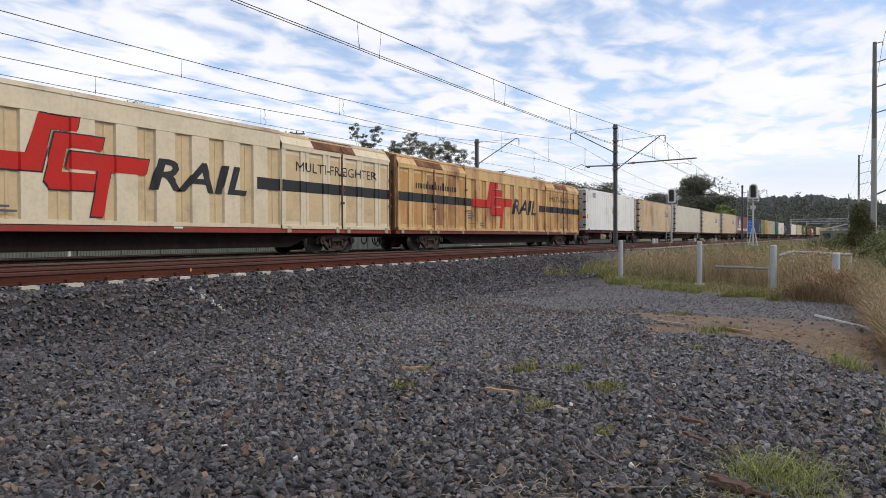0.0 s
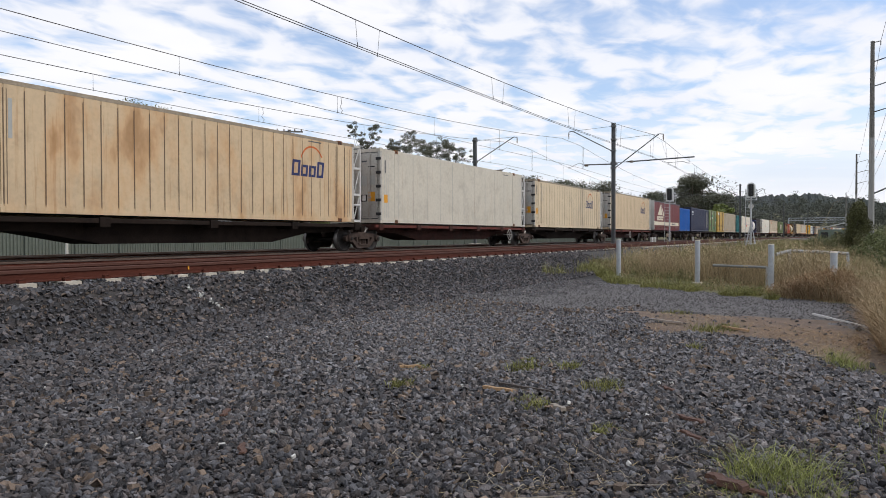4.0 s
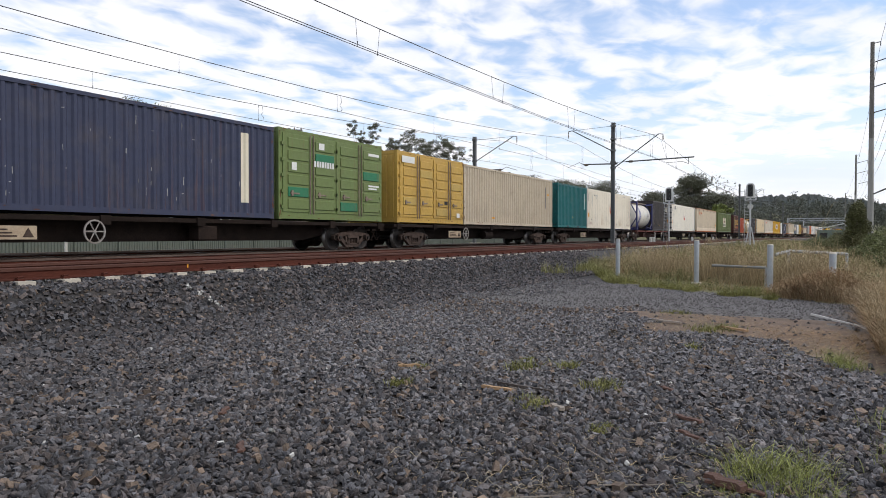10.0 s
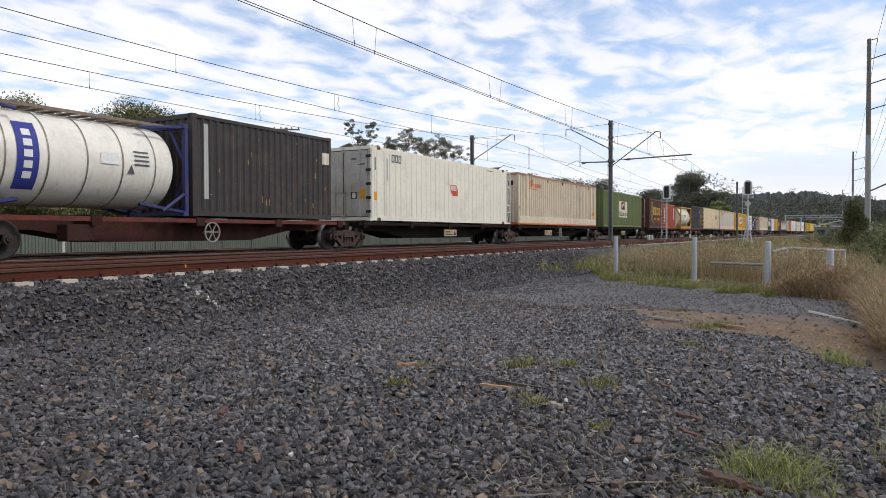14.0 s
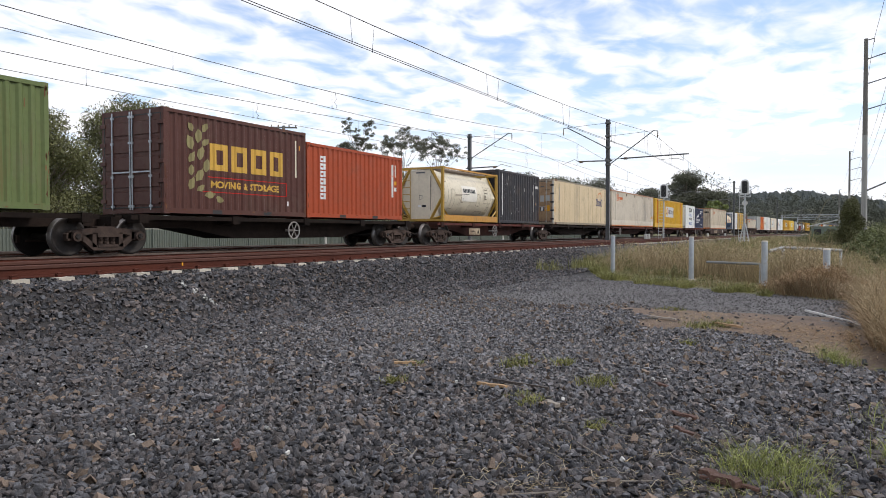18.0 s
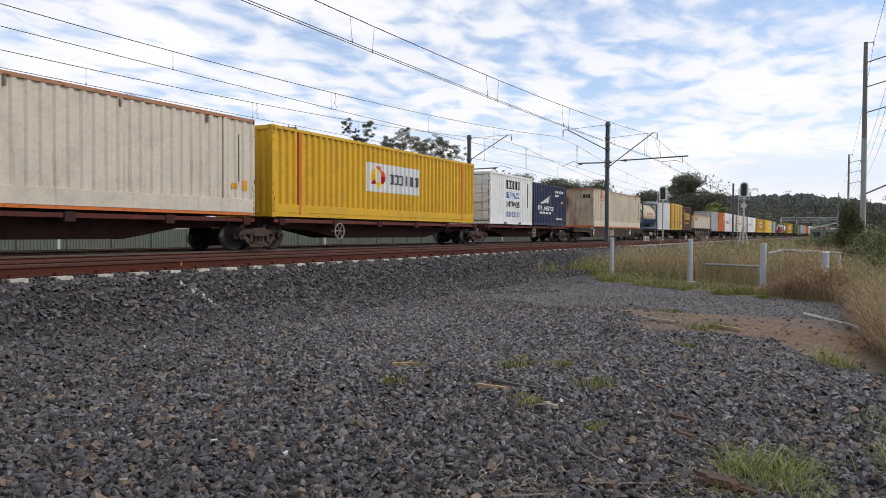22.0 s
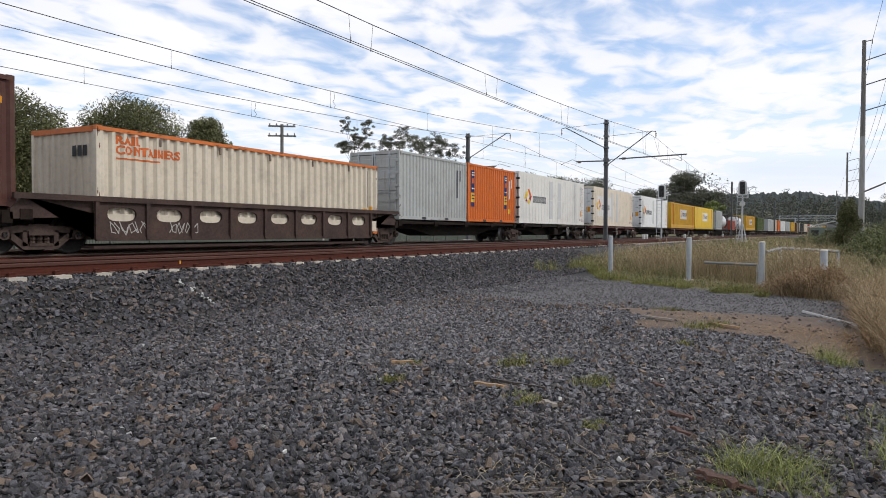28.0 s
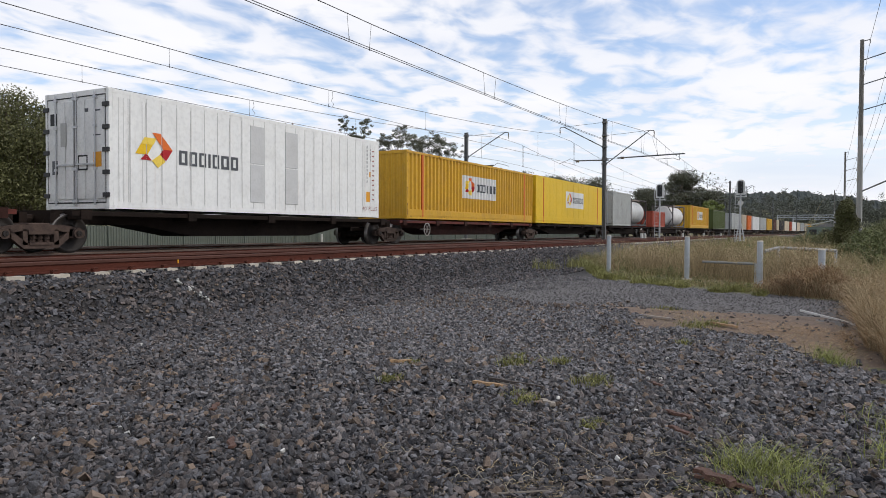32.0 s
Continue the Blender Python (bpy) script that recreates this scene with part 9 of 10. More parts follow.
def bank(r):
    x, y = r.uniform(5, 120), r.uniform(23.5, 31.5)
    if across(x, y) < 23.4:
        return None
    return x, y, 1.0


def lineside(r):
    x, y = r.uniform(30, 135), r.uniform(-12, 8.2)
    q = across(x, y)
    if q > 8.3 or q < -3 or y > 8.2 or (x < 46 and q < 6.6) or (abs(x - 126) < 4 and abs(y - 0.6) < 4):
        return None
    return x, y, 0.5 + 0.6 * r.random()


def tuft_at(spots):
    def fn(r):
        cx, cy, s, k = spots[r.integers(len(spots))]
        return cx + r.normal(0, s), cy + r.normal(0, s * 0.7), k
    return fn


blades("dry_grass", "tall dry straw-coloured grass round the steel posts", 28000, field, 0.66, 0.0036, M["straw"], 51, 1.0)
blades("green_undergrowth", "olive grass growing through the straw", 40000, field_green, 0.56, 0.0042, M["olive_grass"], 52, 0.9)
blades("verge_grass", "short yellow-green grass along the gravel's edge", 12000, field_front, 0.17, 0.005, M["lime_grass"], 53, 0.9)
blades("verge_weeds", "fresh green weeds between the steel posts", 7000, field_front, 0.26, 0.0045, M["green_grass"], 75, 1.0)
blades("tussock", "bushy red-brown dry grass tussock at the outermost post", 6000, tussock, 0.66, 0.003, M["rust_straw"], 71, 1.3)
blades("tussock_straw", "pale straw blades in the brown tussock", 5000, tussock, 0.74, 0.0026, M["straw"], 72, 1.1)
blades("straw_clump", "tall dry straw grass at the edge of the yard", 15000, clump_right, 0.62, 0.0024, M["straw"], 54, 0.9)
blades("brown_clump", "red-brown dry grass among the straw", 11000, clump_right, 0.52, 0.0026, M["rust_straw"], 61, 1.3)
blades("brown_grass", "red-brown grass clumps round the steel posts", 11000, field, 0.5, 0.004, M["rust_straw"], 62, 1.1)
blades("weeds", "yellow-green weeds on the ballast's edge", 6000, weeds, 0.45, 0.007, M["olive_grass"], 55, 0.6)
blades("bank_grass", "rough grass on the bank before the fence", 7000, bank, 0.35, 0.014, M["olive_grass"], 56, 0.6)
blades("lineside_grass", "rough straw and olive grass beside the curving line", 5000, lineside, 0.75, 0.016, M["straw"], 63, 0.8)
blades("lineside_weeds", "olive weeds beside the curving line", 14000, lineside, 0.6, 0.018, M["olive_grass"], 64, 0.8)
blades("plume_grass", "tall feathery straw tussocks behind the steel posts", 6000, lambda r: tuft_at(PLUMES)(r), 0.95, 0.003, M["straw"], 73, 0.6)
blades("seed_stalks", "tall pale seed stalks rising from the grass", 1500, field, 1.15, 0.0035, M["straw"], 65, 0.5)
fluff("seed_heads", "feathery pale seed heads over the dry grass", 7000, field, 0.62, 0.016, M["straw"], 76, 0.6)
fluff("leafy_weeds", "small-leaved green weeds in the rough grass", 26000, field_green, 0.52, 0.020, M["leaf_scrub"], 77, 0.2)
fluff("plume_heads", "feathery heads of the tall straw tussocks", 9000, lambda r: tuft_at(PLUMES)(r), 0.95, 0.018, M["straw"], 78, 0.55)
fluff("tussock_heads", "soft red-brown seed heads of the tussock", 14000, tussock, 0.62, 0.014, M["rust_straw"], 79, 0.3)
fluff("clump_heads", "soft straw seed heads at the edge of the yard", 16000, clump_right, 0.56, 0.010, M["straw"], 80, 0.3)
fluff("clump_leaves", "brown withered leaves in the straw clump", 10000, clump_right, 0.5, 0.010, M["rust_straw"], 81, 0.2)
GREEN_TUFTS = [(7.25, -0.04, 0.09, 1.3), (7.1, -0.14, 0.08, 0.9), (3.80, 0.36, 0.08, 1.3), (3.72, 0.24, 0.09, 1.2), (3.88, 0.14, 0.10, 1.1), (3.62, 0.06, 0.10, 0.8), (3.55, 0.40, 0.10, 0.6), (5.0, -0.42, 0.16, 1.3), (4.3, -0.35, 0.12, 1.0)]
blades("green_tufts", "fresh green grass tufts in the stones", 1500, tuft_at(GREEN_TUFTS), 0.15, 0.002, M["green_grass_fresh"], 57, 1.1)
SMALL_TUFTS = [(5.84, 2.37, 0.09, 1), (5.34, 1.53, 0.08, 1), (6.1, 2.05, 0.06, 0.8), (5.5, 3.2, 0.05, 0.6), (8.7, 1.3, 0.12, 0.8), (9.0, 1.1, 0.1, 0.8), (7.6, 1.25, 0.06, 0.7), (4.75, 1.9, 0.06, 0.6), (10.3, 1.9, 0.12, 0.7), (4.2, 1.2, 0.05, 0.6), (4.78, 2.97, 0.05, 0.8), (4.6, 1.75, 0.06, 0.7), (6.3, 2.5, 0.05, 0.5)]
blades("small_weeds", "small green weeds in the gravel", 2600, tuft_at(SMALL_TUFTS), 0.12, 0.004, M["green_grass"], 58, 0.8)
LITTER = [(4.0, 0.7, 0.5, 1), (3.4, 0.3, 0.35, 1), (4.6, 0.2, 0.4, 1), (8.4, 0.6, 0.6, 1), (9.2, 0.2, 0.5, 1), (3.2, 1.3, 0.4, 1), (7.6, 0.2, 0.4, 1), (9.6, 1.4, 0.5, 1), (8.6, 1.6, 0.5, 1), (7.2, 0.5, 0.4, 1), (8.0, 0.0, 0.4, 1)]
blades("straw_litter", "broken dry straw lying on the stones", 7000, tuft_at(LITTER), 0.05, 0.0025, M["straw"], 59, 4.0)

SOIL_LITTER = [(8.4, -0.1, 0.35, 1), (9.0, 0.5, 0.4, 1), (9.6, 1.3, 0.5, 1), (9.0, -0.3, 0.3, 1), (9.4, 0.1, 0.35, 1), (8.0, 0.2, 0.3, 0.8)]
blades("soil_litter", "red-brown straw trampled into the bare soil", 4500, tuft_at(SOIL_LITTER), 0.045, 0.004, M["rust_straw"], 74, 4.0)
# ---------------------------------------------------------------- lineside things
def bollard(x, y, top, r=0.055):
    z = ground_z(x, y) - 0.05
    t = tagged(root("steel_post", pose(x, y, z)), "galvanised round steel post standing in grass", "post", "steel posts at the yard's edge")
    bm = bmesh.new()
    rod(bm, (0, 0, 0), (0, 0, top - z - 0.02), r, 18)
    part("tube", bm, M["galv"], t)
    bm = bmesh.new()
    rod(bm, (0, 0, top - z - 0.025), (0, 0, top - z), r * 1.08, 18, r * 0.8)
    part("cap", bm, M["concrete"], t, "pale mortar cap")
    bm = bmesh.new()
    rod(bm, (0, 0, 0), (0, 0, 0.075), 0.14, 12, 0.12)
    part("footing", bm, M["concrete"], t, "low concrete collar")


for x, y, top in ((20.23, 5.35, 1.06), (18.74, 3.0, 1.04), (16.8, 1.20, 0.97), (15.4, 0.03, 0.84)):
    bollard(x, y, top, 0.062)


def low_rail(pts, r, label):
    t = tagged(root("pipe_rail", pose(*pts[0])), label, "rail")
    o = Vector(pts[0])
    for a, b in zip(pts, pts[1:]):
        bm = bmesh.new()
        rod(bm, Vector(a) - o, Vector(b) - o, r, 10)
        part("pipe", bm, M["pipe_grey"], t)
    for p in pts[1:]:
        bm = bmesh.new()
        rod(bm, (p[0] - o.x, p[1] - o.y, ground_z(p[0], p[1]) - o.z - 0.05), Vector(p) - o, r * 0.9, 8)
        part("leg", bm, M["galv"], t)


low_rail([(18.55, 2.60, 0.425), (17.6, 1.34, 0.435)], 0.03, "low white pipe rail in the grass between posts")
low_rail([(21.94, 1.45, 0.62), (23.46, 1.18, 0.70), (25.3, -0.33, 0.59)], 0.045, "bent grey pipe rail beyond the posts")


def lying(name, label, a, b, w, h, mat, cat):
    """A straight piece of litter that lies on the ground."""
    za, zb = ground_z(*a), ground_z(*b)
    t = tagged(root(name, pose(a[0], a[1], za)), label, cat)
    d = Vector((b[0] - a[0], b[1] - a[1], zb - za))
    bm = bmesh.new()
    n = 5
    prev = None
    for i in range(n + 1):
        f = i / n
        c = d * f + Vector((0, 0, h / 2 + 0.02))
        s = Vector((-d.y, d.x, 0)).normalized() * w / 2 * (1 - 0.35 * abs(f - 0.45))
        c += s * 0.5 * math.sin(i * 2.1)
        rowv = [bm.verts.new(c - s - Vector((0, 0, h / 2))), bm.verts.new(c + s - Vector((0, 0, h / 2))), bm.verts.new(c + s * 0.8 + Vector((0, 0, h / 2))), bm.verts.new(c - s * 0.8 + Vector((0, 0, h / 2)))]
        if prev:
            for k in range(4):
                bm.faces.new((prev[k], prev[(k + 1) % 4], rowv[(k + 1) % 4], rowv[k]))
        else:
            bm.faces.new(rowv[::-1])
        prev = rowv
    bm.faces.new(prev)
    bmesh.ops.recalc_face_normals(bm, faces=bm.faces)
    part("piece", bm, mat, t)


WOOD = surface("splintered_wood", (0.36, 0.23, 0.12), (0.2, 0.12, 0.06), 8, 0.7, 0.85, bump=0.4, bump_scale=60)
BARK = surface("red_brown_bark", (0.105, 0.05, 0.033), (0.05, 0.027, 0.02), 8, 0.7, 0.85, bump=0.5, bump_scale=60)
DEADWOOD = surface("dead_grey_branch", (0.075, 0.06, 0.05), (0.04, 0.03, 0.026), 8, 0.7, 0.9, bump=0.5, bump_scale=50)
STICK = surface("bleached_stick", (0.26, 0.22, 0.18), (0.25, 0.22, 0.18), 8, 0.7, 0.85, bump=0.3, bump_scale=60)
lying("pipe_length", "white plastic pipe length lying on gravel", (11.35, 0.28), (10.5, -0.42), 0.03, 0.028, M["white_part"], "pipe")
lying("wood_scrap", "splintered tan board on bare soil", (8.95, 1.15), (8.8, 0.85), 0.06, 0.02, WOOD, "board")
lying("wood_scrap", "splintered tan board on bare soil", (9.05, 1.95), (8.95, 1.6), 0.06, 0.015, STICK, "board")
lying("wood_scrap", "splintered tan board on dark stones", (5.40, 3.36), (5.50, 3.20), 0.06, 0.02, WOOD, "board")
lying("wood_scrap", "short pale splintered board on dark stones", (4.96, 2.34), (4.92, 2.08), 0.05, 0.02, WOOD, "board")
lying("wood_scrap", "pale broken wood chip beside a dark stick", (4.60, 1.66), (4.50, 1.54), 0.05, 0.02, STICK, "chip")
lying("branch", "dark fallen branch on grey stones", (5.12, 2.28), (4.98, 1.78), 0.028, 0.02, DEADWOOD, "branch")
lying("bark_slab", "red-brown slab of bark beside green grass", (3.60, 0.52), (3.50, 0.34), 0.075, 0.03, BARK, "bark")
lying("bark_slab", "long red-brown slab of bark among stones", (4.70, 0.88), (4.60, 0.70), 0.045, 0.015, BARK, "bark")


def curled_stalk(x, y, size, turn, sweep):
    """A bleached grass stalk that lies curled on the stones."""
    z = ground_z(x, y) + 0.035
    t = tagged(root("curled_stalk", pose(x, y, z, 0, 0, turn)), "bleached curled grass stalk lying on stones", "straw")
    n = 9
    pts = [(size * math.cos(sweep * k / n), size * math.sin(sweep * k / n), 0.012 * math.sin(k * 1.3)) for k in range(n + 1)]
    bm = bmesh.new()
    rings = []
    for k, (px, py, pz) in enumerate(pts):
        a, r = sweep * k / n, 0.0019 * (1.15 - 0.06 * k)
        rings.append([bm.verts.new((px + r * math.cos(b) * math.cos(a), py + r * math.cos(b) * math.sin(a), pz + r * math.sin(b))) for b in (0.0, 1.257, 2.513, 3.77, 5.027)])
    for p, q in zip(rings, rings[1:]):
        for k in range(5):
            bm.faces.new((p[k], p[(k + 1) % 5], q[(k + 1) % 5], q[k]))
    bm.faces.new(rings[0]); bm.faces.new(rings[-1][::-1])
    bmesh.ops.recalc_face_normals(bm, faces=bm.faces)
    part("stalk", bm, STALK, t)


STALK = surface("bleached_stalk", (0.38, 0.33, 0.24), (0.25, 0.21, 0.15), 9, 0.6, 0.8, bump=0.1)
for x, y, size, turn, sweep in ((3.20, 1.98, 0.05, 20, 3.6), (3.22, 1.90, 0.03, 120, 4.4), (3.06, 1.50, 0.10, 200, 1.6), (3.10, 1.36, 0.08, 60, 2.2), (3.28, 1.16, 0.07, 300, 2.8), (3.05, 1.30, 0.09, 150, 1.9), (2.98, 1.56, 0.08, 250, 2.4), (3.34, 0.92, 0.06, 80, 3.2),
                                (3.9, 1.15, 0.06, 10, 2.6), (3.5, 0.86, 0.08, 140, 1.8), (3.15, 1.24, 0.06, 210, 2.6), (3.7, 0.72, 0.07, 330, 2.0), (3.0, 1.18, 0.07, 40, 2.2), (4.1, 0.60, 0.07, 100, 1.7), (3.3, 0.62, 0.08, 30, 2.1)):
    curled_stalk(x, y, size, turn, sweep)
for a, b in (((3.55, 0.52), (3.5, 0.26)), ((4.35, 0.78), (4.2, 0.62)), ((5.6, 1.15), (5.45, 1.02)), ((3.0, 2.9), (2.85, 2.75)), ((3.6, 3.6), (3.45, 3.5))):
    lying("bark_strip", "red-brown strip of bark on dark stones", a, b, 0.04, 0.012, BARK, "bark")
for a, b, w in (((4.3, 1.75), (4.15, 1.35), 0.012), ((4.05, 1.05), (4.0, 0.8), 0.01), ((5.05, 2.15), (4.95, 1.9), 0.014), ((3.25, 0.95), (3.4, 0.7), 0.01), ((2.9, 1.25), (3.05, 1.05), 0.01), ((3.8, 1.2), (3.6, 1.0), 0.01)):
    lying("stick", "thin bleached stick lying on stones", a, b, w * 0.5, 0.006, STICK, "stick")
for x, y in ((4.58, 1.03), (5.69, 1.19), (4.70, 1.58), (5.72, 1.10), (2.9, 2.45), (3.6, 0.9)):
    z = ground_z(x, y) + 0.03
    t = tagged(root("litter_scrap", pose(x, y, z, 20, 15, x * 90)), "small white scrap of litter among stones", "litter")
    bm = bmesh.new()
    box(bm, -0.006, 0.006, -0.014, 0.014, -0.012, 0.012, 0.003)
    part("scrap", bm, M["white_part"], t)
stones("white_spill", "a streak of crushed white chips down the ballast shoulder", 900, 7.45, 7.8, 7.62, 8.42, 0.012, 0.042, M["stone_pale"], 91, lambda x, y: abs(x - 7.59 - 0.02 * math.sin(y * 9)) < 0.025 + 0.05 * random.random() and noise.noise((x * 3, y * 7, 4.0)) > -0.05, 2.2)

# small paint mark on the near rail
x0 = 8.77
t = tagged(root("paint_mark", pose(x0, NEAR_Y - 0.7175 - 0.016, NEAR_RAIL_Z - 0.13)), "small orange paint mark on the near rail", "mark")
bm = bmesh.new()
box(bm, -0.014, 0.014, -0.006, 0.002, 0.02, 0.10)
part("paint", bm, INK_AMBER, t)


def signal(x, y, top, label, ladder_side, lattice):
    t = tagged(root("railway_signal", pose(x, y, 0.3, 0, 0, 0)), label, "signal", "railway signals")
    hh = top - 0.3
    bm = bmesh.new()
    rod(bm, (0, 0, 0), (0, 0, hh - 0.8), 0.07, 10)
    part("post", bm, M["silver"], t)
    bm = bmesh.new()
    # target board: round-topped, pale rim
    pts = [(0.36 * math.cos(a), hh - 0.36 + 0.36 * math.sin(a)) for a in np.linspace(0, math.pi, 10)] + [(-0.36, hh - 1.35), (0.36, hh - 1.35)]
    for dx, k in ((0.0, 1.0),):
        f = [bm.verts.new((-0.02, p, z)) for p, z in pts]
        b = [bm.verts.new((0.03, p, z)) for p, z in pts]
        bm.faces.new(f); bm.faces.new(b[::-1])
        for i in range(len(f)):
            j = (i + 1) % len(f)
            bm.faces.new((f[j], f[i], b[i], b[j]))
    bmesh.ops.recalc_face_normals(bm, faces=bm.faces)
    part("target_board", bm, INK_WHITE, t, "white-rimmed board")
    bm = bmesh.new()
    box(bm, -0.22, -0.025, -0.22, 0.22, hh - 1.22, hh - 0.14, 0.06)
    head = part("signal_head", bm, M["lens_black"], t, "black signal head")
    for k in range(3):
        bm = bmesh.new()
        rod(bm, (-0.4, 0, hh - 0.32 - 0.36 * k), (-0.2, 0, hh - 0.32 - 0.36 * k), 0.12, 12)
        part("hood", bm, M["lens_black"], head)
    bm = bmesh.new()
    for g in (-0.2, 0.2):
        rod(bm, (0.25, ladder_side * 0.32 + g, 0.1), (0.12, ladder_side * 0.25 + g, hh - 1.4), 0.022, 6)
    for k in range(12):
        z = 0.3 + k * (hh - 1.9) / 12
        rod(bm, (0.24, ladder_side * 0.32 - 0.2, z), (0.24, ladder_side * 0.32 + 0.2, z), 0.014, 5)
    part("ladder", bm, M["silver"], t)
    bm = bmesh.new()
    box(bm, -0.3, 0.5, -0.45, 0.45, hh - 1.55, hh - 1.50)
    for sx, sy in ((-0.3, -0.45), (-0.3, 0.45), (0.5, -0.45), (0.5, 0.45)):
        rod(bm, (sx, sy, hh - 1.5), (sx, sy, hh - 0.6), 0.02, 5)
    for z in (hh - 1.05, hh - 0.6):
        for a, b in (((-0.3, -0.45), (0.5, -0.45)), ((0.5, -0.45), (0.5, 0.45)), ((0.5, 0.45), (-0.3, 0.45))):
            rod(bm, (*a, z), (*b, z), 0.016, 5)
    part("platform", bm, M["silver"], t)
    if lattice:
        bm = bmesh.new()
        for sx, sy in ((-1, -1), (-1, 1), (1, -1), (1, 1)):
            rod(bm, (sx * 0.45, sy * 0.45, -0.35), (sx * 0.09, sy * 0.09, 1.6), 0.03, 5)
        for z, w in ((0.1, 0.40), (0.7, 0.27), (1.3, 0.15)):
            for a in range(4):
                c = [(-w, -w), (w, -w), (w, w), (-w, w)]
                rod(bm, (*c[a], z), (*c[(a + 1) % 4], z), 0.02, 5)
        part("splayed_base", bm, M["silver"], t)
        bm = bmesh.new()
        rod(bm, (-0.05, 0, hh - 2.1), (0.02, 0, hh - 2.1), 0.24, 16)
        part("round_plate", bm, M["white_part"], t)
        bm = bmesh.new()
        rod(bm, (0, -0.1, hh - 0.9), (0, -0.9, hh - 0.55), 0.025, 6)
        rod(bm, (0, -0.9, hh - 0.55), (0, -1.2, hh - 0.7), 0.025, 6)
        part("bracket_arm", bm, M["silver"], t)
    else:
        bm = bmesh.new()
        box(bm, -0.4, 0.4, -0.4, 0.4, -0.1, 0.12, 0.02)
        part("footing", bm, M["concrete"], t)


signal(70.0, 13.72, 5.68, "silver colour-light railway signal between the tracks", 1, False)
signal(70.0, 6.66, 5.85, "silver colour-light railway signal with a splayed base in grass", 1, True)


def power_pole(x, y, height, arms, label, lamp=False):
    z = ground_z(x, y) - 0.1
    t = tagged(root("power_pole", pose(x, y, z)), label, "power pole", "power poles beside the railway")
    bm = bmesh.new()
    rod(bm, (0, 0, 0), (0, 0, height * 0.55), height * 0.0135, 14, height * 0.011)
    part("lower_shaft", bm, M["pole_grey"], t, "pale weathered lower shaft")
    bm = bmesh.new()
    rod(bm, (0, 0, height * 0.55), (0, 0, height), height * 0.011, 14, height * 0.0085)
    part("upper_shaft", bm, M["timber"], t, "dark upper shaft")
    for f in arms:
        bm = bmesh.new()
        a, b = Vector((0, -0.1, height * f)), Vector((-0.3, -1.55, height * f + 0.35))
        rod(bm, a, b, 0.035, 8)
        part("insulator_arm", bm, M["mast"], t)
        bm = bmesh.new()
        for k in range(5):
            rod(bm, b + Vector((0, 0, -0.05 - 0.09 * k)), b + Vector((0, 0, -0.09 - 0.09 * k)), 0.06, 8)
        part("insulator", bm, M["castings"], t)
    bm = bmesh.new()
    rod(bm, (0, 0, height - 0.1), (-0.1, -0.45, height - 0.05), 0.03, 6)
    rod(bm, (-0.1, -0.45, height - 0.05), (-0.1, -0.45, height - 0.3), 0.03, 6)
    part("earth_wire_hook", bm, M["mast"], t)
    if lamp:
        bm = bmesh.new()
        rod(bm, (0, -0.1, 4.0), (-1.2, -2.1, 4.9), 0.05, 8)
        part("side_arm", bm, M["mast"], t)


POLES = [(55.0, -2.03, 13.9), (129.0, -2.75, 13.8), (245.0, -2.6, 13.8), (-35, -2.0, 14)]
for i, (x, y, hgt) in enumerate(POLES):
    power_pole(x, y, hgt, (0.905, 0.79, 0.67), "tall slender power pole with three insulator arms on one side", i == 0)
for i, (x, y, hgt) in enumerate(((262.0, -4.2, 9.0),)):
    power_pole(x, y, hgt, (), "short far pole by the trees")
for f in (0.905, 0.79, 0.67, 0.99):
    t = tagged(root("power_line"), "thin power line strung between poles", "power line", "power lines beside the railway")
    k = 0 if f < 0.95 else 1
    bm = bmesh.new()
    for (x0, y0, h0), (x1, y1, h1) in (((POLES[3]), (POLES[0])), ((POLES[0]), (POLES[1])), ((POLES[1]), (POLES[2]))):
        n = 14
        pts = []
        for i in range(n + 1):
            g = i / n
            pts.append((x0 + (x1 - x0) * g - 0.3, y0 + (y1 - y0) * g - (1.55 if not k else 0.45), (h0 + (h1 - h0) * g) * f - 0.1 - 1.6 * 4 * g * (1 - g) * (0.6 if not k else 0.4)))
        for a, b in zip(pts, pts[1:]):
            rod(bm, a, b, 0.012, 4)
    part("wire", bm, M["wire"], t)


def telegraph_pole(x, y, top):
    z = ground_z(x, y)
    t = tagged(root("telegraph_pole", pose(x, y, z, 0, 0, -56)), "timber street pole with two crossarms behind the railway", "power pole")
    bm = bmesh.new()
    rod(bm, (0, 0, 0), (0, 0, top - z), 0.17, 10, 0.13)
    part("shaft", bm, M["timber"], t)
    for dz, w in ((0.15, 1.1), (0.95, 1.15)):
        bm = bmesh.new()
        box(bm, -w, w, -0.06, 0.06, top - z - dz - 0.06, top - z - dz + 0.06)
        part("crossarm", bm, M["timber"], t)
        for k in (-0.9, -0.4, 0.4, 0.9):
            bm = bmesh.new()
            rod(bm, (w * k, 0, top - z - dz + 0.05), (w * k, 0, top - z - dz + 0.22), 0.05, 8)
            part("insulator", bm, M["castings"], t)


telegraph_pole(47.1, 40.0, 10.0)


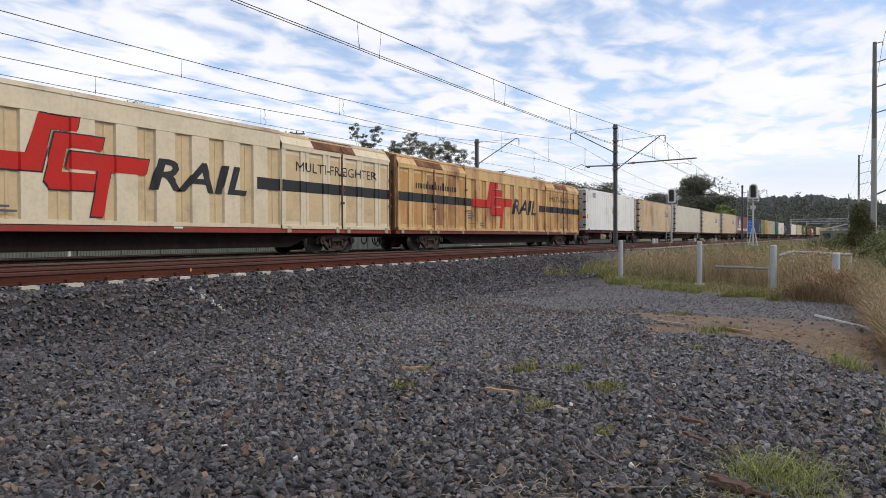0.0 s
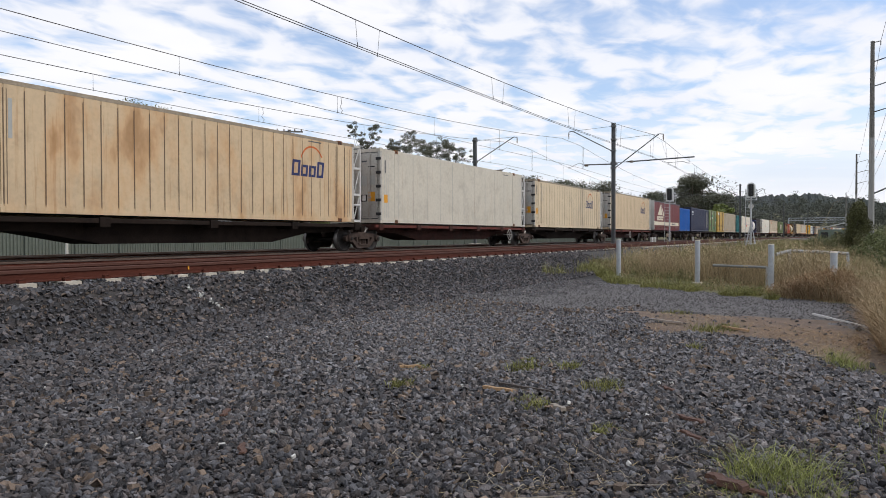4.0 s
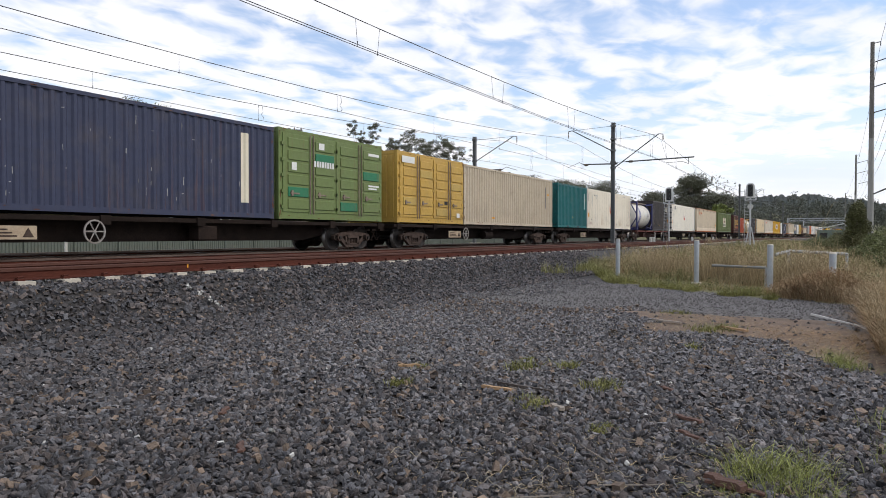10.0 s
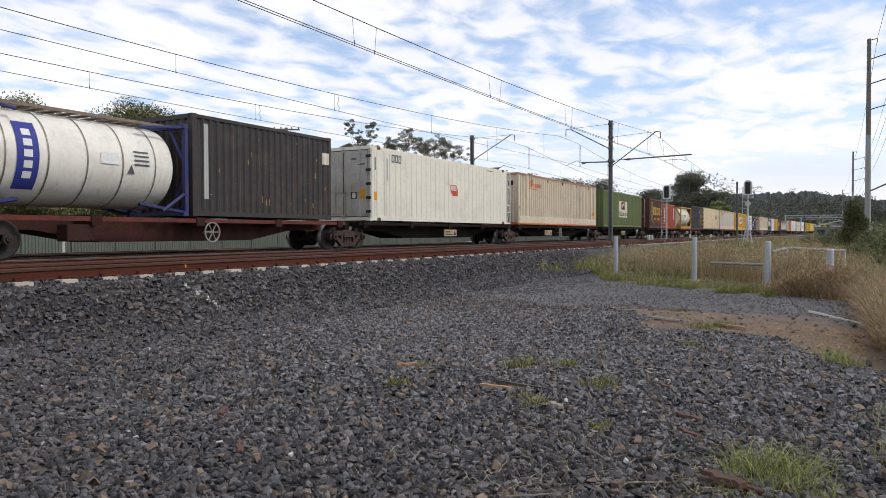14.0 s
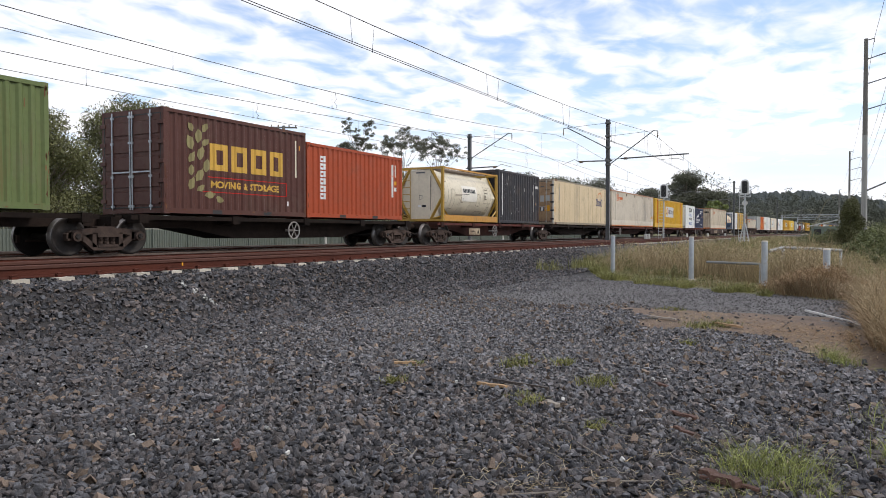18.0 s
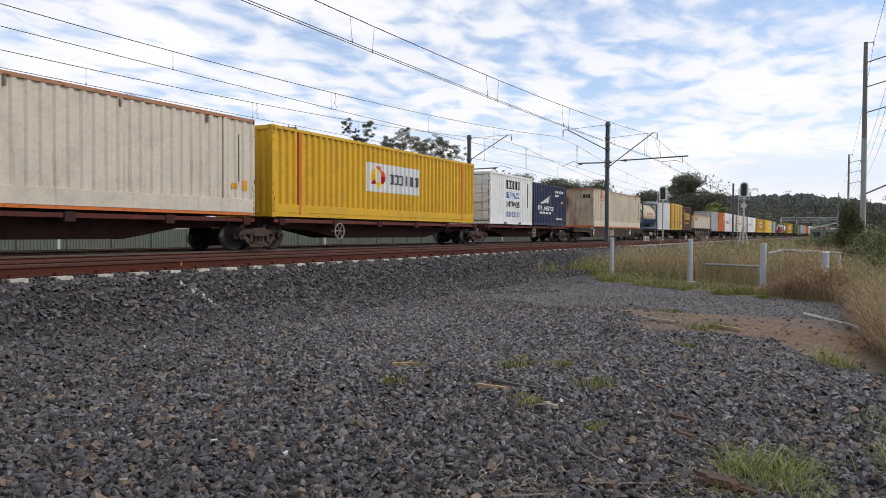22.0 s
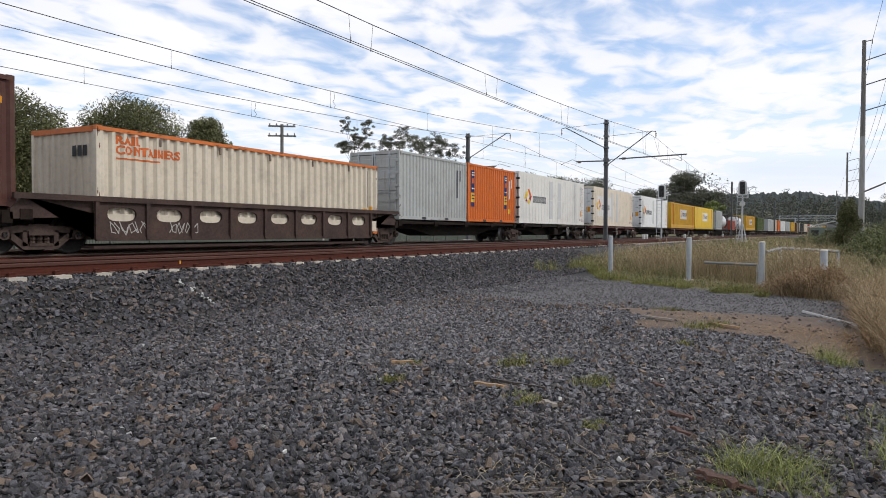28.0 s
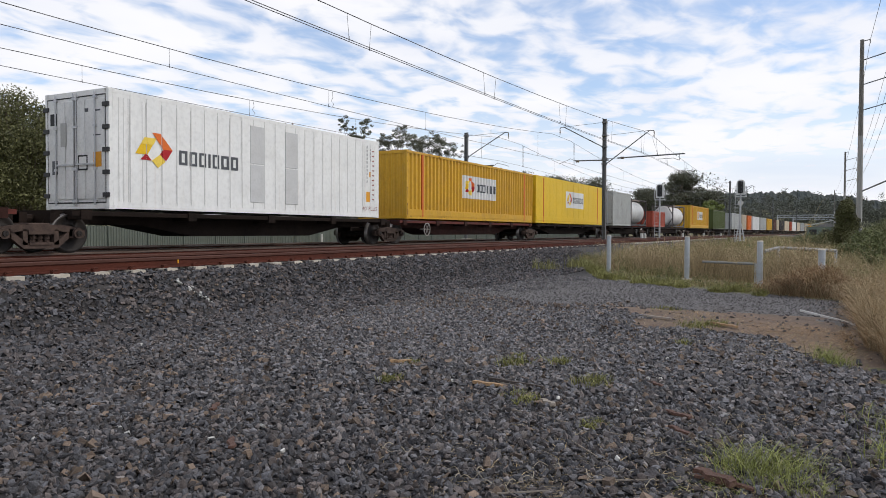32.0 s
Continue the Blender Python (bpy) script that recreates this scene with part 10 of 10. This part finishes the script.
def fence():
    t = tagged(root("boundary_fence", pose(0, 0, 0)), "pale green sheet-steel fence along the railway boundary", "fence")
    x = 5.0
    while x < 132:
        y = 31.5
        z = ground_z(x, y)
        line = [(p, d) for p, d in folds(0, 2.36, 0.16, 0.035)]
        ob = folded_panel("fence_sheet", line, 0, 2.0, 0, -1, M["fence"], t)
        ob.matrix_basis = pose(x + 0.02, y, 0.82 - 1.5)
        bm = bmesh.new()
        box(bm, -0.03, 0.03, -0.05, 0.03, 0, 2.03)
        ob = part("fence_post", bm, M["fence"], t)
        ob.matrix_basis = pose(x, y, 0.82 - 1.5)
        x += 2.4


fence()
for s in (17.5, 34.0, 60.0):
    t = tagged(root("marker_post", pose(s, 25.8, ground_z(s, 25.8))), "thin white marker post before the fence", "post", "marker posts")
    bm = bmesh.new()
    box(bm, -0.05, 0.05, -0.04, 0.04, -0.1, 0.95 - ground_z(s, 25.8), 0.01)
    part("post", bm, M["white_part"], t)
for s, y in ((61.0, 13.4), (64.5, 13.9), (82.0, 13.6), (96.0, 13.4), (110, 13.0)):
    t = tagged(root("track_marker", pose(s, y, 0.45)), "small white lineside marker beside the track", "post", "lineside markers")
    bm = bmesh.new()
    box(bm, -0.12, 0.12, -0.10, 0.10, 0, 0.55, 0.02)
    part("body", bm, M["white_part"], t)


def hut(x, y, w, d, h, rise, wall, roof, label, name="shed", gable=False, rz=0):
    z = ground_z(x, y) - 0.1
    t = tagged(root(name, pose(x, y, z, 0, 0, rz)), label, "building")
    for x0, x1, y0, y1 in ((-d / 2, -d / 2 + 0.1, -w / 2, w / 2), (d / 2 - 0.1, d / 2, -w / 2, w / 2), (-d / 2 + 0.1, d / 2 - 0.1, -w / 2, -w / 2 + 0.1), (-d / 2 + 0.1, d / 2 - 0.1, w / 2 - 0.1, w / 2)):
        bm = bmesh.new()
        box(bm, x0, x1, y0, y1, 0, h)
        part("wall", bm, wall, t)
    bm = bmesh.new()
    o = 0.3
    if gable:
        pts = [(-w / 2 - o, h - 0.1), (0, h + rise), (w / 2 + o, h - 0.1), (w / 2 + o, h), (0, h + rise + 0.12), (-w / 2 - o, h)]
    else:
        pts = [(w / 2 + o, h), (-w / 2 - o, h + rise), (-w / 2 - o, h + rise + 0.12), (w / 2 + o, h + 0.12)]
    a = [bm.verts.new((-d / 2 - o, p, q)) for p, q in pts]
    b = [bm.verts.new((d / 2 + o, p, q)) for p, q in pts]
    bm.faces.new(a); bm.faces.new(b[::-1])
    for i in range(len(a)):
        j = (i + 1) % len(a)
        bm.faces.new((a[j], a[i], b[i], b[j]))
    bmesh.ops.recalc_face_normals(bm, faces=bm.faces)
    part("roof", bm, roof, t)
    for k in (-0.25, 0.25):
        bm = bmesh.new()
        box(bm, -d / 2 - 0.03, -d / 2 + 0.02, w * k - 0.5, w * k + 0.5, h * 0.4, h * 0.8)
        part("window", bm, M["lens_black"], t, "dark window")


SHEET = surface("pale_roof_sheet", (0.62, 0.63, 0.64), (0.45, 0.45, 0.46), 2, 0.5, 0.5, bump=0.05)
TILE = surface("brown_roof_tile", (0.14, 0.10, 0.085), (0.08, 0.06, 0.05), 3, 0.6, 0.8, bump=0.3)
WALL = surface("pale_house_wall", (0.55, 0.50, 0.43), (0.4, 0.36, 0.3), 2, 0.5, 0.8, bump=0.1)
GREENWALL = surface("grey_green_wall", (0.16, 0.20, 0.17), (0.1, 0.13, 0.11), 2, 0.5, 0.8, bump=0.1)
hut(126.0, 0.6, 3.6, 4.0, 2.1, 1.0, GREENWALL, SHEET, "grey-green lineside shed with a pale sloping roof")
hut(41.0, 43.5, 6.5, 7, 2.4, 1.3, WALL, SHEET, "pale house with a light sheet roof behind trees", "house", True, 35)
hut(66.0, 58.0, 8, 9, 2.8, 2.0, WALL, TILE, "brown-tiled house behind the railway", "house", True, 25)
hut(92.0, 76.0, 8, 9, 2.8, 2.0, WALL, TILE, "brown-tiled house behind the railway", "house", True, 30)


def gantry(s):
    """A far steel portal over all the tracks."""
    t = tagged(root("track_gantry", track_pose(s, 14.5, 0.4)), "grey steel portal gantry across the tracks", "gantry")
    for y in (-9.5, 9.5):
        bm = bmesh.new()
        box(bm, -0.2, 0.2, y - 0.2, y + 0.2, 0, 7.0)
        part("leg", bm, M["galv"], t)
    for z in (6.1, 7.0):
        bm = bmesh.new()
        box(bm, -0.12, 0.12, -9.7, 9.7, z, z + 0.22)
        part("beam", bm, M["galv"], t)
    for k in range(12):
        bm = bmesh.new()
        y = -9.5 + 19 * k / 12
        rod(bm, (0, y, 6.2 if k % 2 else 7.1), (0, y + 19 / 12, 7.1 if k % 2 else 6.2), 0.06, 5)
        part("lattice_bar", bm, M["galv"], t)


gantry(300.0)
gantry(350.0)

# ---------------------------------------------------------------- the train's run
RUN = [(0.0, 0.0), (1.5, 21.1), (3.0, 42.25), (5.5, 77.6), (7.5, 105.95), (9.0, 127.15), (10.5, 148.25), (12.0, 169.3), (13.0, 183.4), (14.5, 204.65), (16.5, 233.05),
       (18.0, 254.3), (19.0, 268.3), (20.5, 289.2), (22.0, 310.35), (23.5, 331.5), (25.5, 359.85), (27.5, 388.4), (29.5, 416.8), (31.0, 438.2), (32.0, 452.4)]


def run_at(t):
    return float(np.interp(t, [a for a, _ in RUN], [b for _, b in RUN]))


def motions():
    for ob, u, z in MOVERS:
        walk(ob, [(t, track_pose(u - d, TRAIN_Y, z)) for t, d in RUN])
    # wheels and axles roll with the train; those at the same place on their bogie share one set of keys
    times = [k / FPS for k in range(int(RUN[-1][0] * FPS) + 1)]
    for (x, y, turned), alike in ROLLING.items():
        walk(alike[0], [(t, pose(x, y, 0.46, 0, -math.degrees(run_at(t) / 0.46) % 360, 0) @ pose(0, 0, 0, 0, 0, turned)) for t in times])
        keys = alike[0].animation_data
        for ob in alike[1:]:
            ob.rotation_mode = "QUATERNION"
            own = ob.animation_data_create()
            own.action, own.action_slot = keys.action, keys.action_slot


motions()
